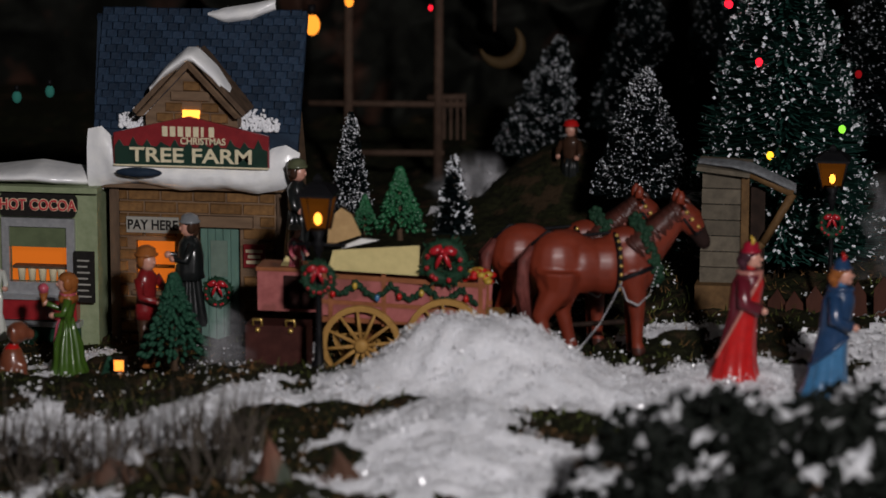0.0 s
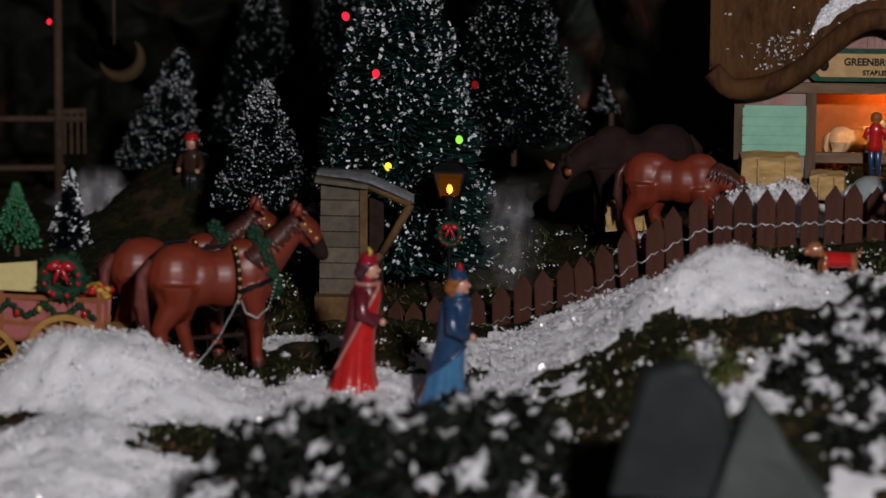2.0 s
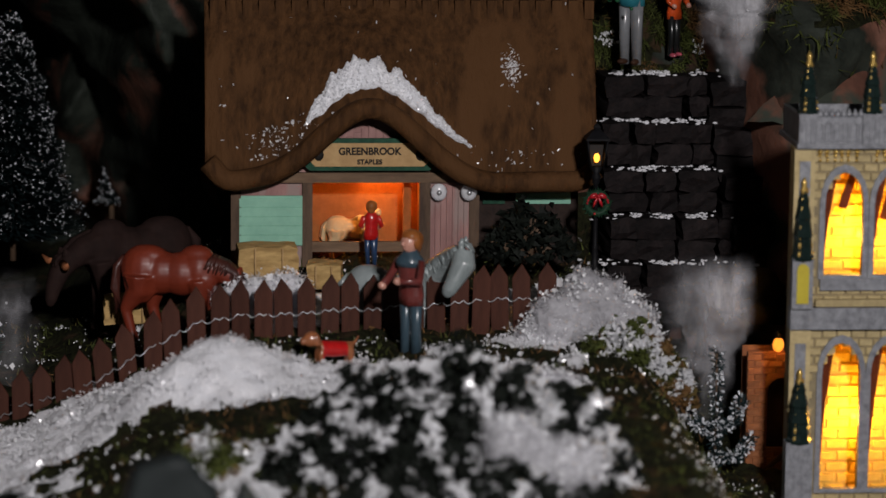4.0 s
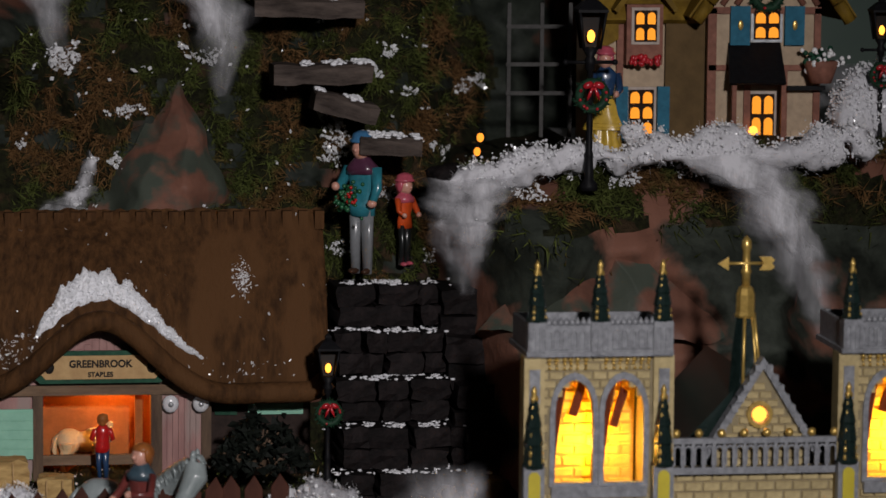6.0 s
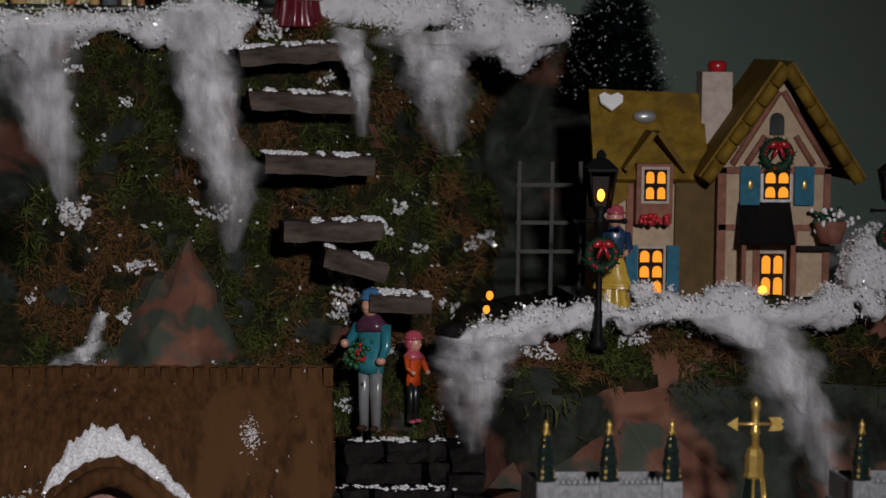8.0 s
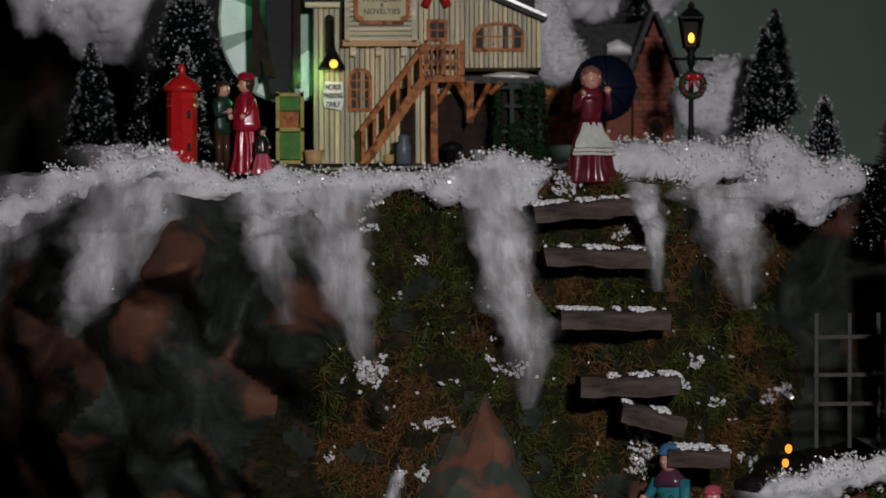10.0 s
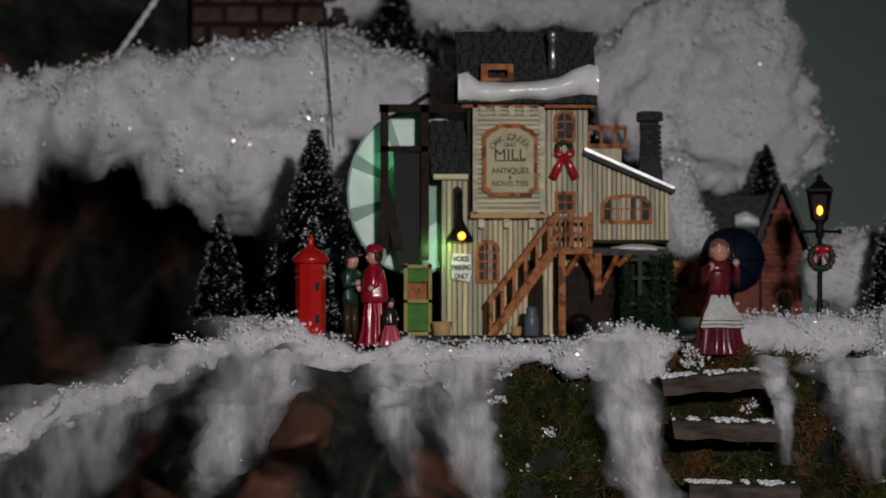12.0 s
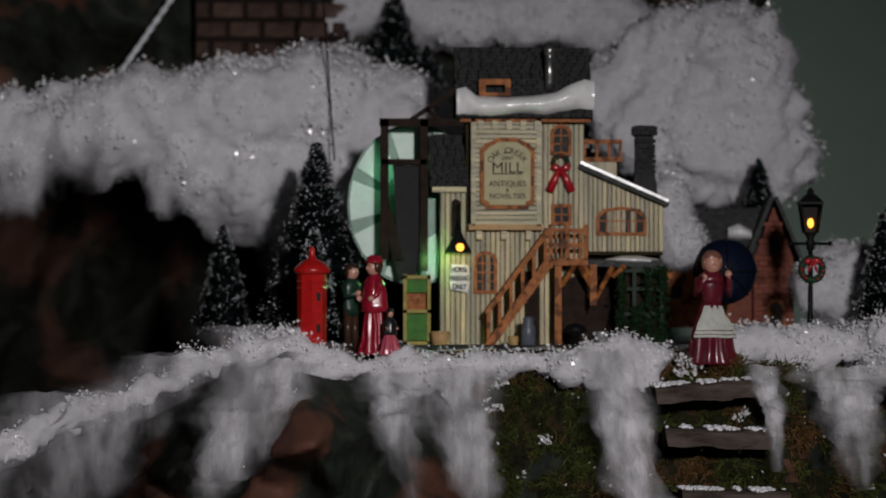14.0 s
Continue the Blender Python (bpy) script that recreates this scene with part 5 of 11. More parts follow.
def mill():
    u = 0.0003641
    h = thing("grist_mill", (0.1366, 2.2800, 0.4099), "cream timber grist mill with charcoal roofs and orange stairs", "house")
    # walls
    block("tower_wall", h, -152, -106, 4, 110, 0, 275, u, GROOVE)
    bm = bmesh.new()
    prism(bm, [(104, 160), (246, 160), (246, 252), (104, 310)], 16, 130, u)
    part("lean_to_wall", bm, GROOVE, h)
    bm = bmesh.new()
    box(bm, -106, 104, 10, 150, 0, 400, u)
    main = part("wall", bm, GROOVE, h)
    boards_v(main, -106, 104, 0, 212, 10, u, BOARD_CREAM, 8.5, seed=2)
    boards_v(main, 22, 104, 212, 400, 10, u, BOARD_CREAM, 8.5, seed=3)
    boards_v(main, 104, 246, 166, 250, 16, u, BOARD_CREAM, 8.0, top=lambda x: 312 - (x - 100) * 0.41, seed=4)
    boards_v(main, -152, -106, 0, 272, 4, u, BOARD_CREAM, 9, seed=5)
    # sign bay
    bm = bmesh.new()
    box(bm, -96, 24, -16, 12, 210, 400, u)
    bay = part("sign_bay", bm, GROOVE, h)
    siding(bay, -96, 24, 212, 398, -16, u, BOARD_FLAT, 8.2)
    for x in (-98, 18):
        block("corner_board", bay, x, x + 8, -22, -12, 210, 400, u, BOARD_FLAT, bevel=1 * u)
    block("bay_base", bay, -102, 30, -22, 12, 203, 213, u, TAN, bevel=1.5 * u)
    for k in range(5):
        block("bracket", bay, -86 + k * 25, -76 + k * 25, -26, -12, 380, 396, u, BOARD_FLAT, bevel=1.5 * u)
    for k in range(3):
        block("corbel", bay, -88 + k * 44, -78 + k * 44, -10, 10, 186, 204, u, BOARD_FLAT, bevel=1.5 * u)
    def plate(x0, x1, z0, z1, c):
        return [(x0 + c, z0), (x1 - c, z0), (x1 - c, z0 + c * 0.6), (x1, z0 + c), (x1, z1 - 2 * c), (x1 - c, z1 - c), ((x0 + x1) / 2 + 16, z1), ((x0 + x1) / 2 - 16, z1), (x0 + c, z1 - c), (x0, z1 - 2 * c), (x0, z0 + c), (x0 + c, z0 + c * 0.6)]
    s = stroke_board("sign_board", bay, plate(-82, 14, 240, 366, 10), -28, -20, u, ORANGE_WOOD, "framed cream sign with dark lettering", 1 * u)
    stroke_board("sign_face", s, plate(-75, 7, 247, 358, 9), -30, -28, u, SIGN_CREAM)
    for text, size, z, spread in (("GRIST", 9, 329, 0.9), ("MILL", 27, 312, 1.05), ("ANTIQUES", 14, 284, 0.98), ("&", 10, 273, 1.0), ("NOVELTIES", 13, 262, 0.98)):
        lettering(text, size * u, INK, s, (-34 * u, -30.3 * u, z * u), spread, bold=(0.0 if size > 20 else 0.1) * u, depth=0.0002)
    for k, c in enumerate("OAK CREEK"):
        a = (k - 4) * 0.22
        if c != " ":
            lettering(c, 15 * u, INK, s, ((-34 + 36 * math.sin(a) * 1.05) * u, -30.3 * u, (300 + 43 * math.cos(a)) * u), 1.0, depth=0.0002, rot=(90, math.degrees(a), 0))
    for z, a in ((339, 7), (302, 26)):
        block("sign_rule", s, -34 - a, -34 + a, -30.8, -30, z - 1, z + 1, u, INK)
    # openings on the right of the bay
    sash(h, arch(50, 76, 342, 386, 8), 5, u, ORANGE_WOOD, GREY_PANE, 2.4, 2, 3, 6)
    sash(h, rect(52, 76, 218, 244), 5, u, ORANGE_WOOD, GREY_PANE, 2.4, 2, 2, 6)
    sash(h, [(132, 200), (210, 200), (210, 226), (200, 236), (171, 240), (142, 236), (132, 226)], 12, u, ORANGE_WOOD, GREY_PANE, 2.4, 6, 2, 6)
    sash(h, arch(-86, -56, 96, 160, 8), 5, u, ORANGE_WOOD, GREY_PANE, 2.4, 3, 4, 6)
    wreath(h, (62 * u, 0, 322 * u), 13 * u, 6 * u, WREATH_GREEN, BOW_RED, seed=9, bow=False)
    bm = bmesh.new()
    for q in (-1, 1):
        tube(bm, [(62 * u, -3 * u, 312 * u), ((62 + q * 9) * u, -4 * u, 296 * u), ((62 + q * 20) * u, -2 * u, 272 * u)], [4 * u, 7 * u, 8 * u], 7)
        ball(bm, ((62 + q * 9) * u, -5 * u, 314 * u), (9 * u, 4 * u, 6 * u))
    part("red_ribbon", bm, BOW_RED, h, "long red ribbon bow")
    # main roof
    z0, z1, y0, y1 = 402, 532, -26, 62
    bm = bmesh.new()
    slab(bm, [(-124 * u, y0 * u, z0 * u), (118 * u, y0 * u, z0 * u), (116 * u, y1 * u, z1 * u), (-126 * u, y1 * u, z1 * u)], 8 * u)
    slab(bm, [(118 * u, 164 * u, z0 * u), (-124 * u, 164 * u, z0 * u), (-126 * u, y1 * u, z1 * u), (116 * u, y1 * u, z1 * u)], 8 * u)
    roof = part("roof", bm, BLACK, h)
    up = Vector((0, y1 - y0, z1 - z0))
    fine_shingles(roof, (-125 * u, y0 * u, z0 * u), (1, 0, 0), up, 242 * u, up.length * u, 19 * u, 8.2 * u, 4.4 * u, SLATE)
    snow_patch("eave_snow", roof, [(-124, 452), (-108, 456), (-88, 440), (-40, 438), (10, 440), (50, 446), (76, 460), (104, 470), (120, 466)], [(-122, 406), (-60, 402), (-10, 410), (30, 406), (60, 412), (90, 418), (118, 416)], -46, -22, u, GLAZE_SNOW, "white snow on the eave", 60, 4)
    block("eave_board", roof, -118, 114, -22, -10, 394, 406, u, ORANGE_WOOD, bevel=1.5 * u)
    bm = bmesh.new()
    tube(bm, [(42 * u, 0, 452 * u), (42 * u, 0, 520 * u)], 8 * u, 10)
    tube(bm, [(42 * u, 0, 514 * u), (42 * u, 0, 526 * u), (42 * u, 0, 532 * u)], [10 * u, 10 * u, 4 * u], 10)
    part("stove_pipe", bm, STEEL, roof, "shiny metal stove pipe")
    bm = bmesh.new()
    ring_prism(bm, rect(-84, -28, 440, 470), rect(-72, -38, 446, 460), -24, 20, u)
    part("skylight", bm, ORANGE_WOOD, roof, "orange framed roof hatch", bevel=1.5 * u)
    # gable ends under the roof
    bm = bmesh.new()
    for x in (-106, 96):
        add_faces(bm, [((x + d) * u, y * u, z * u) for d in (0, 8) for y, z in ((-14, 404), (150, 404), (62, 520))], [(0, 1, 2), (5, 4, 3), (0, 3, 4, 1), (1, 4, 5, 2), (2, 5, 3, 0)])
    part("gable_wall", bm, BOARD_CREAM, h)
    # small left tower roof
    bm = bmesh.new()
    slab(bm, [(-170 * u, -14 * u, 278 * u), (-104 * u, -14 * u, 278 * u), (-100 * u, 60 * u, 376 * u), (-166 * u, 60 * u, 376 * u)], 6 * u)
    r2 = part("side_roof", bm, BLACK, h)
    up2 = Vector((0, 74, 98))
    fine_shingles(r2, (-170 * u, -14 * u, 278 * u), (1, 0, 0), up2, 68 * u, up2.length * u, 17 * u, 8 * u, 4.2 * u, SLATE, 5)
    block("eave_strip", r2, -166, -106, -16, -6, 270, 279, u, BOARD_FLAT, bevel=1 * u)
    # dark arched sheet in place of a recess in shade
    stroke_board("dark_niche", h, arch(-132, -116, 190, 258, 8), -1, 2, u, FRAME_AND_SHADE)
    # hanging lamp and hand-lettered sign
    bm = bmesh.new()
    tube(bm, [(-120 * u, -14 * u, 248 * u), (-120 * u, -16 * u, 214 * u)], 3 * u, 6)
    lathe(bm, [(24 * u, 0), (23 * u, 5 * u), (13 * u, 22 * u), (6 * u, 36 * u), (4 * u, 50 * u)], (-120 * u, -16 * u, 162 * u), 12)
    bl = part("bell_lamp", bm, BLACK, h, "black bell shaped lamp")
    bm = bmesh.new()
    ball(bm, (-118 * u, -40 * u, 172 * u), 7 * u)
    part("bulb", bm, HOT, bl)
    s = stroke_board("parking_sign", h, [(-134, 98), (-104, 92), (-100, 110), (-102, 140), (-132, 142), (-136, 120)], -14, -9, u, WHITE_SIGN, "white sign with black lettering", 1 * u)
    for text, z in (("HORSE", 132), ("PARKING", 117), ("ONLY", 102)):
        lettering(text, 13 * u, INK, s, (-118 * u, -14.4 * u, z * u), 0.62 if text == "PARKING" else 0.7, bold=0.5 * u, depth=0.0002)
    point_lamp("mill_lamp_glow", tuple(h.matrix_world @ Vector((-118 * u, -46 * u, 152 * u))), 0.005, (1.0, 0.7, 0.35), 0.002)
    point_lamp("green_wheel_glow", tuple(h.matrix_world @ Vector((-172 * u, -30 * u, 150 * u))), 0.02, (0.25, 1.0, 0.3), 0.004)
    point_lamp("green_wheel_glow", tuple(h.matrix_world @ Vector((-240 * u, 10 * u, 300 * u))), 0.006, (0.3, 1.0, 0.55), 0.004)
    # lean-to roof, balcony, chimney
    bm = bmesh.new()
    slab(bm, [(96 * u, -8 * u, 322 * u), (256 * u, -8 * u, 253 * u), (256 * u, 140 * u, 253 * u), (96 * u, 140 * u, 322 * u)], 9 * u)
    part("side_roof", bm, SLATE, h, "sloping charcoal lean-to roof", bevel=1.5 * u)
    bm = bmesh.new()
    slab(bm, [(98 * u, -10 * u, 326 * u), (254 * u, -10 * u, 258 * u), (254 * u, 0, 258 * u), (98 * u, 0, 326 * u)], 5 * u)
    part("snow_edge", bm, GLAZE_SNOW, h)
    block("dormer", h, 108, 164, 30, 100, 290, 328, u, BOARD_CREAM)
    b = block("balcony_rail", h, 104, 174, 26, 32, 358, 366, u, ORANGE_WOOD, bevel=1.5 * u)
    block("balcony_floor", b, 104, 174, 26, 90, 326, 334, u, ORANGE_WOOD, bevel=1.5 * u)
    for x in (104, 126, 148, 168):
        block("baluster", b, x, x + 5, 26, 31, 334, 360, u, ORANGE_WOOD, bevel=1 * u)
    bm = bmesh.new()
    lathe(bm, [(30 * u, 0), (30 * u, 30 * u), (22 * u, 60 * u), (22 * u, 116 * u), (30 * u, 120 * u), (30 * u, 134 * u), (20 * u, 136 * u)], (216 * u, 60 * u, 256 * u), 4, smooth=False)
    bm.transform(Matrix.Translation((216 * u, 60 * u, 0)) @ Matrix.Rotation(math.radians(45), 4, "Z") @ Matrix.Translation((-216 * u, -60 * u, 0)))
    c = part("chimney", bm, CHAR_BRICK, h, "black brick chimney")
    courses(c, "brick", CHAR_BRICK, (197 * u, 44 * u, 306 * u), (1, 0, 0), (0, 0, 1), 38 * u, 66 * u, 16 * u, 9 * u, 5 * u, 1.5 * u, None, 3, wild=0.6 * u)
    courses(c, "brick", CHAR_BRICK, (192 * u, 39 * u, 374 * u), (1, 0, 0), (0, 0, 1), 48 * u, 18 * u, 16 * u, 9 * u, 5 * u, 1.5 * u, None, 4, wild=0.6 * u)
    # stairs, landing and posts
    st = block("landing", h, 36, 106, -66, 8, 140, 152, u, ORANGE_WOOD, "orange wooden stair with landing", bevel=2 * u)
    for x in (36, 66, 98):
        block("landing_post", st, x, x + 8, -66, -58, 150, 212, u, ORANGE_WOOD, bevel=1.5 * u)
    for z in (198, 172):
        block("landing_rail", st, 36, 106, -65, -59, z, z + 7, u, ORANGE_WOOD, bevel=1.5 * u)
    for x in (48, 58, 80, 90):
        block("baluster", st, x, x + 4, -64, -60, 152, 200, u, ORANGE_WOOD)
    for yy in (-66, -24):
        bm = bmesh.new()
        slab(bm, [(-76 * u, yy * u, 0), (-58 * u, yy * u, 0), (46 * u, yy * u, 144 * u), (36 * u, yy * u, 158 * u)], -6 * u)
        part("stringer", bm, ORANGE_WOOD, st, bevel=1.2 * u)
        bm = bmesh.new()
        slab(bm, [(-76 * u, yy * u, 58 * u), (-70 * u, yy * u, 52 * u), (42 * u, yy * u, 202 * u), (36 * u, yy * u, 208 * u)], -5 * u)
        part("hand_rail", bm, ORANGE_WOOD, st, bevel=1 * u)
        for k in range(6):
            x = -72 + k * 20
            block("baluster", st, x, x + 6, yy, yy + 5, max(0, (x + 66) * 1.36), 54 + (x + 74) * 1.34, u, ORANGE_WOOD, bevel=1 * u)
    for k in range(9):
        block("tread", st, -62 + k * 11.6, -48 + k * 11.6, -62, -20, 12 + k * 15.4, 16 + k * 15.4, u, ORANGE_WOOD)
    for x in (48, 110):
        block("support_post", st, x, x + 12, -60, -48, 0 if x == 48 else 70, 142, u, ORANGE_WOOD, bevel=2 * u)
    for a, b in (((60, 104), (84, 140)), ((112, 104), (92, 140)), ((118, 76), (150, 138)), ((120, 104), (100, 140)), ((150, 120), (172, 140))):
        bm = bmesh.new()
        tube(bm, [(a[0] * u, -54 * u, a[1] * u), (b[0] * u, -54 * u, b[1] * u)], 5 * u, 6)
        part("brace", bm, ORANGE_WOOD, st)
    block("porch_beam", h, 100, 238, -50, 16, 138, 150, u, SLATE, bevel=2 * u)
    snow_patch("porch_snow", h, [(140, 152), (170, 158), (200, 158), (236, 152)], [(140, 146), (190, 142), (236, 142)], -58, -20, u, GLAZE_SNOW, "", 24, 3, 4)
    # dark sheets on the wall paint the shade of two doorways
    block("dark_doorway", h, 0, 24, 2, 9, 0, 130, u, FRAME_AND_SHADE)
    block("dark_doorway", h, 64, 108, 2, 9, 0, 120, u, FRAME_AND_SHADE)
    # dark green glazed porch under the lean-to
    PORCH_GREEN = mat("bottle_green_paint", (0.010, 0.028, 0.012), (0.005, 0.013, 0.006), 0.45, 160, 0.4)
    # two dark sheets added behind the posts as the porch's shade
    block("back_wall", h, 104, 246, 60, 66, 0, 162, u, FRAME_AND_SHADE)
    po = block("porch_back", h, 160, 240, -12, -8, 0, 138, u, FRAME_AND_SHADE)
    for x in (162, 186, 212, 234):
        block("porch_post", po, x, x + 7, -46, -38, 0, 138, u, PORCH_GREEN, bevel=1.5 * u)
    for z, hh in ((4, 8), (52, 6), (96, 6), (128, 10)):
        block("porch_rail", po, 160, 242, -45, -39, z, z + hh, u, PORCH_GREEN, bevel=1.2 * u)
    ir = random.Random(8)
    for x, w, top in ((166, 9, 138), (214, 10, 136), (238, 12, 140), (192, 7, 70)):
        bm = bmesh.new()
        for _ in range(260):
            c = Vector((x + ir.gauss(0, w * 0.6), -50 + ir.gauss(0, 4), ir.uniform(0, top)))
            d = Vector((ir.gauss(0, 1), ir.gauss(0, 1), ir.gauss(-0.3, 1))).normalized() * ir.uniform(4, 7)
            e = d.orthogonal().normalized() * 2.6
            add_faces(bm, [(c - d) * u, (c + e) * u, (c + d) * u, (c - e) * u], [(0, 1, 2, 3)])
        part("ivy", bm, CHAMBER, po, "dark green ivy on the porch post", kind="stuff")
    # water wheel in its dark frame
    bm = bmesh.new()
    for x in (-258, -188):
        box(bm, x, x + 14, -20, -8, 150 if x == -258 else 130, 398, u)
    box(bm, -260, -112, -20, -8, 386, 400, u)
    box(bm, -258, -176, -20, -8, 318, 328, u)
    slab(bm, [(-214 * u, -8 * u, 396 * u), (-200 * u, -8 * u, 396 * u), (-124 * u, -8 * u, 446 * u), (-128 * u, -8 * u, 456 * u)], 8 * u)
    slab(bm, [(-150 * u, -8 * u, 396 * u), (-142 * u, -8 * u, 396 * u), (-174 * u, -8 * u, 420 * u), (-180 * u, -8 * u, 414 * u)], 8 * u)
    slab(bm, [(-258 * u, -8 * u, 260 * u), (-244 * u, -8 * u, 260 * u), (-216 * u, -8 * u, 150 * u), (-236 * u, -8 * u, 150 * u)], 8 * u)
    fr = part("wheel_frame", bm, FRAME_AND_SHADE, h, "black brown timber wheel frame", bevel=1 * u)
    bm = bmesh.new()
    prism(bm, [(-228, 170), (-190, 170), (-184, 318), (-236, 318)], -4, 30, u)
    prism(bm, [(-226, 120), (-196, 120), (-188, 170), (-236, 170)], 0, 24, u)
    part("bucket", bm, BLACK, fr)
    wh = thing("water_wheel", tuple(h.matrix_world @ Vector((-196 * u, 66 * u, 250 * u))), "green water wheel with pale mint panels beside the mill", "water wheel")
    ring = lambda r: [(r * 0.82 * math.cos(2 * math.pi * k / 28), r * math.sin(2 * math.pi * k / 28)) for k in range(28)]
    bm = bmesh.new()
    prism(bm, ring(146), 0, 14, u)
    part("disc", bm, WHEEL_GREEN, wh)
    for k in range(9):
        a0, a1 = 2 * math.pi * (k + 0.06) / 9, 2 * math.pi * (k + 0.80) / 9
        bm = bmesh.new()
        prism(bm, [(0.82 * r * math.cos(a), r * math.sin(a)) for r, a in ((70, a0), (142, a0), (142, (a0 + a1) / 2), (142, a1), (70, a1))], -4, 0, u)
        part("panel", bm, WHEEL_PALE, wh, bevel=1 * u)
    bm = bmesh.new()
    tube(bm, [(0, -10 * u, 0), (0, 30 * u, 0)], 16 * u, 10)
    part("hub", bm, FRAME_AND_SHADE, wh)
    # green and yellow cabinet beside the wheel
    cb = thing("milk_cabinet", tuple(h.matrix_world @ Vector((-194 * u, -34 * u, 0))), "small yellow and green open cabinet by the mill", "cabinet")
    YEL = mat("yellow_green_paint", (0.36, 0.31, 0.09), (0.24, 0.2, 0.05), 0.5, 160, 0.4)
    GRN = mat("bright_green_paint", (0.06, 0.2, 0.03), (0.035, 0.12, 0.02), 0.5, 160, 0.4)
    for x in (-24, 18):
        block("upright", cb, x, x + 6, -12, 12, 0, 124, u, YEL, bevel=1 * u)
    for z in (0, 56, 116):
        block("shelf", cb, -24, 24, -12, 12, z, z + 6, u, YEL, bevel=1 * u)
    block("back_panel", cb, -18, 18, 8, 11, 6, 116, u, ORANGE_WOOD)
    block("door_panel", cb, -18, 18, -10, -6, 8, 54, u, GRN, bevel=1 * u)
    block("top_panel", cb, -18, 18, -4, 0, 92, 116, u, GRN)
    # churn, bucket and lamp on the ground
    for nm, x, y, prof, m, lab in (("milk_churn", 0, -80, [(13, 0), (13, 30), (9, 38), (10, 46), (6, 50)], mat("blue_grey_tin", (0.1, 0.12, 0.15), None, 0.4, 200, 0.2), "blue grey milk churn in front of the mill"), ("wooden_tub", -154, -70, [(14, 0), (17, 24), (15, 24)], TAN, "small tan wooden tub on the snow"), ("hay_basket", -26, -80, [(8, 0), (10, 14), (8, 16)], STRAW, "small yellow straw basket"), ("black_stove", 82, -84, [(8, 0), (8, 20), (22, 24), (16, 34), (4, 38)], BLACK, "small black iron stand"), ("tin_pail", 130, -76, [(10, 0), (12, 22), (12, 24)], SILVER, "small silver tin pail by the mill")):
        bm = bmesh.new()
        lathe(bm, [(r * u, z * u) for r, z in prof], seg=12)
        o = tagged(part(nm, bm, m, None, lab), lab, nm.split("_")[-1])
        o.matrix_world = Matrix.Translation(h.matrix_world @ Vector((x * u, y * u, 0)))


def lit_panes(parent, x0, x1, z0, z1, y, u, cols, rows, rim):
    sh = block("window_frame", parent, x0 - 5, x1 + 5, y - 1, y + 4, z0 - 5, z1 + 5, u, rim, bevel=1.5 * u)
    block("window_mullion", sh, x0, x1, y - 3, y - 1, z0, z1, u, FRAME_AND_SHADE)
    w, hh = (x1 - x0) / cols, (z1 - z0) / rows
    for i in range(cols):
        for j in range(rows):
            stroke_board("pane", sh, arch(x0 + i * w + 3.2, x0 + (i + 1) * w - 3.2, z0 + j * hh + 3.4, z0 + (j + 1) * hh - 3.4, 5), y - 5, y - 3, u, WINDOW_GLOW, "glowing orange pane")
    return sh


WINDOW_GLOW = glow("window_glow", (1.0, 0.33, 0.03), 1.1, 0.1)


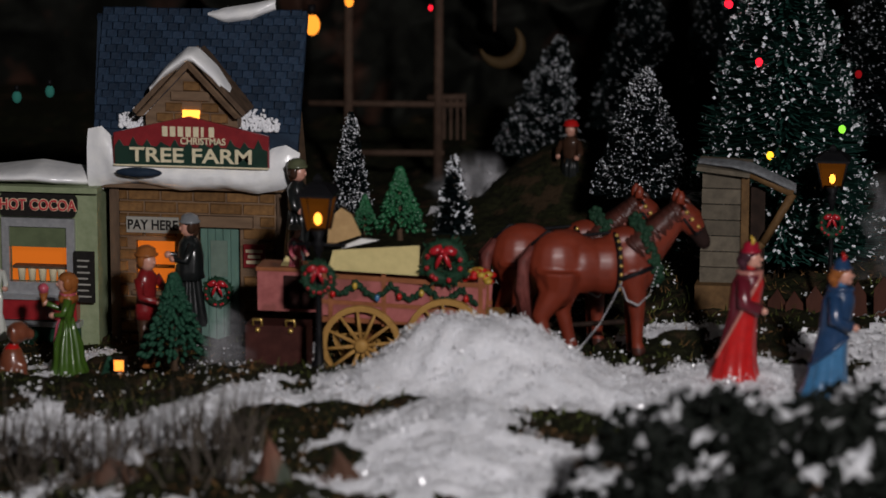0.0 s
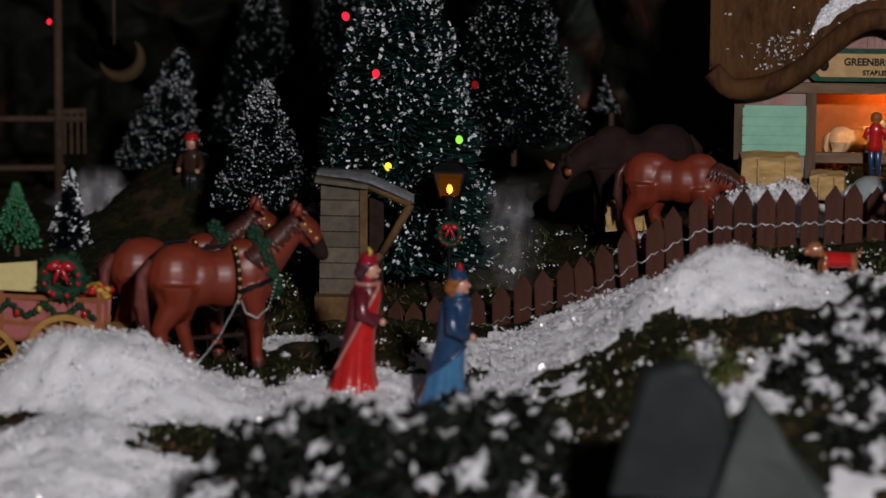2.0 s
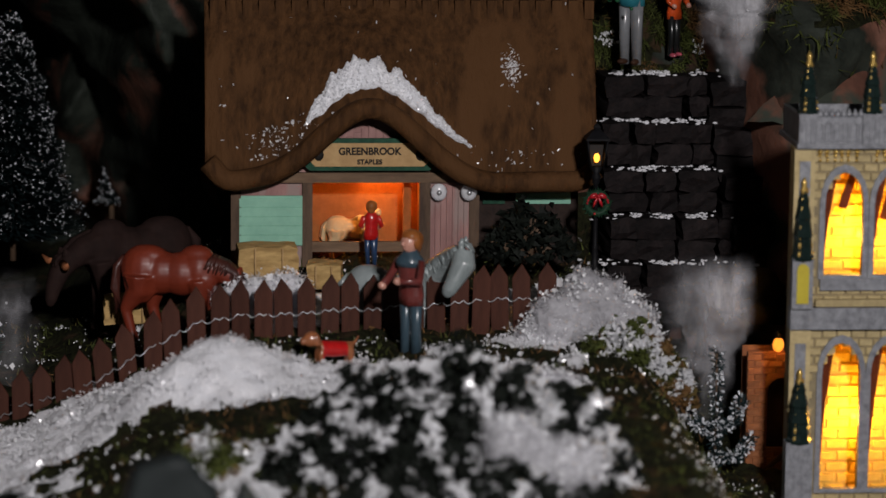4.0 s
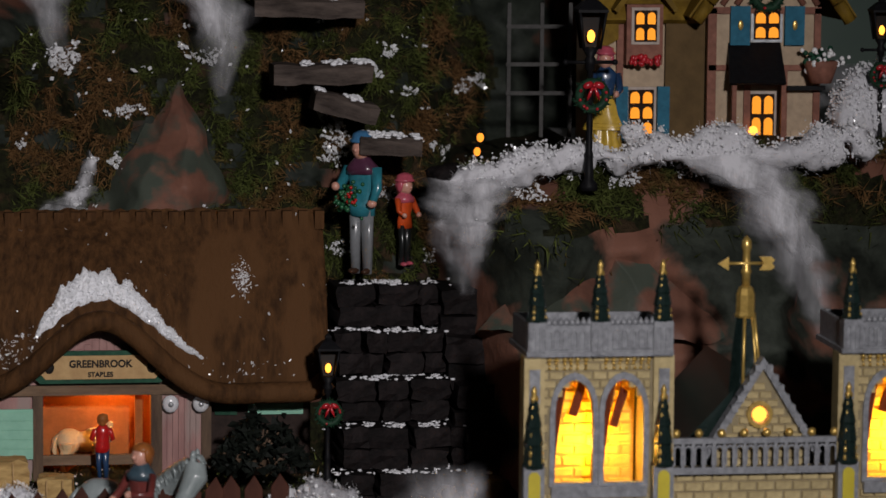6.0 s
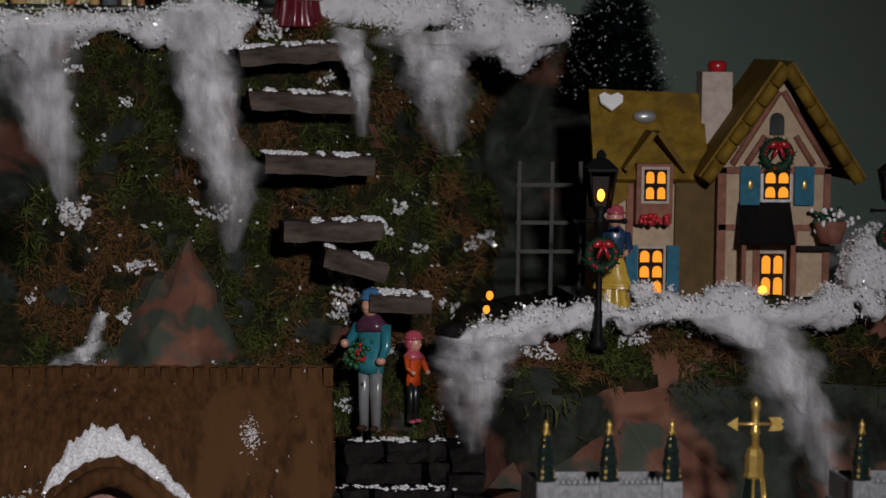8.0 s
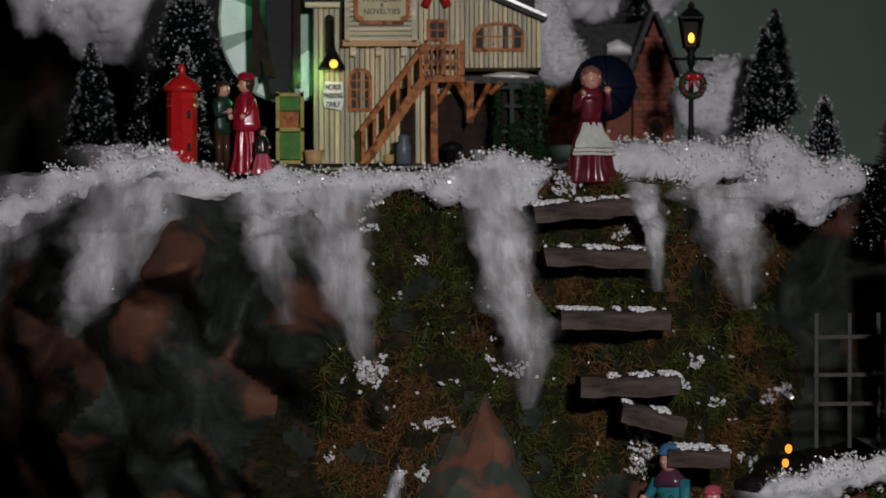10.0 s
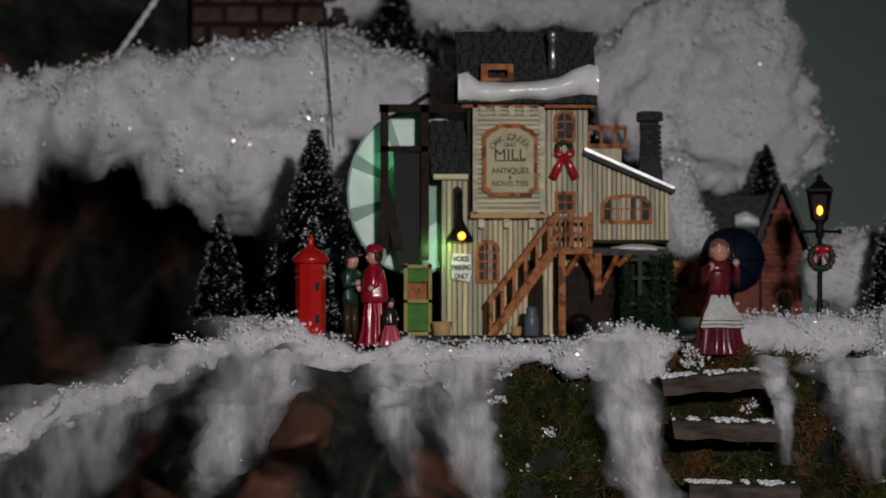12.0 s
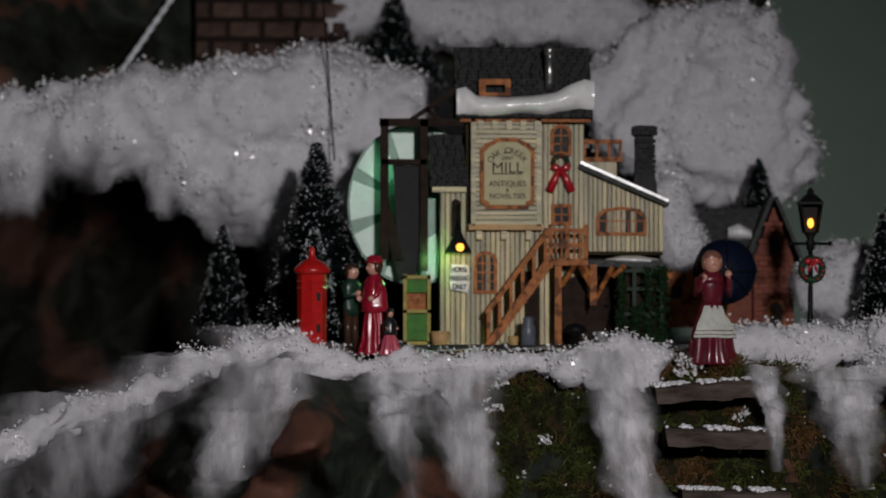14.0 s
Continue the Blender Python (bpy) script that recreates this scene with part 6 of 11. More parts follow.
def cottage():
    u = 0.0003367
    h = thing("lit_cottage", (0.5015, 2.1300, 0.2298), "half-timbered cottage with mustard thatch and glowing windows", "house")
    bm = bmesh.new()
    box(bm, -170, -20, 30, 150, 0, 262, u)
    left = part("wall", bm, STUCCO, h)
    bm = bmesh.new()
    prism(bm, [(-10, 0), (192, 0), (192, 262), (102, 428), (-10, 262)], 0, 150, u)
    right = part("wall", bm, STUCCO, h)
    # timber framing
    for x0, x1, z0, z1 in ((-12, 4, 0, 262), (184, 196, 0, 262), (-12, 196, 252, 264), (-10, 194, 150, 160), (56, 68, 0, 150), (124, 136, 0, 150)):
        block("timber", right, x0, x1, -6, 2, z0, z1, u, ROSE_TIMBER, bevel=1.5 * u)
    for a, b in (((14, 268), (98, 400)), ((190, 268), (106, 400)), ((40, 268), (74, 320)), ((164, 268), (130, 320))):
        bm = bmesh.new()
        tube(bm, [(a[0] * u, -2 * u, a[1] * u), (b[0] * u, -2 * u, b[1] * u)], 6 * u, 6)
        part("brace", bm, ROSE_TIMBER, right)
    for x0, x1, z0, z1 in ((-172, -160, 0, 262), (-34, -20, 0, 262)):
        block("timber", left, x0, x1, 24, 32, z0, z1, u, ROSE_TIMBER, bevel=1.5 * u)
    # brown stone wall between the wings
    block("dark_wall", left, -84, -12, 18, 40, 0, 262, u, mat("dark_ochre_plaster", (0.12, 0.075, 0.03), None, 0.6, 120, 0.4))
    # roofs
    def thatch(poly, thick, name="thatched_roof"):
        bm = bmesh.new()
        c = [Vector(k) * u for k in poly]
        n = (c[1] - c[0]).cross(c[3] - c[0]).normalized()
        f = lambda s, v: c[0].lerp(c[1], s).lerp(c[3].lerp(c[2], s), v)
        grid_sheet(bm, 30, 20, lambda s, v: f(s, v) + n * u * (2.2 * fbm(s * 9, v * 7, poly[0][0], 3) + 3 * math.sin(v * 22) * 0.3))
        grid_sheet(bm, 4, 4, lambda s, v: f(1 - s, v) - n * u * thick)
        for (a, b) in ((0, 1), (1, 2), (2, 3), (3, 0)):
            add_faces(bm, [c[a], c[b], c[b] - n * u * thick, c[a] - n * u * thick], [(0, 1, 2, 3)])
        return part(name, bm, MUSTARD, h, "mustard yellow thatch")
    r = thatch([(-236, 4, 240), (-24, 4, 240), (-24, 92, 392), (-232, 92, 398)], 14)
    bm = bmesh.new()
    prism(bm, [(-222, 205), (-196, 190), (-170, 205), (-170, 262), (-222, 262)], 20, 30, u)
    part("wing_wall", bm, MUSTARD, h)
    block("outer_wall", h, -222, -170, 34, 150, 0, 246, u, STUCCO)
    thatch([(102, -40, 446), (102, 160, 446), (-42, 160, 240), (-42, -40, 240)][::-1], 16)
    thatch([(102, -40, 446), (102, 160, 446), (240, 160, 240), (240, -40, 240)], 16)
    for s, x1 in ((-1, -44), (1, 242)):
        for k in range(6):
            f0, f1 = k / 6, (k + 0.92) / 6
            bm = bmesh.new()
            tube(bm, [((102 + (x1 - 102) * f0) * u, -42 * u, (444 - 206 * f0) * u), ((102 + (x1 - 102) * f1) * u, -42 * u, (444 - 206 * f1) * u)], 12 * u, 8)
            part("thatch_roll", bm, MUSTARD, h)
    bm = bmesh.new()
    prism(bm, [(0, -16), (20, 0), (22, 14), (12, 20), (0, 14), (-12, 20), (-22, 14), (-20, 0)], -3, 3, u)
    ht = part("snow_patch", bm, GLAZE_SNOW, r, "white heart-shaped snow patch", bevel=2 * u)
    ht.matrix_basis = pose(-196 * u, 62 * u, 374 * u, -28, 0, 0)
    bm = bmesh.new()
    ball(bm, (-135 * u, 58 * u, 350 * u), (22 * u, 12 * u, 12 * u))
    part("eyebrow_window", bm, SILVER, r)
    # dormer over the left wing
    block("dormer", h, -160, -94, -4, 50, 160, 268, u, ROSE_TIMBER)
    for s in (-1, 1):
        bm = bmesh.new()
        slab(bm, [(-127 * u, -16 * u, 322 * u), (-127 * u, 50 * u, 322 * u), ((-127 + s * 52) * u, 50 * u, 254 * u), ((-127 + s * 52) * u, -16 * u, 254 * u)][::s], 9 * u)
        part("dormer_roof", bm, MUSTARD, h)
    lit_panes(h, -147, -106, 202, 258, -6, u, 2, 2, WHITE_STONE)
    bm = bmesh.new()
    rng = random.Random(2)
    for _ in range(40):
        ball(bm, ((-128 + rng.uniform(-26, 26)) * u, -14 * u, (168 + rng.uniform(-6, 8)) * u), rng.uniform(3, 6) * u, 6, 4)
    part("window_flowers", bm, BOW_RED, h, "red flowers in a window box")
    lit_panes(h, -150, -104, 4, 114, 22, u, 2, 4, WHITE_STONE)
    for x in (-174, -98):
        block("shutter", h, x, x + 22, 14, 24, 0, 120, u, SHUTTER_BLUE, "dark blue shutter", bevel=1.5 * u)
    # chimney
    bm = bmesh.new()
    box(bm, -30, 26, 60, 110, 300, 432, u)
    ch = part("chimney", bm, WHITE_STONE, h, "whitewashed chimney with red pot", bevel=5 * u)
    bm = bmesh.new()
    lathe(bm, [(16 * u, 0), (18 * u, 14 * u), (13 * u, 20 * u)], (2 * u, 82 * u, 432 * u), 10)
    part("chimney_pot", bm, BOW_RED, ch)
    # upper window, shutters, wreath
    lit_panes(h, 72, 120, 206, 258, -4, u, 2, 2, SILVER)
    for x in (28, 128):
        s = block("shutter", h, x, x + 36, -12, -4, 196, 266, u, SHUTTER_BLUE, "blue shutter with a small gold star", bevel=1.5 * u)
        bm = bmesh.new()
        ball(bm, ((x + 18) * u, -13 * u, 232 * u), (5 * u, 2 * u, 9 * u))
        part("star", bm, GOLD, s)
    wreath(h, (94 * u, -14 * u, 286 * u), 24 * u, 11 * u, WREATH_GREEN, BOW_RED, seed=3)
    stroke_board("attic_window", h, arch(82, 108, 322, 362, 6), -6, 0, u, GREY_PANE)
    # awning and lower window
    bm = bmesh.new()
    slab(bm, [(14 * u, -70 * u, 132 * u), (118 * u, -70 * u, 132 * u), (122 * u, -4 * u, 200 * u), (26 * u, -4 * u, 200 * u)], 5 * u)
    aw = part("awning", bm, BLACK, h, "charcoal shingled awning", bevel=1 * u)
    for x in (22, 112):
        block("awning_post", aw, x, x + 8, -60, -52, 0, 136, u, ROSE_TIMBER, bevel=1 * u)
    lit_panes(h, 68, 112, 30, 108, -4, u, 2, 2, WHITE_STONE)
    bm = bmesh.new()
    ball(bm, (72 * u, -14 * u, 42 * u), 9 * u)
    part("door_lamp", bm, HOT, h)
    # basket of greenery on a bracket
    bm = bmesh.new()
    lathe(bm, [(20 * u, 0), (32 * u, 36 * u), (30 * u, 40 * u)], (188 * u, -40 * u, 130 * u), 12)
    bk = part("flower_basket", bm, ROSE_TIMBER, h, "brown hanging basket with greenery")
    bm = bmesh.new()
    for _ in range(60):
        ball(bm, ((188 + rng.gauss(0, 16)) * u, (-40 + rng.gauss(0, 12)) * u, (172 + rng.gauss(4, 9)) * u), rng.uniform(3, 7) * u, 6, 4, rng.choice((0, 0, 1)))
    part("greenery", bm, [FOREST, GLAZE_SNOW], bk)
    block("bracket", h, 130, 200, -30, -22, 116, 124, u, BLACK, bevel=1 * u)
    block("front_step", h, 40, 150, -40, 0, 0, 16, u, CHURCH_GREY, bevel=3 * u)


def brick_house():
    u = 0.0003790
    h = thing("brick_house", (0.2836, 2.3800, 0.4204), "red brick house with dark slate roof and snow", "house")
    bm = bmesh.new()
    box(bm, -110, 36, 24, 120, 0, 120, u)
    prism(bm, [(34, 0), (106, 0), (106, 120), (70, 216), (34, 120)], 0, 120, u)
    w = part("wall", bm, RED_BRICK, h)
    courses(w, "brick", RED_BRICK, (34 * u, 0, 0), (1, 0, 0), (0, 0, 1), 72 * u, 200 * u, 18 * u, 10 * u, 4 * u, 1.6 * u, lambda a, b: abs(a / u - 36) < 36 - max(0, b / u - 120) * 0.4 and not (abs(a / u - 40) < 16 and b / u < 52) and not (abs(a / u - 36) < 10 and 130 < b / u < 164), 5, wild=0.5 * u)
    sash(h, arch(62, 86, 4, 46, 6), -2, u, ORANGE_WOOD, GREY_PANE, 2, 2, 2, 4)
    stroke_board("attic_vent", h, arch(62, 78, 132, 160, 6), -3, 2, u, GREY_PANE)
    bm = bmesh.new()
    slab(bm, [(-92 * u, 8 * u, 124 * u), (60 * u, 8 * u, 124 * u), (74 * u, 70 * u, 218 * u), (-58 * u, 70 * u, 206 * u)], 6 * u)
    for s, x1 in ((-1, 22), (1, 118)):
        slab(bm, [(70 * u, -12 * u, 232 * u), (70 * u, 124 * u, 232 * u), (x1 * u, 124 * u, 116 * u), (x1 * u, -12 * u, 116 * u)][::s], 7 * u)
    r = part("roof", bm, SLATE, h)
    up = Vector((0.0, 62, 90))
    fine_shingles(r, (-80 * u, 8 * u, 124 * u), (1, 0, 0), up, 132 * u, up.length * u, 22 * u, 12 * u, 3 * u, SLATE, 6)
    # small timber porch beside the gable
    block("porch", h, -120, -10, -6, 24, 0, 110, u, ORANGE_WOOD)
    bm = bmesh.new()
    prism(bm, [(-126, 110), (-14, 110), (-30, 130), (-66, 142), (-100, 130)], -14, 28, u)
    part("porch_gable", bm, TAN, h, bevel=2 * u)
    for x in (-112, -60):
        block("window_pane", h, x, x + 18, -9, -5, 52, 74, u, GREY_PANE)
    snow_patch("roof_snow", r, [(-10, 178), (10, 186), (32, 174)], [(-10, 160), (10, 156), (32, 158)], -4, 20, u, GLAZE_SNOW, "white snow patch", 16, 3, 3)


mill()
cottage()
brick_house()


# ---- wadding, steps, trees, shrubs ----
TREE_GREEN = mat("bristle_green", (0.035, 0.13, 0.1), (0.018, 0.065, 0.052), 0.55, 60, 0.0)
TREE_DARK = mat("bristle_dark", (0.018, 0.035, 0.036), (0.008, 0.016, 0.018), 0.55, 60, 0.0)
FROST = mat("frost", (0.82, 0.84, 0.87), (0.55, 0.58, 0.62), 0.5, 300, 0.0)
LEAF_GREEN = mat("plastic_leaf_green", (0.02, 0.13, 0.05), (0.012, 0.07, 0.03), 0.35, 120, 0.2)
LOG = mat("grey_brown_log", (0.10, 0.078, 0.066), (0.03, 0.023, 0.02), 0.8, 160, 0.9, stretch=(0.25, 1, 1), dist=0.0015)
STONE = mat("purple_grey_stone", (0.016, 0.012, 0.012), (0.0045, 0.004, 0.0042), 0.75, 140, 0.8, vary=0.3, dist=0.002)
SHRUB_BLACK = mat("black_green_shrub", (0.011, 0.014, 0.011), (0.004, 0.005, 0.004), 0.6, 160, 0.3)
BROWN_ROCK = mat("brown_rock", (0.075, 0.036, 0.024), (0.026, 0.015, 0.011), 0.7, 60, 0.5, spot=(0.02, 0.025, 0.018), spot_scale=22, dist=0.003)


def set_thin(ob, values):
    a = ob.data.attributes.new("thin", "FLOAT", "POINT")
    a.data.foreach_set("value", np.asarray(values, dtype=np.float32))


def tongue(line, widths, thin_end, seed, label="strip of pulled white wadding hanging over the rock", name="snow_wadding", layers=2, fade_start=0.0, bulge=0.5, dense=1.0):
    """Wadding pulled along a line; thick at its head, thinning out along its sides and towards its end."""
    line = [Vector(p) for p in line]
    nu, nv = 22, 40
    pts, faces, thin = [], [], []
    for la in range(layers):
        base = len(pts)
        for j in range(nv + 1):
            v = j / nv
            f = v * (len(line) - 1)
            i = min(int(f), len(line) - 2)
            p = line[i].lerp(line[i + 1], f - i)
            w = float(np.interp(v, np.linspace(0, 1, len(widths)), widths))
            for k in range(nu + 1):
                s = k / nu * 2 - 1
                edge = 1 + 0.55 * fbm(v * 6 + seed, s * 1.5, seed + la, 3) + 0.12 * la
                x = p.x + s * w * edge
                b = math.sqrt(max(0, 1 - s * s)) * w * bulge * (1 - 0.6 * v)
                y = p.y - b + 0.004 * fbm(x * 60, v * 8, seed + la * 3, 3) + 0.004 * la
                z = p.z + 0.003 * fbm(x * 50, v * 9, seed + 7 + la, 2)
                pts.append((x, y, z))
                side = smooth(1.0, 0.15, abs(s))
                head = 1.0 if fade_start == 0 else smooth(0, fade_start, v)
                tuft = 0.35 + 0.9 * smooth(-0.35, 0.45, fbm(x * 70, la * 3.0, z * 28, 3))
                thin.append(dense * tuft * side * head * (1 + (thin_end * 0.4 - 1) * smooth(0.2, 1.05, v + 0.15 * fbm(s * 2, v * 3, seed, 2))))
        for j in range(nv):
            for k in range(nu):
                a = base + j * (nu + 1) + k
                faces.append((a, a + 1, a + nu + 2, a + nu + 1))
    ob = from_arrays(name, pts, faces, COTTON_THIN, None, True)
    set_thin(ob, thin)
    return tagged(ob, label, "wadding", "wadding strips", kind="stuff")


def bank(name, lumps, voxel, label, rough_amp=0.004, fade_below=None, dense=1.0):
    """A cloud of wadding melted from lumps (x, y, z, radius, squash)."""
    bm = bmesh.new()
    for x, y, z, r, q in lumps:
        ball(bm, (x, y, z), (r, r * 0.8, r * q), 14, 10)
    bm = fused(bm, voxel, 14)
    for v in bm.verts:
        n = v.normal
        v.co += n * (rough_amp * 1.3 * fbm(v.co.x * 45, v.co.y * 45, v.co.z * 45, 5) + rough_amp * 0.6 * fbm(v.co.x * 190, v.co.y * 190, v.co.z * 190, 3))
    for f in bm.faces:
        f.smooth = True
    thin = [dense if fade_below is None else dense * smooth(fade_below[0], fade_below[1], v.co.z + 0.04 * smooth(-0.13, -0.07, v.co.x) + 0.035 * fbm(v.co.x * 22, 3.0, v.co.z * 9, 4) + 0.02 * fbm(v.co.x * 70, 8.0, v.co.z * 30, 3)) for v in bm.verts]
    ob = part(name, bm, COTTON, None, label)
    set_thin(ob, thin)
    tagged(ob, label, "wadding", kind="stuff")
    return ob


def along(points, n, r, q, seed, spread=0.3):
    """Lumps strewn along a line of points."""
    rng = random.Random(seed)
    out = []
    pts = [Vector(p) for p in points]
    for k in range(n):
        f = k / max(1, n - 1) * (len(pts) - 1)
        i = min(int(f), len(pts) - 2)
        p = pts[i].lerp(pts[i + 1], f - i)
        rr = r * rng.uniform(0.75, 1.25)
        out.append((p.x + rng.gauss(0, spread) * r, p.y + rng.gauss(0, spread) * r * 0.5, p.z + rng.gauss(0, spread) * r * 0.6, rr, q))
    return out


# wadding along the rim of the upper cliff, with strips hanging down
bank("snow_bank", along([(-0.2346, 2.1200, 0.3328), (-0.1846, 2.1500, 0.3521), (-0.1183, 2.1600, 0.3779), (-0.0516, 2.1850, 0.4051), (-0.0244, 2.1900, 0.4078)], 60, 0.0085, 0.85, 3, 0.6) + along([(-0.0279, 2.2000, 0.4111), (0.0030, 2.2000, 0.3990), (0.0719, 2.2000, 0.3955), (0.1409, 2.2000, 0.4007), (0.1824, 2.2000, 0.4006), (0.2066, 2.2000, 0.3937)], 46, 0.0105, 0.85, 4, 0.6) + along([(0.2714, 2.2200, 0.4037), (0.2960, 2.2200, 0.4107), (0.3549, 2.2200, 0.4054), (0.3568, 2.2000, 0.4025), (0.3955, 2.2000, 0.3919)], 34, 0.015, 0.8, 5, 0.5), 0.0035, "sparkling white wadding along the cliff edge")
tongue([(-0.0756, 2.1700, 0.4057), (-0.1084, 2.1500, 0.3825), (-0.1345, 2.1400, 0.3494), (-0.1478, 2.1400, 0.3094), (-0.1544, 2.1400, 0.2761)], [0.036, 0.040, 0.036, 0.030, 0.018], 0.3, 1, layers=2, dense=0.5)
tongue([(-0.1459, 2.1600, 0.3823), (-0.1786, 2.1500, 0.3558), (-0.2053, 2.1500, 0.3089), (-0.2152, 2.1500, 0.2588)], [0.05, 0.06, 0.05, 0.03], 0.4, 2, layers=2, dense=0.2)
tongue([(-0.0113, 2.1850, 0.4020), (-0.0415, 2.1600, 0.3687), (-0.0547, 2.1500, 0.3321), (-0.0681, 2.1500, 0.3086)], [0.024, 0.03, 0.022, 0.006], 0.1, 3)
tongue([(0.0468, 2.1850, 0.3951), (0.0497, 2.1600, 0.3618), (0.0612, 2.1500, 0.3150)], [0.020, 0.017, 0.008], 0.12, 4, dense=0.8)
tongue([(0.0945, 2.1800, 0.3986), (0.0901, 2.1550, 0.3619), (0.1000, 2.1500, 0.3217), (0.1101, 2.1500, 0.2813)], [0.022, 0.022, 0.016, 0.004], 0.15, 5)
tongue([(0.1838, 2.1750, 0.4102), (0.1893, 2.1400, 0.3651), (0.1950, 2.1300, 0.3251), (0.2068, 2.1300, 0.2981), (0.2033, 2.1300, 0.2645)], [0.017, 0.019, 0.02, 0.016, 0.004], 0.3, 6, layers=2, dense=1.2)
tongue([(0.2754, 2.1650, 0.3980), (0.2795, 2.1300, 0.3683), (0.2812, 2.1300, 0.3346)], [0.012, 0.008, 0.004], 0.2, 7)
tongue([(0.3243, 2.1700, 0.3978), (0.3268, 2.1400, 0.3644), (0.3322, 2.1300, 0.3241)], [0.03, 0.022, 0.008], 0.1, 8)
tongue([(-0.0437, 2.1900, 0.4227), (-0.0470, 2.1700, 0.3789), (-0.0505, 2.1600, 0.3220)], [0.024, 0.02, 0.01], 0.15, 9, dense=0.4)
# over the cottage ledge
bank("snow_bank", along([(0.3365, 2.0600, 0.2199), (0.3730, 2.0600, 0.2297), (0.4352, 2.0700, 0.2354), (0.4839, 2.0600, 0.2362), (0.5418, 2.0600, 0.2362), (0.5690, 2.0600, 0.2429)], 44, 0.0100, 0.75, 6, 0.6) + along([(0.5795, 2.1000, 0.2495), (0.5994, 2.1100, 0.2659), (0.6408, 2.1200, 0.2790)], 14, 0.02, 0.9, 7), 0.003, "sparkling white wadding on the cottage ledge")
tongue([(0.4917, 2.0500, 0.2371), (0.5179, 2.0300, 0.2093), (0.5356, 2.0300, 0.1695), (0.5501, 2.0300, 0.1296)], [0.028, 0.024, 0.018, 0.006], 0.35, 11, layers=2, dense=1.2)
tongue([(0.3431, 2.0600, 0.2232), (0.3354, 2.0300, 0.1968), (0.3360, 2.0300, 0.1576)], [0.030, 0.020, 0.006], 0.2, 12, layers=2)
tongue([(0.3205, 1.9850, 0.0699), (0.3195, 1.9750, 0.0393), (0.3129, 1.9700, 0.0112), (0.3088, 1.9700, -0.0245)], [0.026, 0.03, 0.02, 0.012], 0.5, 15, "soft grey translucent wadding between path and church", layers=2, fade_start=0.2, dense=0.62)
tongue([(-0.4285, 1.8500, 0.0014), (-0.4281, 1.8400, -0.0212), (-0.4293, 1.8300, -0.0469)], [0.012, 0.018, 0.02], 0.6, 16, "smoky thin wadding in front of the farm", layers=1, fade_start=0.3, dense=0.28)
tongue([(-0.3585, 2.3100, 0.0070), (-0.3588, 2.3000, -0.0131), (-0.3554, 2.2900, -0.0338), (-0.3539, 2.2800, -0.0544)], [0.012, 0.028, 0.034, 0.036], 0.8, 17, "dim thin wadding heaped behind the horses", layers=2, fade_start=0.3, dense=0.55)
tongue([(-0.0761, 2.0300, 0.0559), (-0.0787, 2.0200, 0.0248), (-0.0828, 2.0100, -0.0094)], [0.012, 0.02, 0.024], 0.7, 18, "smoky thin wadding behind the fence", layers=1, fade_start=0.3, dense=0.33)
tongue([(0.1312, 2.1650, 0.2318), (0.1229, 2.1400, 0.2105), (0.1089, 2.1300, 0.1982)], [0.004, 0.007, 0.018], 1.6, 19, layers=1)
# banks behind the mill
bank("snow_cloud", along([(-0.2800, 2.47, 0.535), (-0.2179, 2.46, 0.540), (-0.1593, 2.46, 0.540), (-0.1400, 2.45, 0.555), (-0.0883, 2.44, 0.570), (-0.0347, 2.43, 0.574), (0.0252, 2.45, 0.576), (0.0600, 2.47, 0.562), (0.0840, 2.50, 0.537)], 34, 0.030, 0.95, 8, 0.4) + along([(-0.2600, 2.47, 0.522), (-0.1975, 2.465, 0.524), (-0.1216, 2.455, 0.527), (-0.0424, 2.445, 0.536), (0.0332, 2.46, 0.531)], 22, 0.030, 1.0, 9, 0.5) + along([(-0.0600, 2.46, 0.514), (-0.0300, 2.455, 0.510), (0.0000, 2.46, 0.508), (0.0373, 2.47, 0.502)], 14, 0.027, 1.1, 19, 0.4), 0.005, "thick bank of sparkling white wadding behind the mill", 0.005, (0.492, 0.565))
bank("snow_cloud", along([(0.2373, 2.49, 0.5837), (0.2775, 2.48, 0.6059), (0.2997, 2.48, 0.5819), (0.3037, 2.48, 0.5479), (0.2694, 2.48, 0.5477), (0.2293, 2.49, 0.5716), (0.2650, 2.48, 0.5716)], 34, 0.034, 1.0, 10, 0.3), 0.005, "round bank of white wadding beside the wall", 0.007)
# soft heap at the end of the picket fence
bank("snow_bank", along([(0.212, 1.925, 0.026), (0.222, 1.93, 0.040), (0.237, 1.935, 0.055), (0.250, 1.935, 0.048), (0.258, 1.935, 0.030)], 20, 0.0125, 1.0, 23, 0.5) + along([(0.218, 1.93, 0.024), (0.250, 1.935, 0.026)], 8, 0.012, 1.0, 24, 0.4), 0.003, "fluffy white wadding heaped at the end of the fence", 0.006, None, 0.55)
bank("snow_bank", along([(0.0494, 1.985, 0.0412), (0.0668, 1.985, 0.0456), (0.0842, 1.985, 0.0415)], 16, 0.0085, 1.0, 27, 0.4) + along([(0.0494, 1.983, 0.0312), (0.0842, 1.983, 0.0315)], 10, 0.009, 0.9, 28, 0.3), 0.003, "heaped white wadding behind the pickets", 0.004)
bank("snow_bank", along([(0.176, 1.79, 0.030), (0.195, 1.80, 0.034), (0.214, 1.80, 0.033), (0.232, 1.80, 0.026)], 18, 0.0085, 0.7, 25, 0.5), 0.003, "low drift of wadding before the fence", 0.004)
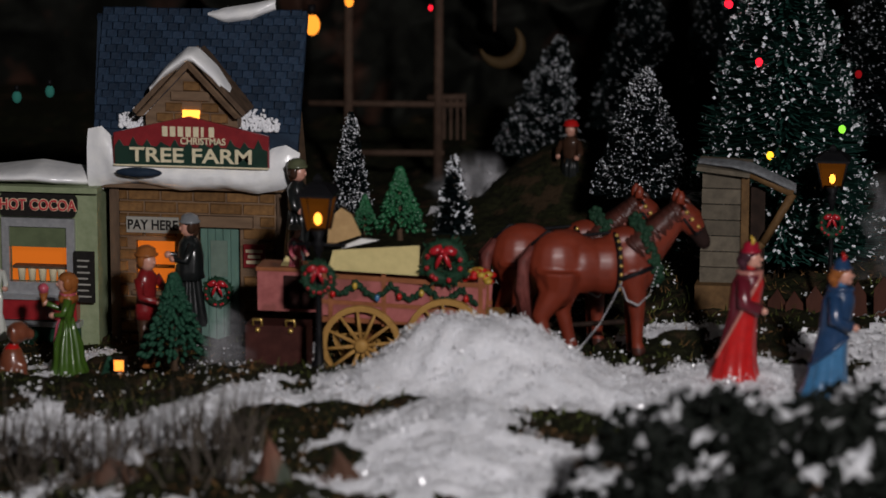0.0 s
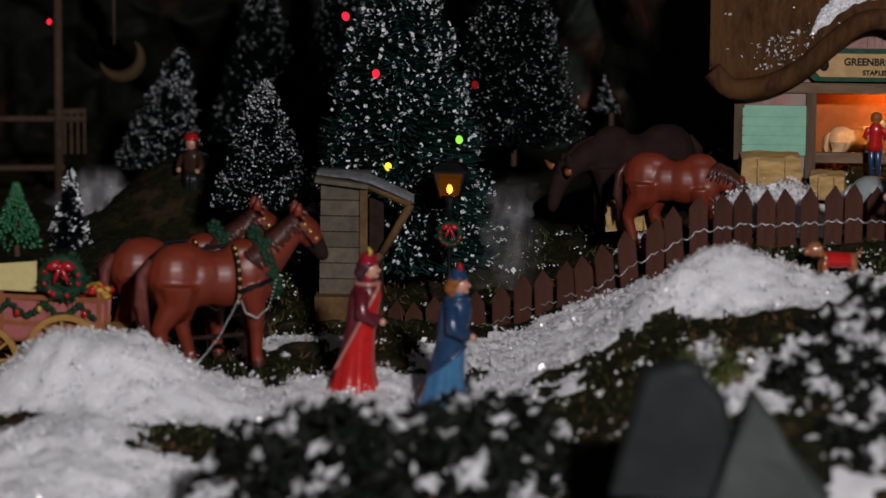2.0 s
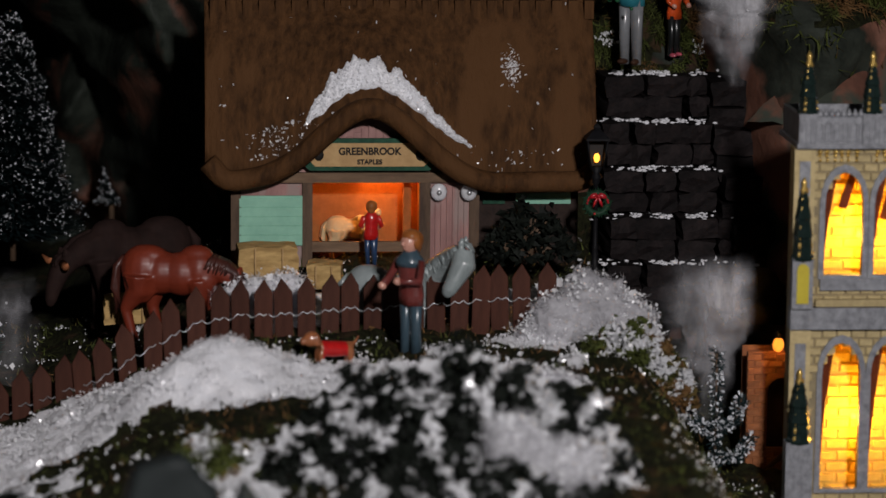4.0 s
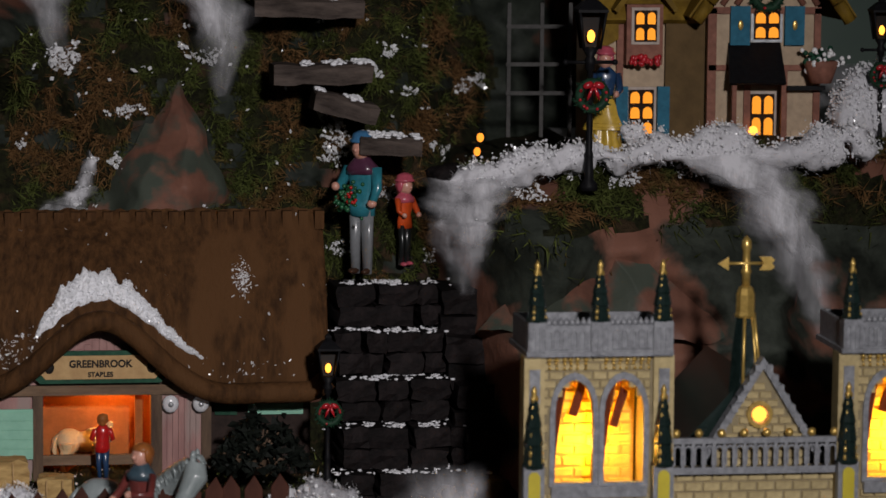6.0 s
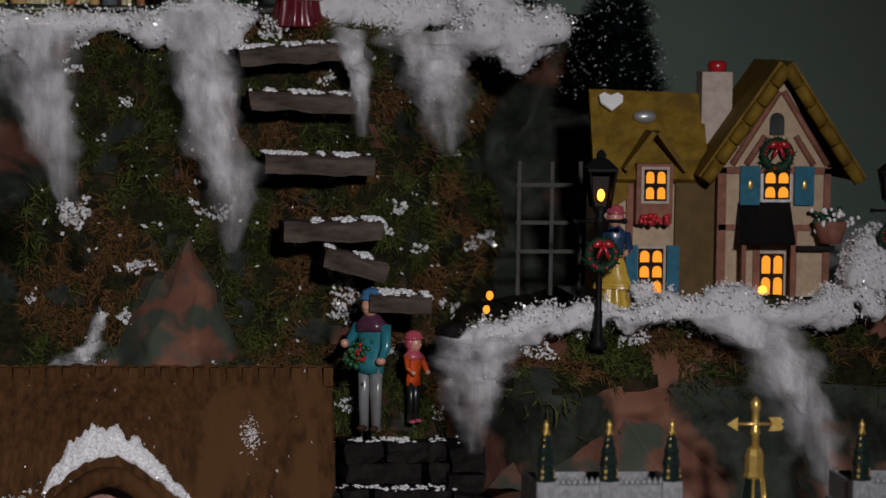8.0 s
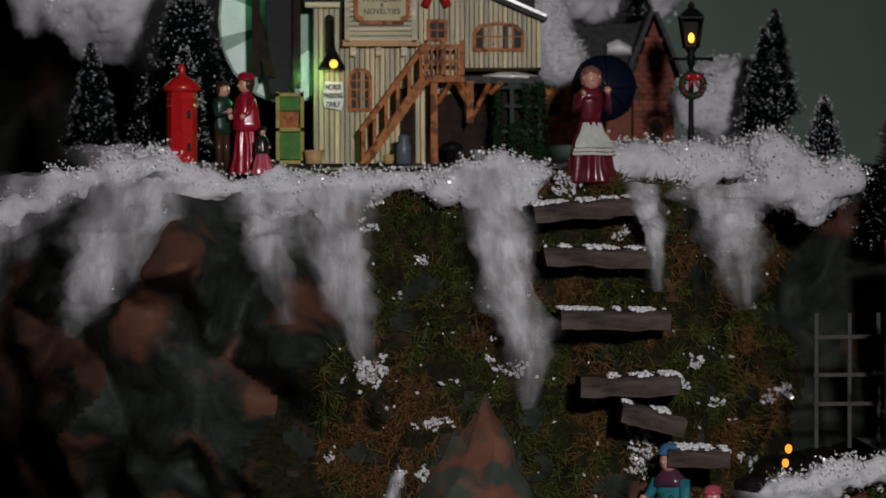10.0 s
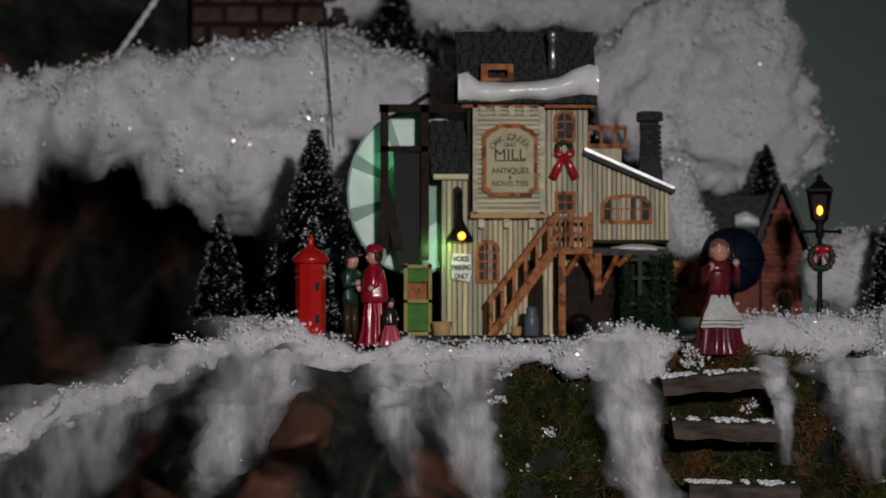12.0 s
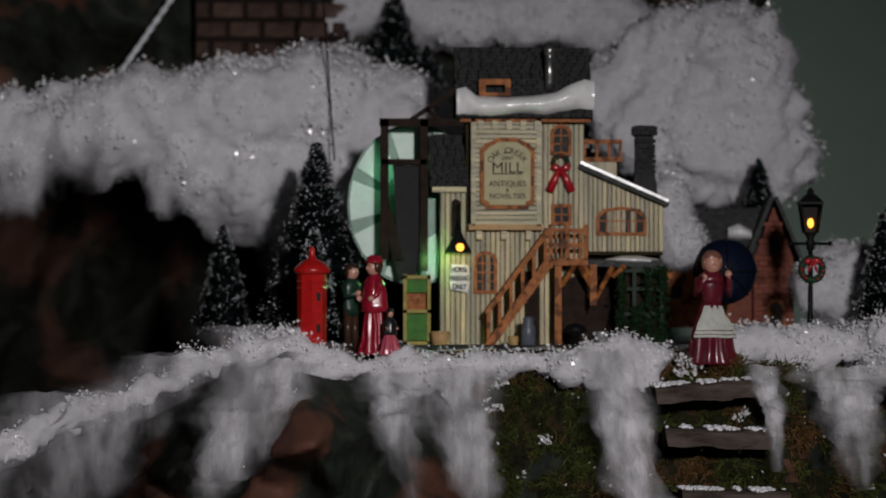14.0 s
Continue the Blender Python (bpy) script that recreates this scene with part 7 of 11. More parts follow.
bank("snow_bank", along([(0.168, 1.562, 0.050), (0.178, 1.560, 0.044), (0.182, 1.560, 0.036)], 9, 0.0125, 1.0, 26, 0.4), 0.003, "grey tuft of wadding caught in the shrub", 0.004, None, 0.5)
bank("snow_cloud", along([(0.0345, 2.6200, 0.6527), (0.1015, 2.6200, 0.6488), (0.1853, 2.6200, 0.6512), (0.2189, 2.6200, 0.6451)], 14, 0.026, 0.8, 11), 0.006, "white wadding high on the rock", 0.006)
bank("snow_bank", along([(0.2396, 2.3600, 0.5075), (0.2453, 2.3600, 0.4886), (0.2415, 2.3600, 0.4697)], 9, 0.0125, 1.2, 12, 0.3), 0.004, "smooth white wadding beside the mill", 0.002)
bank("snow_bank", along([(0.3406, 2.3600, 0.4459), (0.3548, 2.3800, 0.4572), (0.3743, 2.3600, 0.4384)], 9, 0.022, 1.0, 13), 0.004, "soft white wadding near the lamp", 0.003)


def far_rock(name, x0, x1, z0, z1, y, label, seed, material=ROCK):
    bm = bmesh.new()
    def fn(s, v):
        x, z = x0 + (x1 - x0) * s, z0 + (z1 - z0) * v
        wx, wz = x + 0.03 * fbm(x * 9, seed, z * 9, 2), z + 0.03 * fbm(x * 9, seed + 3, z * 9, 2)
        d = 0.08 * facet(wx / 0.10, wz / 0.12, seed) + 0.03 * facet(wx / 0.036, wz / 0.042, seed + 5)
        return (x, y + d, z + 0.02 * fbm(x * 9, seed, 0, 2) * v)
    grid_sheet(bm, 150, 110, fn)
    return tagged(part(name, bm, material, None, label), label, "rock", kind="structure")


# the left and hollow faces have the hollow's darkness painted in
far_rock("rock_face_left", -0.9, 0.03, 0.34, 0.60, 2.72, "brown crumpled rock wall in the hollow, darkened with painted shade", 3, ROCK_SHADED)
far_rock("rock_face_top", -0.9, 0.06, 0.56, 0.95, 2.72, "brown and green crumpled rock wall", 13)
far_rock("rock_face_middle", 0.0, 0.34, 0.5, 0.95, 2.72, "dark brown crumpled rock wall", 8)
far_rock("rock_face_hollow", -1.4, 0.1, -0.1, 0.45, 2.9, "black shaded rock at the back of the hollow", 5, ROCK_SHADED)

# brick pier high behind the mill
MOSS_BRICK = mat("sooty_brick", (0.09, 0.055, 0.042), (0.04, 0.026, 0.022), 0.75, 120, 0.7, vary=0.3, dist=0.002)
pier = thing("brick_pier", (-0.0300, 2.6000, 0.6176), "sooty brown brick pier high behind the wadding", "brick wall")
bm = bmesh.new()
box(bm, -0.058, 0.055, 0.004, 0.03, -0.02, 0.09)
core = part("mortar", bm, mat("dark_mortar", (0.02, 0.016, 0.014), None, 0.9, 200, 0.5), pier)
courses(core, "brick", MOSS_BRICK, (-0.058, 0.004, -0.016), (1, 0, 0), (0, 0, 1), 0.113, 0.1, 0.025, 0.0145, 0.005, 0.0014, None, 7, wild=0.0003)


def wire(name, a, b, r, material, label, sag=0.0):
    bm = bmesh.new()
    a, b = Vector(a), Vector(b)
    tube(bm, [a.lerp(b, k / 16) - Vector((0, 0, sag * math.sin(math.pi * k / 16))) for k in range(17)], r, 6)
    return tagged(part(name, bm, material, None, label), label, "wire")


wire("hanging_wire", (0.0136, 2.4000, 0.5330), (0.0041, 2.4000, 0.6654), 0.0006, BLACK, "thin black wire hanging from above")
wire("thin_wire", (-0.0108, 2.5800, 0.6369), (-0.0039, 2.5800, 0.6823), 0.0006, BLACK, "thin black wire on the brick pier")
bm = bmesh.new()
a, b = Vector((-0.1470, 2.5500, 0.5914)), Vector((-0.0924, 2.5500, 0.6709))
for q in (0, math.pi):
    tube(bm, [a.lerp(b, k / 60) + Vector((math.cos(k * 0.6 + q), math.sin(k * 0.6 + q), 0)) * 0.0012 for k in range(61)], 0.0013, 6)
tagged(part("white_rope", bm, FROST, None, "twisted white rope hanging across the rock"), "twisted white rope hanging across the rock", "rope")


def log_step(c, length, height, depth, tilt, seed, material=LOG, label="grey brown wooden step with snow on it"):
    """A split log set into the slope, rough ends, snow along its top."""
    o = thing("log_step", c, label, "step", "steps on the cliff")
    rng = random.Random(seed)
    bm = bmesh.new()
    n = 14
    prof = [(-0.5, -0.45), (0.5, -0.5), (0.5, 0.4), (0.36, 0.5), (-0.4, 0.48), (-0.5, 0.32)]
    rings = []
    for k in range(n + 1):
        x = (k / n - 0.5) * length
        rings.append([bm.verts.new((x + rng.gauss(0, 0.0006), p * depth + 0.0012 * fbm(x * 90, i, seed, 2), q * height + 0.0016 * fbm(x * 60, i + 9, seed, 2))) for i, (p, q) in enumerate(prof)])
    for r0, r1 in zip(rings, rings[1:]):
        for i in range(6):
            bm.faces.new((r0[i], r0[(i + 1) % 6], r1[(i + 1) % 6], r1[i]))
    bm.faces.new(rings[0]), bm.faces.new(rings[-1][::-1])
    bmesh.ops.recalc_face_normals(bm, faces=bm.faces)
    part("log", bm, material, o)
    bm = bmesh.new()
    for k in range(240):
        x = rng.uniform(-0.5, 0.5) * length
        if fbm(x * 120, seed * 5.0, 0.3, 3) < -0.02:
            continue
        ball(bm, (x, rng.uniform(-0.45, 0.5) * depth, height * 0.5 + rng.uniform(-0.0004, 0.001)), (rng.uniform(0.001, 0.0026), rng.uniform(0.001, 0.002), rng.uniform(0.0006, 0.0014)), 6, 4)
    part("step_snow", bm, SNOW, o, kind="stuff")
    o.matrix_world = pose(*c, 0, tilt, 0)
    return o


for c, ln, ht, tl, sd in (((0.2406, 2.1670, 0.3824), 0.0633030, 0.0114484, -4, 1), ((0.2471, 2.1580, 0.3540), 0.0650194, 0.0120655, 2, 2), ((0.2562, 2.1480, 0.3170), 0.0653828, 0.0120091, 1, 3), ((0.2638, 2.1380, 0.2779), 0.0597635, 0.0126167, -1, 4), ((0.2761, 2.1250, 0.2591), 0.0370108, 0.0125572, 14, 5), ((0.3005, 2.1100, 0.2376), 0.0368354, 0.0111822, 2, 6)):
    log_step(c, ln, ht, 0.03, tl, sd)

# stone stair beside the stable
STAIR_SEED = random.Random(6)


def stone_block(parent, c, w, d, h, seed):
    rng = random.Random(seed)
    bm = bmesh.new()
    box(bm, -w / 2, w / 2, -d / 2, d / 2, -h / 2, h / 2)
    bmesh.ops.subdivide_edges(bm, edges=bm.edges, cuts=2, use_grid_fill=True)
    for v in bm.verts:
        k = Vector((v.co.x / w, v.co.y / d, v.co.z / h)) * 2
        v.co *= 1 - 0.10 * max(0, k.length - 1.05)
        v.co += Vector((rng.gauss(0, 1), rng.gauss(0, 1), rng.gauss(0, 1))) * min(w, h) * 0.05
    for f in bm.faces:
        f.smooth = False
    o = part("stone", bm, STONE, parent)
    o.matrix_basis = pose(*c, 0, rng.uniform(-2, 2), rng.uniform(-4, 4))
    return o


stair = thing("stone_stair", (0.2992, 2.0600, 0.0368), "steep dark stone stair with snow on its treads", "stair")
inv = stair.matrix_world.inverted()
tiers = [((0.3013, 2.1150, 0.1540), 0.064), ((0.3014, 2.1000, 0.1275), 0.066), ((0.3032, 2.0850, 0.1013), 0.07), ((0.3049, 2.0700, 0.0754), 0.074), ((0.3066, 2.0550, 0.0504), 0.08)]
for k, (c, w) in enumerate(tiers):
    c = inv @ Vector(c)
    x = -w / 2
    while x < w / 2 - 0.004:
        bw = min(STAIR_SEED.uniform(0.013, 0.028), w / 2 - x)
        for row in (0, 1):
            stone_block(stair, (c.x + x + bw / 2, c.y + 0.02, c.z - 0.0065 - 0.0125 * row), bw * 0.96, 0.05, 0.0122, k * 31 + int(x * 9000) + row)
        x += bw
    bm = bmesh.new()
    rng = random.Random(k)
    for _ in range(260):
        x, y = rng.gauss(0, 0.26) * w, rng.uniform(-0.002, 0.024)
        if fbm(x * 90, y * 90, k * 3.0, 3) > 0.0:
            ball(bm, (c.x + x, c.y + y, c.z + rng.uniform(-0.001, 0.0004)), (rng.uniform(0.0005, 0.0022), rng.uniform(0.0008, 0.002), rng.uniform(0.0004, 0.0009)), 6, 4)
    part("tread_snow", bm, SNOW, stair, kind="stuff")
    for row in range(2):
        stone_block(stair, (c.x + w / 2 + 0.012, c.y + 0.01, c.z - 0.01 - 0.016 * row), 0.026, 0.05, 0.016, 100 + k * 3 + row)


def bottle_brush(loc, height, radius, material, frost, seed, label, lean=0.0, hairs=3200, bulbs=(), frost_size=0.0011, power=0.8):
    """A twisted-wire tree: hairs in whorls round a stem, frost caught near their tips."""
    rng = np.random.default_rng(seed)
    o = thing("brush_tree", loc, label, "tree", "bottle brush trees")
    bm = bmesh.new()
    tube(bm, [(0, 0, -0.01), (0, 0, height * 0.5), (0, 0, height * 0.97)], [0.0022, 0.0016, 0.0005], 6)
    part("trunk", bm, TIMBER, o)
    t = rng.random(hairs) ** 1.25 * 0.96 + 0.02
    a = rng.random(hairs) * 2 * np.pi
    r = radius * ((1 - t) ** power * 0.97 + 0.03) * (1 + 0.12 * np.sin(t * 40 + a * 2)) * rng.uniform(0.8, 1.04, hairs)
    z = height * (0.03 + 0.95 * t)
    tip = np.stack([r * np.cos(a), r * np.sin(a), z + r * rng.uniform(-0.05, 0.35, hairs)], 1)
    root = np.stack([0.15 * r * np.cos(a), 0.15 * r * np.sin(a), z], 1)
    side = np.stack([-np.sin(a), np.cos(a), np.zeros(hairs)], 1) * (0.0011 + 0.0008 * rng.random((hairs, 1)))
    pts = np.concatenate([root - side * 0.6, root + side * 0.6, tip + side * 0.5, tip - side * 0.5])
    n = hairs
    faces = [(i, i + n, i + 2 * n, i + 3 * n) for i in range(n)]
    c = from_arrays("crown", pts, faces, material)
    c.parent = o
    tagged(c, "dark green bristles", kind="stuff")
    m = int(frost)
    if m:
        k = rng.integers(0, n, m)
        spot = np.array([fbm(q[0] * 90, q[1] * 90, q[2] * 90 + seed, 2) for q in tip[k]])
        k = k[spot > -0.3]
        m = len(k)
        p = tip[k] * 0.985 + rng.normal(0, 0.0008, (m, 3))
        d1, d2 = rng.normal(0, 1, (m, 3)), rng.normal(0, 1, (m, 3))
        sz = frost_size * rng.uniform(0.4, 1.5, (m, 1))
        d1 = d1 / np.linalg.norm(d1, axis=1, keepdims=True) * sz
        d2 = d2 / np.linalg.norm(d2, axis=1, keepdims=True) * sz
        f = from_arrays("frost", np.concatenate([p - d1, p + d2, p + d1, p - d2]), [(i, i + m, i + 2 * m, i + 3 * m) for i in range(m)], FROST)
        f.parent = o
        tagged(f, "white frost on the tips", kind="stuff")
    for x, y, zz, mt in bulbs:
        bm = bmesh.new()
        ball(bm, (x, y, zz), (0.0021, 0.0021, 0.0025), 8, 6)
        part("light_bulb", bm, mt, o)
    o.matrix_world = pose(*loc, 0, lean, 0)
    return o


BULB_DIM = glow("dim_red_bulb", (0.5, 0.01, 0.015), 0.3)
BULB_RED, BULB_YELLOW, BULB_GREEN = glow("red_bulb", (1.0, 0.012, 0.03), 2.2), glow("yellow_bulb", (1.0, 0.55, 0.03), 1.8), glow("green_bulb", (0.3, 0.9, 0.06), 1.2)
big = Vector((-0.1443, 2.0600, -0.0157))
lamps = []
for p, mt in (((-0.1571, 2.0300, 0.1100), BULB_RED), ((-0.1491, 2.0180, 0.0583), BULB_YELLOW), ((-0.1093, 2.0300, 0.0725), BULB_GREEN), ((-0.1760, 2.0500, 0.1399), BULB_RED), ((-0.1431, 2.0450, 0.1700), BULB_YELLOW), ((-0.1020, 2.0600, 0.0997), BULB_DIM)):
    v = Vector(p) - big
    lamps.append((v.x, v.y, v.z, mt))
bottle_brush(tuple(big), 0.208, 0.055, TREE_GREEN, 5200, 1, "large green bottle brush tree with coloured lights", hairs=20000, bulbs=lamps, frost_size=0.0011, power=0.6)
for loc, hh, rr, mt, fr, sd, lb, ln, hr in (
    ((-0.0868, 2.2800, 0.0241), 0.155, 0.043, TREE_DARK, 1500, 2, "tall dark frosted bottle brush tree", 0, 5000),
    ((-0.2356, 2.1600, 0.0049), 0.084, 0.029, TREE_DARK, 1500, 3, "small dark frosted bottle brush tree", 0, 3600),
    ((-0.3347, 2.4000, -0.0188), 0.094, 0.028, TREE_DARK, 1300, 4, "leaning frosted bottle brush tree", 12, 3200),
    ((-0.4097, 2.1200, -0.0030), 0.066, 0.0125, TREE_DARK, 800, 5, "slim frosted bottle brush tree", 0, 2400),
    ((-0.0256, 2.4000, 0.0304), 0.036, 0.0105, TREE_DARK, 200, 6, "tiny dark frosted tree", 0, 800),
    ((0.0045, 2.4200, 0.0314), 0.018, 0.005, TREE_DARK, 120, 7, "tiny dark frosted tree", 0, 500),
    ((-0.2721, 2.5000, -0.0150), 0.13, 0.035, TREE_DARK, 500, 8, "tall dark tree in the shade", 0, 3000),
    ((-0.2164, 2.5000, -0.0024), 0.15, 0.03, TREE_DARK, 400, 18, "tall dark tree in the shade", 0, 3000),
) + (
    ((0.0016, 2.3000, 0.4132), 0.132, 0.036, TREE_DARK, 1400, 9, "dark frosted bottle brush tree behind the pillar box", 0, 5000),
    ((0.0002, 2.2500, 0.4119), 0.075, 0.019, TREE_DARK, 900, 10, "small frosted bottle brush tree", 0, 3200),
    ((-0.0600, 2.3400, 0.4128), 0.078, 0.02, TREE_DARK, 600, 11, "dark frosted bottle brush tree beside the rock", 0, 3000),
    ((0.0584, 2.5600, 0.5886), 0.075, 0.024, TREE_DARK, 500, 12, "dark tree on the upper bank", 0, 2600),
    ((0.0806, 2.5500, 0.5840), 0.04, 0.016, TREE_DARK, 300, 13, "small dark tree on the upper bank", 0, 1500),
    ((0.3050, 2.4200, 0.5000), 0.038, 0.013, TREE_DARK, 200, 14, "small dark tree behind the brick house", 0, 1500),
    ((0.3684, 2.2800, 0.4138), 0.084, 0.02, TREE_DARK, 700, 15, "dark frosted tree at the plateau edge", 0, 2600),
    ((0.3847, 2.3400, 0.4342), 0.078, 0.019, TREE_DARK, 500, 16, "dark frosted tree on the plateau", 0, 3000),
    ((0.4596, 2.2600, 0.3457), 0.15, 0.034, TREE_DARK, 900, 17, "tall dark frosted tree behind the cottage", 0, 5200),
    ((0.3999, 2.2400, 0.4128), 0.04, 0.013, TREE_DARK, 700, 19, "small frosted tree near the plateau edge", 0, 1800),
):
    bottle_brush(loc, hh, rr, mt, int(fr * (3.0 if loc[2] < 0.1 else 2.6)), sd, lb, ln, int(hr * 2.6), (), 0.0006 if loc[2] < 0.1 else 0.0005, 0.75)


def scatter_hairs(name, roots, normals, length, width, material, seed, label, category="moss", droop=0.3, jitter=0.8):
    """Many thin blades rooted on a surface, joined."""
    rng = np.random.default_rng(seed)
    r, nrm = np.asarray(roots), np.asarray(normals)
    n = len(r)
    d = nrm + rng.normal(0, jitter, (n, 3)) + np.array([0, 0, -droop])
    d /= np.linalg.norm(d, axis=1, keepdims=True)
    s = np.cross(d, rng.normal(0, 1, (n, 3)))
    s /= np.linalg.norm(s, axis=1, keepdims=True) + 1e-9
    ln = length * rng.uniform(0.4, 1.3, (n, 1))
    pts = np.concatenate([r - s * width, r + s * width, r + d * ln])
    ob = from_arrays(name, pts, [(i, i + n, i + 2 * n) for i in range(n)], material)
    return tagged(ob, label, category, kind="stuff")


def scatter_flakes(name, centres, size, seed, label, material=None, lie=(0.12, -0.93, 0.32), spread=0.3):
    rng = np.random.default_rng(seed)
    p = np.asarray(centres)
    n = len(p)
    nrm = np.array(lie) + rng.normal(0, spread, (n, 3))
    d1 = np.cross(nrm, rng.normal(0, 1, (n, 3)))
    d2 = np.cross(nrm, d1)
    sz = size * rng.uniform(0.35, 1.5, (n, 1)) * (1 + 1.0 * (rng.random((n, 1)) < 0.03))
    d1 = d1 / np.linalg.norm(d1, axis=1, keepdims=True) * sz
    d2 = d2 / np.linalg.norm(d2, axis=1, keepdims=True) * sz * rng.uniform(0.35, 0.9, (n, 1))
    ob = from_arrays(name, np.concatenate([p - d1, p + d2, p + d1, p - d2]), [(i, i + n, i + 2 * n, i + 3 * n) for i in range(n)], material or FLAKE)
    return tagged(ob, label, "snow", kind="stuff")


def on_ground(n, seed, kind, x0=-0.62, x1=0.34, y0=1.52, y1=2.15):
    rng = random.Random(seed)
    out = []
    while len(out) < n:
        x, y = rng.uniform(x0, x1), rng.uniform(y0, y1)
        if ground_kind(x, y) == kind:
            out.append((x, y, ground_z(x, y)))
    return out


snow_pts = on_ground(90000, 1, 0)
grit = random.Random(8)
scatter_flakes("snow_flakes", [(x, y, z + abs(grit.gauss(0, 0.001))) for x, y, z in snow_pts], 0.00048, 2, "loose glittering snow flakes on the ground", None, (0.1, -0.7, 0.6), 0.6)
scatter_flakes("snow_flakes", [(x, y, z + abs(grit.gauss(0, 0.0018))) for x, y, z in snow_pts[:24000] if fbm(x * 70, y * 70, 2.0, 2) > 0.1], 0.0011, 7, "coarse glittering snow flakes on the ground", None, (0.1, -0.7, 0.6), 0.55)
moss_pts = on_ground(15000, 3, 1)
scatter_hairs("ground_moss", moss_pts, [(0, -0.2, 1)] * len(moss_pts), 0.005, 0.0005, MOSS, 4, "short green and brown moss on the ground", droop=0.0)
scatter_flakes("snow_flakes", [(x, y, z + 0.002) for x, y, z in on_ground(16000, 5, 1) if fbm(x * 40, y * 40, 4.0, 3) > 0.22], 0.0008, 6, "snow flakes strewn over moss")

rng = random.Random(21)
face_pts, dust = [], []
while len(face_pts) < 60000:
    x, z = rng.uniform(0.08, 0.385), rng.uniform(0.12, 0.405)
    if mossy(x, z) and fbm(x * 75, 3.0, z * 75, 3) > -0.12:
        face_pts.append((x, cliff_y(x, z), z))
scatter_hairs("cliff_moss", face_pts, [(0, -1, 0.1)] * len(face_pts), 0.0085, 0.00050, MOSS, 7, "shaggy green and brown moss on the cliff", droop=0.35)
for p in rng.sample(face_pts, 26000):
    if fbm(p[0] * 24, 8.0, p[2] * 40, 3) > 0.42:
        dust.append((p[0], p[1] - rng.uniform(0.002, 0.008), p[2]))
dust += [(x, y - rng.uniform(0.002, 0.008), z) for x, y, z in rng.sample(face_pts, 200)]
scatter_flakes("snow_flakes", dust, 0.0012, 8, "snow flakes caught in the cliff moss")
ledge = []
while len(ledge) < 11000:
    x = rng.uniform(0.345, 0.64)
    z = terrace_z(x) - abs(rng.gauss(0, 0.017))
    if fbm(x * 30, 2.0, z * 30, 2) > -0.18:
        ledge.append((x, terrace_y(x, z) - 0.002, z))
scatter_hairs("ledge_moss", ledge, [(0, -1, 0.2)] * len(ledge), 0.011, 0.0006, MOSS, 9, "shaggy moss hanging from the ledge", droop=0.5)
scatter_flakes("snow_flakes", [(x, y - rng.uniform(0.001, 0.008), z + 0.003) for x, y, z in rng.sample(ledge, 5000) if z > terrace_z(x) - 0.02 and fbm(x * 40, 1, z * 40, 3) > 0.12], 0.0010, 10, "snow flakes on the ledge moss")


def snow_on(obs, n, size, seed, label, lift=0.0008, up=0.0, clump=0.0):
    """Flakes lying on given meshes."""
    rng = np.random.default_rng(seed)
    out = []
    for ob in obs:
        me = ob.data
        area = np.array([p.area for p in me.polygons])
        cen = np.array([p.center[:] for p in me.polygons])
        nor = np.array([p.normal[:] for p in me.polygons])
        ok = (nor[:, 1] < 0.3) & (nor[:, 2] > up)
        w = area * ok
        if "thin" in me.attributes:
            th = np.zeros(len(me.vertices), dtype=np.float32)
            me.attributes["thin"].data.foreach_get("value", th)
            w = w * np.array([max(0.0, float(th[p.vertices[0]]) - 0.3) ** 2 for p in me.polygons])
        if clump:
            w = w * np.array([smooth(-0.05, 0.45, fbm(c[0] * 26, c[1] * 26, c[2] * 26 + seed, 3) + clump * m[2]) + 0.03 for c, m in zip(cen, nor)])
        if w.sum() == 0:
            continue
        k = rng.choice(len(w), min(int(n), 2 * int(np.count_nonzero(w > 0.1 * w.max()))), p=w / w.sum())
        out.append(cen[k] + nor[k] * lift + rng.normal(0, 1, (len(k), 3)) * (0.0004 + 0.5 * np.sqrt(area[k]))[:, None])
    return scatter_flakes("snow_flakes", np.concatenate(out), size, seed, label)


def fibres_on(obs, n, length, seed, label):
    """Fine loose fibres standing off the wadding."""
    rng = np.random.default_rng(seed)
    roots, normals = [], []
    for ob in obs:
        me = ob.data
        cen, nor = np.array([p.center[:] for p in me.polygons]), np.array([p.normal[:] for p in me.polygons])
        w = np.array([p.area for p in me.polygons]) * (nor[:, 1] < 0.4)
        th = np.zeros(len(me.vertices), dtype=np.float32)
        me.attributes["thin"].data.foreach_get("value", th)
        w = w * np.array([max(0.0, float(th[p.vertices[0]]) - 0.3) for p in me.polygons])
        k = rng.choice(len(w), n, p=w / w.sum())
        roots.append(cen[k] + rng.normal(0, 0.0012, (n, 3)))
        normals.append(nor[k])
    scatter_hairs("wadding_fibre", np.concatenate(roots), np.concatenate(normals), length, 0.00016, FIBRE, seed, label, "wadding", 0.0, 1.1)


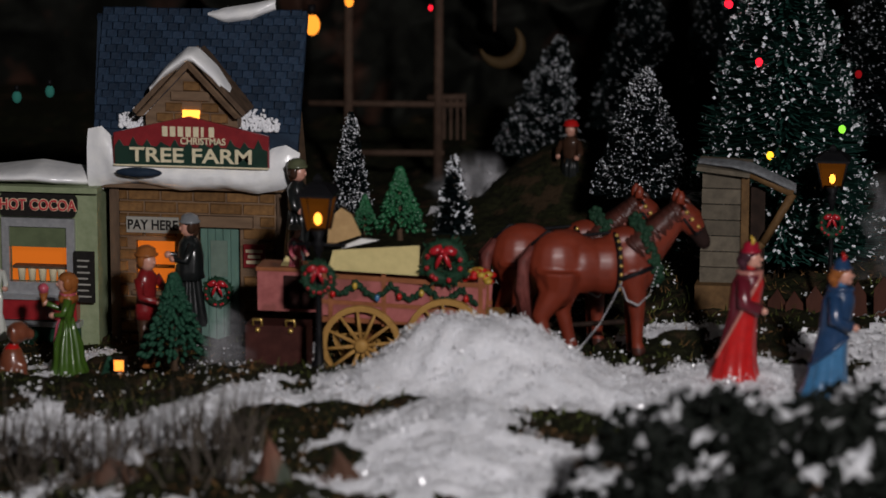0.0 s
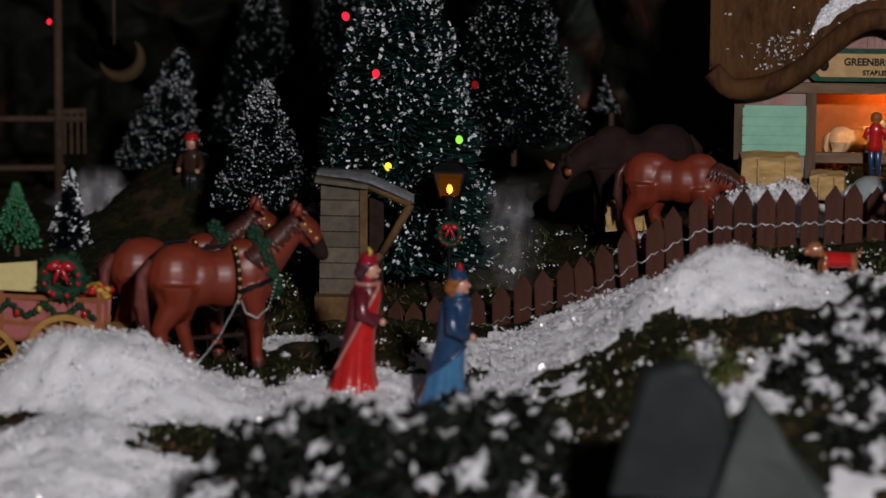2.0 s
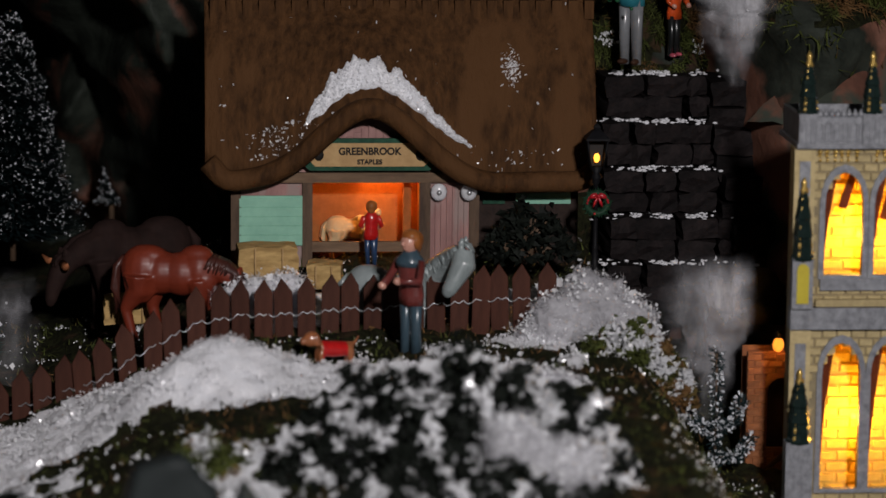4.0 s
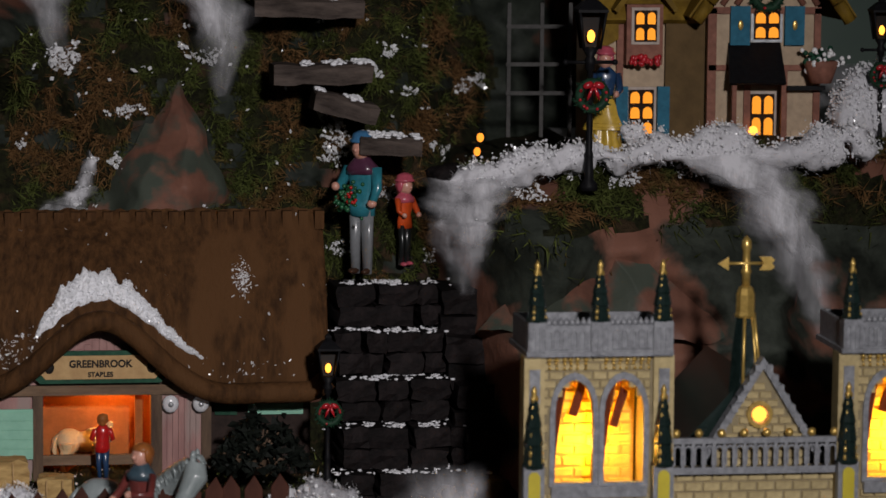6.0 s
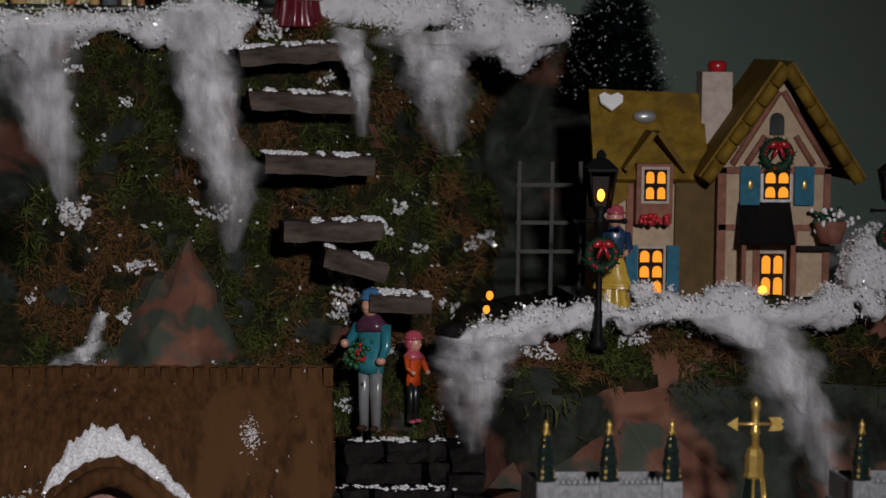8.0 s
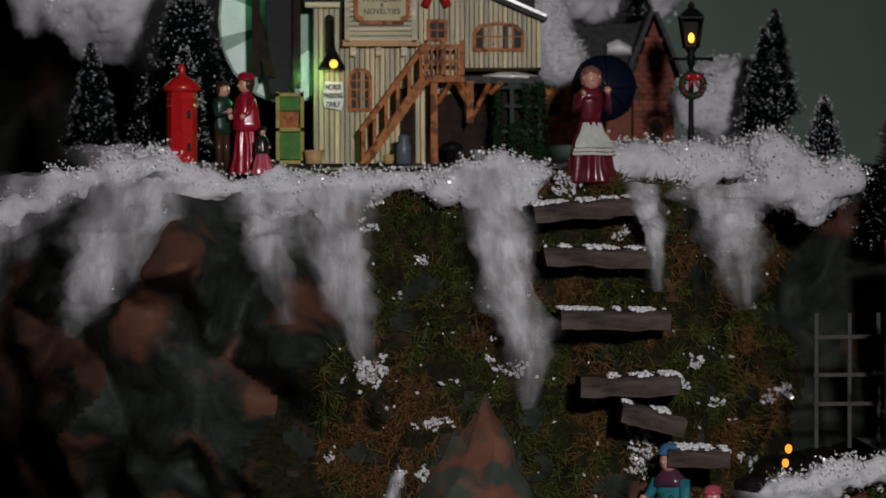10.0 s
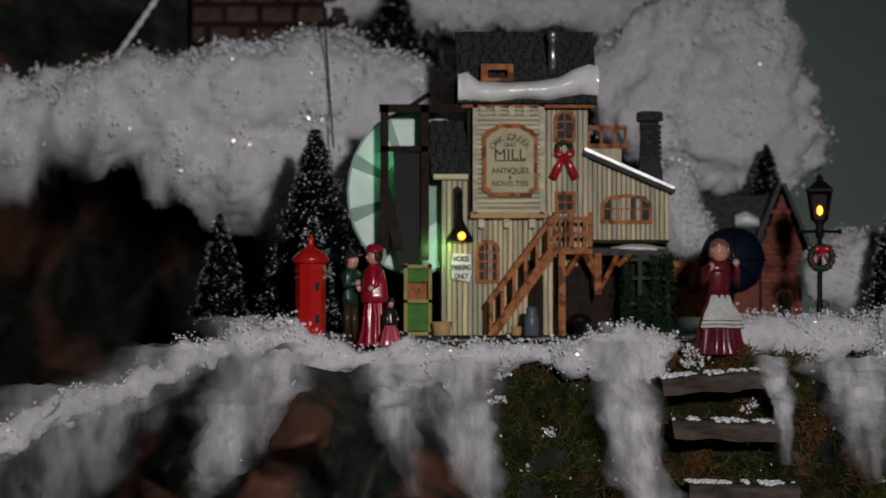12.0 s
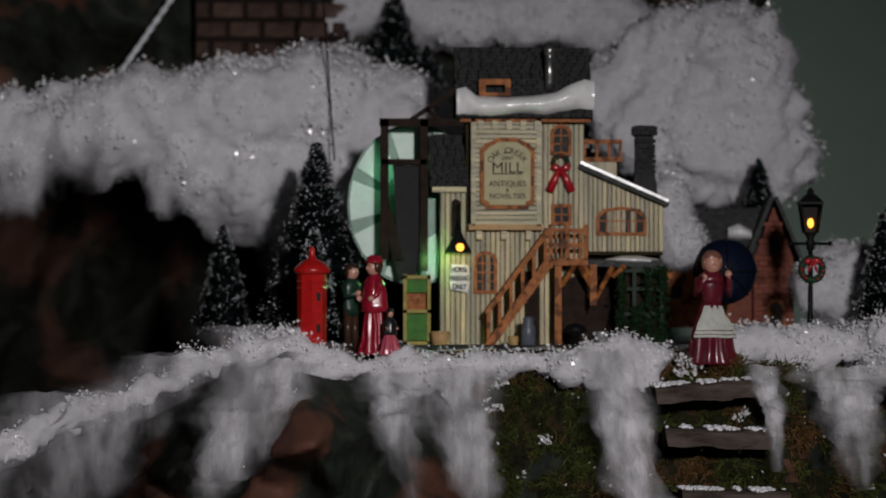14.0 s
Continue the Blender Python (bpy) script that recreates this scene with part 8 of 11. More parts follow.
FIBRE = crystal("wadding_fibre", (0.72, 0.72, 0.75), 0.5)
fibres_on([o for o in scene.objects if o.name.startswith("snow_cloud")], 9000, 0.0045, 41, "loose fibres of the wadding behind the mill")
fibres_on([o for o in scene.objects if o.name.startswith("snow_bank")], 4000, 0.004, 42, "loose fibres of the wadding on the edges")
snow_on([o for o in scene.objects if o.name.startswith("snow_bank")], 19000, 0.0010, 31, "glittering flakes on the wadding", 0.001, -0.3, 0.9)
snow_on([o for o in scene.objects if o.name.startswith("snow_cloud")], 26000, 0.0013, 32, "glittering flakes on the wadding behind the mill", 0.0015, -0.8, 0.35)
snow_on([o for o in scene.objects if o.name.startswith("snow_wadding")], 1600, 0.0007, 33, "flakes caught on hanging wadding", 0.001, -1.1, 0.2)


def frosty_shrub(name, c, rx, ry, rz, seed, label, n=900, leaf=0.006, snow=0.4, material=SHRUB_BLACK, stems=40):
    """A low dark shrub of twisted lumpy leaves, snow lying on the upper ones."""
    o = thing(name, c, label, "shrub")
    rng = random.Random(seed)
    bm, bs, bt = bmesh.new(), bmesh.new(), bmesh.new()
    for _ in range(stems):
        a, b = rng.uniform(0, 2 * math.pi), rng.uniform(0.2, 1.0)
        e = Vector((rx * b * math.cos(a), ry * b * math.sin(a), rz * rng.uniform(0.3, 0.95) * (1.1 - 0.6 * b)))
        tube(bt, [(e.x * 0.2, e.y * 0.2, 0), e * 0.6 + Vector((0, 0, 0.004)), e], [0.0014, 0.001, 0.0005], 5)
    for _ in range(n):
        a, b = rng.uniform(0, 2 * math.pi), rng.random() ** 0.5
        top = rz * (1 - b * b) ** 0.5 * (1 + 0.3 * fbm(b * math.cos(a) * 3, b * math.sin(a) * 3, seed, 2))
        p = Vector((rx * b * math.cos(a), ry * b * math.sin(a), top * rng.random() ** 0.45))
        d = Vector((rng.gauss(0, 1), rng.gauss(0, 1), rng.gauss(0.3, 0.8))).normalized()
        e = d.cross(Vector((rng.gauss(0, 1), rng.gauss(0, 1), rng.gauss(0, 1)))).normalized()
        w = leaf * rng.uniform(0.5, 1.2)
        q = d.cross(e) * w * 0.25
        white = p.z > top * 0.3 and fbm(p.x * 78, p.y * 78, p.z * 78 + seed, 3) > 0.26 - snow * 0.5 and rng.random() < 0.85
        tgt = bs if white else bm
        add_faces(tgt, [p - d * w, p + e * w * 0.45 + q, p + d * w, p - e * w * 0.45 + q, p - q * 1.5], [(0, 1, 4), (1, 2, 4), (2, 3, 4), (3, 0, 4)])
    part("stem", bt, TIMBER, o, kind="stuff")
    part("foliage", bm, material, o, kind="stuff")
    part("leaf_snow", bs, FLAKE, o, "snow on the upper leaves", kind="stuff")
    return o


frosty_shrub("dark_shrub", (-0.1204, 1.5000, -0.0064), 0.0798726, 0.045, 0.0505077, 1, "low black green shrub dusted with snow", 3600, 0.0055, -0.08)
frosty_shrub("dark_shrub", (-0.0744, 1.5600, -0.0119), 0.0488632, 0.035, 0.0464201, 2, "low black green shrub dusted with snow", 2000, 0.0055, 0.0)
frosty_shrub("dark_shrub", (0.1380, 1.6200, 0.0015), 0.0915310, 0.055, 0.0821585, 3, "spreading black green shrub covered with snow", 10500, 0.0044, 0.26)
frosty_shrub("dark_shrub", (0.1850, 1.5950, 0.0113), 0.0449636, 0.04, 0.0587025, 4, "low black green shrub with thick snow", 3200, 0.0044, 0.42)
frosty_shrub("dark_shrub", (0.1400, 1.5150, 0.0020), 0.0800, 0.045, 0.0560, 6, "low black green shrub with patches of snow", 5200, 0.0044, 0.16)
frosty_shrub("moss_shrub", (0.0330, 1.6450, 0.0080), 0.0300, 0.030, 0.0340, 7, "low cushion of green moss dusted with snow", 2600, 0.0030, 0.22, MOSS, 8)
frosty_shrub("moss_shrub", (0.2560, 1.8850, -0.0020), 0.0400, 0.02, 0.0500, 5, "mossy green mound shrub with snow", 3200, 0.003, 0.5, MOSS, 12)
def frosted_sprig(c, H, seed, label):
    """A little artificial tree: an upright bristly stem with a few upturned bristly arms."""
    o = thing("frosted_sprig", c, label, "sprig")
    rng = np.random.default_rng(seed)
    arms = [[(0, 0, 0), (0.01, 0, 0.5), (0.0, 0, 1.0)], [(0, 0, 0.12), (0.2, -0.03, 0.14), (0.3, -0.03, 0.3)], [(0, 0, 0.08), (-0.22, -0.03, 0.10), (-0.32, -0.03, 0.24)], [(0, 0, 0.36), (0.16, 0.03, 0.4), (0.22, 0.03, 0.6)], [(0, 0, 0.34), (-0.14, 0.03, 0.38), (-0.24, 0.03, 0.55)]]
    bm = bmesh.new()
    bristle, white = [], []
    for arm in arms:
        line = [Vector(p) * H for p in arm]
        tube(bm, line, 0.012 * H, 6)
        for k in range(520):
            f = rng.random() * (len(line) - 1)
            i = min(int(f), len(line) - 2)
            p = line[i].lerp(line[i + 1], f - i)
            d = Vector(rng.normal(0, 1, 3)).normalized() * H * 0.085 * rng.uniform(0.5, 1.0)
            w = d.cross(Vector(rng.normal(0, 1, 3))).normalized() * H * 0.006
            (white if k % 3 == 0 else bristle).append((p + (d * 0.6 if k % 3 == 0 else d * 0.1), p + d, w * (1.3 if k % 3 == 0 else 1.0)))
    part("stem", bm, TIMBER, o)
    for name, rows, m, lab in (("bristle", bristle, TREE_DARK, "dark green bristles"), ("frost", white, FROST, "white frost")):
        pts, faces = [], []
        for a, b, w in rows:
            n = len(pts)
            pts += [a - w, a + w, b + w, b - w]
            faces.append((n, n + 1, n + 2, n + 3))
        ob = from_arrays(name, [tuple(p) for p in pts], faces, m)
        ob.parent = o
        tagged(ob, lab, kind="stuff")


frosted_sprig((0.3080, 1.9000, -0.0373), 0.0669520, 6, "small frosted dark sprig beside the church")


def boulder(name, c, sx, sy, sz, seed, material, label, rough_=0.25):
    bm = bmesh.new()
    bmesh.ops.create_icosphere(bm, subdivisions=4, radius=1.0)
    for v in bm.verts:
        n = v.co.normalized()
        f = 1 + rough_ * fbm(n.x * 1.3 + seed, n.y * 1.3, n.z * 1.3, 2) + 0.06 * fbm(n.x * 5, n.y * 5 + seed, n.z * 5, 3)
        v.co = Vector((n.x * sx, n.y * sy, n.z * sz)) * f
    for f in bm.faces:
        f.smooth = True
    o = tagged(part(name, bm, material, None, label), label, "rock")
    o.matrix_world = pose(*c)
    return o


def paper_rock(apex, left, right, depth, seed, material, label):
    """A pointed rock of folded paper rising to one peak."""
    apex, left, right = Vector(apex), Vector(left), Vector(right)
    bm = bmesh.new()
    def fn(s, v):
        b = left.lerp(right, s)
        p = b.lerp(apex, v)
        ridge = 1 - abs(2 * s - 1)
        out = depth * (1 - v) * min(1.0, ridge * 1.6) + 0.5 * depth * facet(p.x / 0.024 + 0.4 * p.z / 0.024, p.z / 0.03, seed)
        return (p.x + 0.004 * fbm(p.x * 40, seed, p.z * 40, 2), p.y - out, p.z + 0.003 * fbm(p.x * 60, seed + 2, p.z * 30, 2))
    grid_sheet(bm, 60, 40, fn)
    return tagged(part("pointed_rock", bm, material, None, label), label, "rock")


CAMO_ROCK = mat("brown_green_rock_paper", (0.19, 0.088, 0.06), (0.11, 0.052, 0.037), 0.45, 40, 0.4, spot=(0.058, 0.068, 0.053), spot_scale=24, spot_at=0.5, dist=0.003)
paper_rock((0.1825, 2.1650, 0.2723), (0.1166, 2.1500, 0.1908), (0.2152, 2.1500, 0.1896), 0.03, 3, CAMO_ROCK, "pointed green and brown paper rock among moss")
paper_rock((0.4150, 2.0450, 0.1970), (0.3476, 2.0450, 0.1341), (0.5021, 2.0450, 0.1291), 0.03, 5, CAMO_ROCK, "pointed brown paper rock behind the church")
DARK_CAMO = mat("dark_green_rock_paper", (0.045, 0.05, 0.036), (0.02, 0.022, 0.016), 0.5, 40, 0.4, spot=(0.08, 0.042, 0.028), spot_scale=30, spot_at=0.55, dist=0.003)
paper_rock((-0.3438, 1.5600, 0.0032), (-0.3687, 1.5600, -0.0451), (-0.3240, 1.5600, -0.0434), 0.016, 8, CAMO_ROCK, "pointed brown paper rock at the front edge")
paper_rock((-0.3156, 1.5700, -0.0035), (-0.3409, 1.5700, -0.0468), (-0.2907, 1.5700, -0.0446), 0.014, 11, DARK_CAMO, "pointed dark green paper rock at the front edge")
paper_rock((-0.4207, 1.5600, -0.0105), (-0.4745, 1.5600, -0.0522), (-0.3652, 1.5600, -0.0480), 0.016, 14, DARK_CAMO, "broad dark paper rock in the dry grass")
boulder("brown_rock", (-0.3070, 1.6800, -0.0243), 0.0184177, 0.016, 0.0099982, 7, BROWN_ROCK, "small mossy brown rock in the snow")
for poly, shade, y, lab in (([(-0.048, -0.01), (0.008, -0.01), (0.0, 0.028), (-0.018, 0.046), (-0.034, 0.041)], (0.022, 0.027, 0.027), 0.0, "dark grey pointed rock before the fence"), ([(-0.006, -0.01), (0.042, -0.01), (0.01, 0.037)], (0.06, 0.07, 0.066), -0.012, "pale grey pointed rock before the fence")):
    bm = bmesh.new()
    prism(bm, poly, y - 0.006, y + 0.02)
    bmesh.ops.subdivide_edges(bm, edges=bm.edges, cuts=3, use_grid_fill=True)
    for v in bm.verts:
        v.co += Vector((1, 1, 1)) * 0.003 * fbm(v.co.x * 30, v.co.y * 30, v.co.z * 30, 2)
    rk = tagged(part("grey_rock", bm, mat("smooth_grey_rock", shade, tuple(0.6 * c for c in shade), 0.5, 30, 0.2, dist=0.003), None, lab, 0.002), lab, "rock")
    rk.matrix_world = pose(0.0310, 1.4200, 0.0392)

# dry grey grass in the front
roots = []
rng = random.Random(4)
for _ in range(420):
    x, y = rng.uniform(-0.53, -0.36), rng.uniform(1.55, 1.64)
    roots.append((x, y, ground_z(x, y)))
GRASS_GREY = mat("dry_grey_grass", (0.09, 0.075, 0.06), (0.02, 0.016, 0.013), 0.7, 90, 0.0)
scatter_hairs("dry_grass", roots, [(0, 0, 1)] * len(roots), 0.034, 0.0008, GRASS_GREY, 12, "sparse dark dry grass at the front", "grass", -0.4, 0.4)


# ---- figures, horses, wagon, lamps, fence ----
def paint(name, c, rough=0.28):
    return mat(name, c, tuple(0.72 * k for k in c), rough, 240, 0.25, coat=0.35)


SKIN = paint("flesh_paint", (0.62, 0.31, 0.23), 0.4)
P_RED, P_CRIMSON, P_WINE = paint("bright_red_paint", (0.5, 0.012, 0.012)), paint("crimson_paint", (0.34, 0.01, 0.03)), paint("wine_paint", (0.13, 0.012, 0.022))
P_BLUE, P_DEEPBLUE, P_TEAL = paint("blue_paint", (0.05, 0.17, 0.33)), paint("deep_blue_paint", (0.018, 0.05, 0.12)), paint("teal_paint", (0.03, 0.2, 0.25))
P_GREEN, P_BLACK, P_GREY = paint("grass_green_paint", (0.055, 0.12, 0.015)), paint("black_coat_paint", (0.012, 0.014, 0.014)), paint("grey_paint", (0.2, 0.21, 0.22))
P_WHITE, P_ORANGE, P_PINK = paint("white_paint", (0.62, 0.64, 0.58)), paint("orange_paint", (0.62, 0.08, 0.015)), paint("pink_paint", (0.5, 0.09, 0.13))
P_HAIR, P_GINGER, P_MAROON = paint("brown_hair", (0.05, 0.024, 0.014), 0.5), paint("ginger_hair", (0.3, 0.1, 0.025), 0.5), paint("maroon_leather", (0.16, 0.035, 0.03))
# darker red for a jacket in shade; the shade is in the paint
P_SHADED_RED = paint("shaded_red_paint", (0.2, 0.012, 0.014))
P_SLATE, P_YELLOW = paint("slate_blue_paint", (0.05, 0.085, 0.11)), paint("yellow_paint", (0.55, 0.36, 0.05))


def figure(loc, H, label, coat, skirt, rz=0.0, legs=None, hat=None, hair=P_HAIR, arms=((0.5, 0.3), (0.5, 0.3)), trim=None, apron=None, wide=0.16, bare=False, cape=None, shawl=None, cone=False, head=1.35, name="figurine"):
    """A painted figurine as one plain shape: dress or coat and trousers, torso, head, arms, hat."""
    mats = [skirt, coat, SKIN, hair, hat or hair, trim or P_WHITE, apron or skirt, legs or skirt, cape or coat, shawl or coat]
    bm = bmesh.new()
    if legs:
        for s in (-1, 1):
            tube(bm, [(s * 0.05 * H, 0, 0), (s * 0.05 * H, -0.005 * H, 0.25 * H), (s * 0.045 * H, 0, 0.5 * H)], [0.036 * H, 0.042 * H, 0.055 * H], 9, 7)
            ball(bm, (s * 0.05 * H, -0.03 * H, 0.018 * H), (0.035 * H, 0.065 * H, 0.024 * H), 8, 6, 3)
        lathe(bm, [(0.10 * H, 0.42 * H), (0.105 * H, 0.5 * H), (0.09 * H, 0.58 * H), (0.105 * H, 0.7 * H), (0.115 * H, 0.76 * H), (0.07 * H, 0.82 * H), (0.035 * H, 0.84 * H)], seg=16, mi=1, squash=0.72)
    else:
        lathe(bm, [(wide * 1.1 * H, 0), (wide * 1.12 * H, 0.02 * H), (wide * 0.95 * H, 0.14 * H), (wide * 0.8 * H, 0.3 * H), (0.105 * H, 0.45 * H), (0.08 * H, 0.56 * H)], seg=54, squash=0.9, wave=0.10, lobes=9)
        lathe(bm, [(0.085 * H, 0.52 * H), (0.088 * H, 0.6 * H), (0.105 * H, 0.7 * H), (0.11 * H, 0.76 * H), (0.06 * H, 0.82 * H), (0.035 * H, 0.84 * H)], seg=18, mi=1, squash=0.75)
    if apron:
        grid_sheet(bm, 12, 8, lambda s, v: ((s - 0.5) * (0.36 - 0.2 * v) * H * 1.1, -(wide * 0.85 - (wide * 0.85 - 0.07) * v + 0.012) * H * math.cos((s - 0.5) * 1.6), (0.24 + 0.28 * v) * H), 6)
        for v in (0.10, 0.22):
            tube(bm, [((k / 10 - 0.5) * (0.36 - 0.2 * v) * 1.1 * H, -(wide * 0.85 - (wide * 0.85 - 0.07) * v + 0.014) * H * math.cos((k / 10 - 0.5) * 1.6), (0.24 + 0.28 * v) * H) for k in range(11)], 0.004 * H, 5, 0)
    if trim:
        tube(bm, [(0.10 * H, -0.02 * H, 0.7 * H), (0.02 * H, -0.11 * H, 0.5 * H), (-0.06 * H, -0.125 * H, 0.3 * H), (-0.12 * H, -0.11 * H, 0.12 * H)], 0.013 * H, 6, 5)
        tube(bm, [(0.09 * H * math.cos(a * math.pi / 6), 0.07 * H * math.sin(a * math.pi / 6), 0.8 * H) for a in range(13)], 0.014 * H, 6, 5)
    if cape:
        lathe(bm, [(0.17 * H, 0.44 * H), (0.155 * H, 0.52 * H), (0.145 * H, 0.64 * H), (0.12 * H, 0.76 * H), (0.06 * H, 0.83 * H)], seg=22, mi=8, squash=0.8, wave=0.05, lobes=6)
    if shawl:
        lathe(bm, [(0.115 * H, 0.72 * H), (0.118 * H, 0.77 * H), (0.075 * H, 0.82 * H), (0.05 * H, 0.85 * H)], seg=18, mi=9, squash=0.8, wave=0.05, lobes=5)
    for s, (fwd, drop) in zip((-1, 1), arms):
        sh, el = Vector((s * 0.11 * H, 0, 0.76 * H)), Vector((s * 0.15 * H, -0.03 * H - 0.04 * H * fwd, 0.62 * H))
        hd = el + Vector((-s * 0.05 * H * fwd, -0.12 * H * fwd, (0.05 - 0.3 * drop) * H))
        tube(bm, [sh, el, hd], [0.04 * H, 0.034 * H, 0.026 * H], 8, 1)
        ball(bm, hd, 0.033 * H, 8, 6, 2)
        if cone and s < 0:
            tube(bm, [hd + Vector((0, -0.01 * H, -0.04 * H)), hd + Vector((0, -0.02 * H, 0.1 * H))], [0.01 * H, 0.05 * H], 8, 9)
            ball(bm, hd + Vector((0, -0.02 * H, 0.14 * H)), (0.06 * H, 0.06 * H, 0.055 * H), 10, 8, 5)
    tube(bm, [(0, 0, 0.80 * H), (0, 0, 0.87 * H)], 0.034 * H, 8, 2)
    k = head * H
    ball(bm, (0, -0.006 * k, 0.9 * H), (0.05 * k, 0.056 * k, 0.064 * k), 14, 10, 2)
    ball(bm, (0, -0.06 * k, 0.895 * H), (0.011 * k, 0.014 * k, 0.014 * k), 6, 5, 2)
    ball(bm, (0, -0.03 * k, 0.87 * H), (0.032 * k, 0.03 * k, 0.026 * k), 8, 6, 2)
    ball(bm, (0, 0.016 * k, 0.915 * H), (0.057 * k, 0.054 * k, 0.06 * k), 12, 8, 3)
    ball(bm, (0, 0.03 * k, 0.885 * H), (0.045 * k, 0.035 * k, 0.055 * k), 10, 8, 3)
    ball(bm, (0, 0.002 * k, 0.9 * H + 0.034 * k), (0.056 * k, 0.056 * k, 0.04 * k), 12, 8, 3)
    for s in (-1, 1):
        ball(bm, (s * 0.047 * k, 0.002 * k, 0.9 * H + 0.006 * k), (0.016 * k, 0.03 * k, 0.045 * k), 8, 6, 3)
    if hat:
        z = 0.9 * H
        lathe(bm, [(0.072 * k, z + 0.036 * k), (0.074 * k, z + 0.046 * k), (0.062 * k, z + 0.054 * k), (0.056 * k, z + 0.08 * k), (0.024 * k, z + 0.096 * k), (0.002 * k, z + 0.098 * k)], seg=14, mi=4)
    for v in bm.verts:
        q = v.co / H
        a, b = fbm(q.x * 7, q.y * 7 + loc[0] * 50, q.z * 5, 3), fbm(q.x * 7 + 9, q.y * 7, q.z * 5 + loc[0] * 50, 3)
        v.co += Vector((a, b, 0.3 * a)) * H * (0.022 if q.z < 0.82 else 0.008)
    o = tagged(part(name, bm, mats, None, label), label, "figurine")
    o.matrix_world = pose(*loc, 0, 0, rz)
    return o


def cloak_lady(loc, H, label, back, front, hair, hat, plume, trim, cut):
    """A figurine in a long cloak, seen walking; one plain shape. cut: heights of the cloak's edge, front and back."""
    mats = [back, front, SKIN, hair, hat, plume, trim]
    axis = [0.0, 0.004, 0.016, 0.032, 0.057, 0.075, 0.09, 0.1, 0.105]
    rx = [0.172, 0.176, 0.138, 0.118, 0.100, 0.108, 0.112, 0.084, 0.038]
    zs = [0.0, 0.02, 0.15, 0.3, 0.48, 0.6, 0.7, 0.76, 0.8]
    def at(z, a, grow=0.0):
        c, r = float(np.interp(z, zs, axis)), float(np.interp(z, zs, rx)) + grow
        r *= 1 + (0.075 * math.sin(a * 9 + 3 * z) + 0.03 * math.sin(a * 17)) * max(0.0, 0.56 - z) * 1.8
        return Vector(((c + r * math.cos(a)) * H, 0.78 * r * math.sin(a) * H, z * H))
    edge = lambda x: cut[1] + (x + 0.15) / 0.30 * (cut[0] - cut[1])
    bm = bmesh.new()
    n, m = 40, 36
    rings = [[bm.verts.new(at(0.8 * j / m, 2 * math.pi * k / n)) for k in range(n)] for j in range(m + 1)]
    for r0, r1 in zip(rings, rings[1:]):
        for k in range(n):
            f = bm.faces.new((r0[k], r0[(k + 1) % n], r1[(k + 1) % n], r1[k]))
            f.smooth = True
            c = f.calc_center_median() / H
            f.material_index = 1 if c.z < edge(c.x) else 0
    bm.faces.new(rings[0][::-1])
    line = []
    for k in range(25):
        a = math.radians(-8 - 160 * k / 24)
        z = 0.4
        for _ in range(6):
            z = min(0.78, max(0.03, edge(at(z, a).x / H)))
        line.append(at(z, a, 0.006))
    tube(bm, line, 0.013 * H, 7, 6)
    tube(bm, [at(0.775, 2 * math.pi * k / 16, 0.012) for k in range(17)], 0.017 * H, 7, 6, caps=False)
    tube(bm, [(0.07 * H, -0.082 * H, 0.735 * H), (0.075 * H, -0.125 * H, 0.58 * H), (0.185 * H, -0.10 * H, 0.53 * H)], [0.05 * H, 0.052 * H, 0.044 * H], 10, 0)
    ball(bm, (0.212 * H, -0.095 * H, 0.525 * H), 0.026 * H, 8, 6, 2)
    tube(bm, [(0.105 * H, 0, 0.78 * H), (0.11 * H, 0, 0.84 * H)], 0.036 * H, 8, 1)
    ball(bm, (0.122 * H, 0, 0.865 * H), (0.056 * H, 0.052 * H, 0.066 * H), 14, 10, 2)
    ball(bm, (0.18 * H, 0, 0.862 * H), (0.014 * H, 0.012 * H, 0.013 * H), 6, 5, 2)
    ball(bm, (0.158 * H, 0, 0.825 * H), (0.022 * H, 0.026 * H, 0.02 * H), 8, 6, 2)
    for dx, dz, r in ((-0.035, 0.022, 0.062), (-0.062, -0.02, 0.05), (-0.055, -0.055, 0.036), (-0.01, 0.045, 0.056)):
        ball(bm, ((0.122 + dx) * H, 0, (0.865 + dz) * H), (r * H, 0.95 * r * H, r * H), 10, 8, 3)
    lathe(bm, [(0.07 * H, 0), (0.072 * H, 0.012 * H), (0.056 * H, 0.02 * H), (0.05 * H, 0.058 * H), (0.022 * H, 0.075 * H), (0.001 * H, 0.077 * H)], (0.108 * H, 0, 0.912 * H), 14, mi=4)
    tube(bm, [(0.115 * H, -0.03 * H, 0.955 * H), (0.125 * H, -0.035 * H, 1.0 * H), (0.108 * H, -0.03 * H, 1.03 * H)], [0.012 * H, 0.017 * H, 0.006 * H], 7, 5)
    bmesh.ops.recalc_face_normals(bm, faces=bm.faces)
    o = tagged(part("figurine", bm, mats, None, label), label, "figurine")
    o.matrix_world = pose(*loc)
    return o


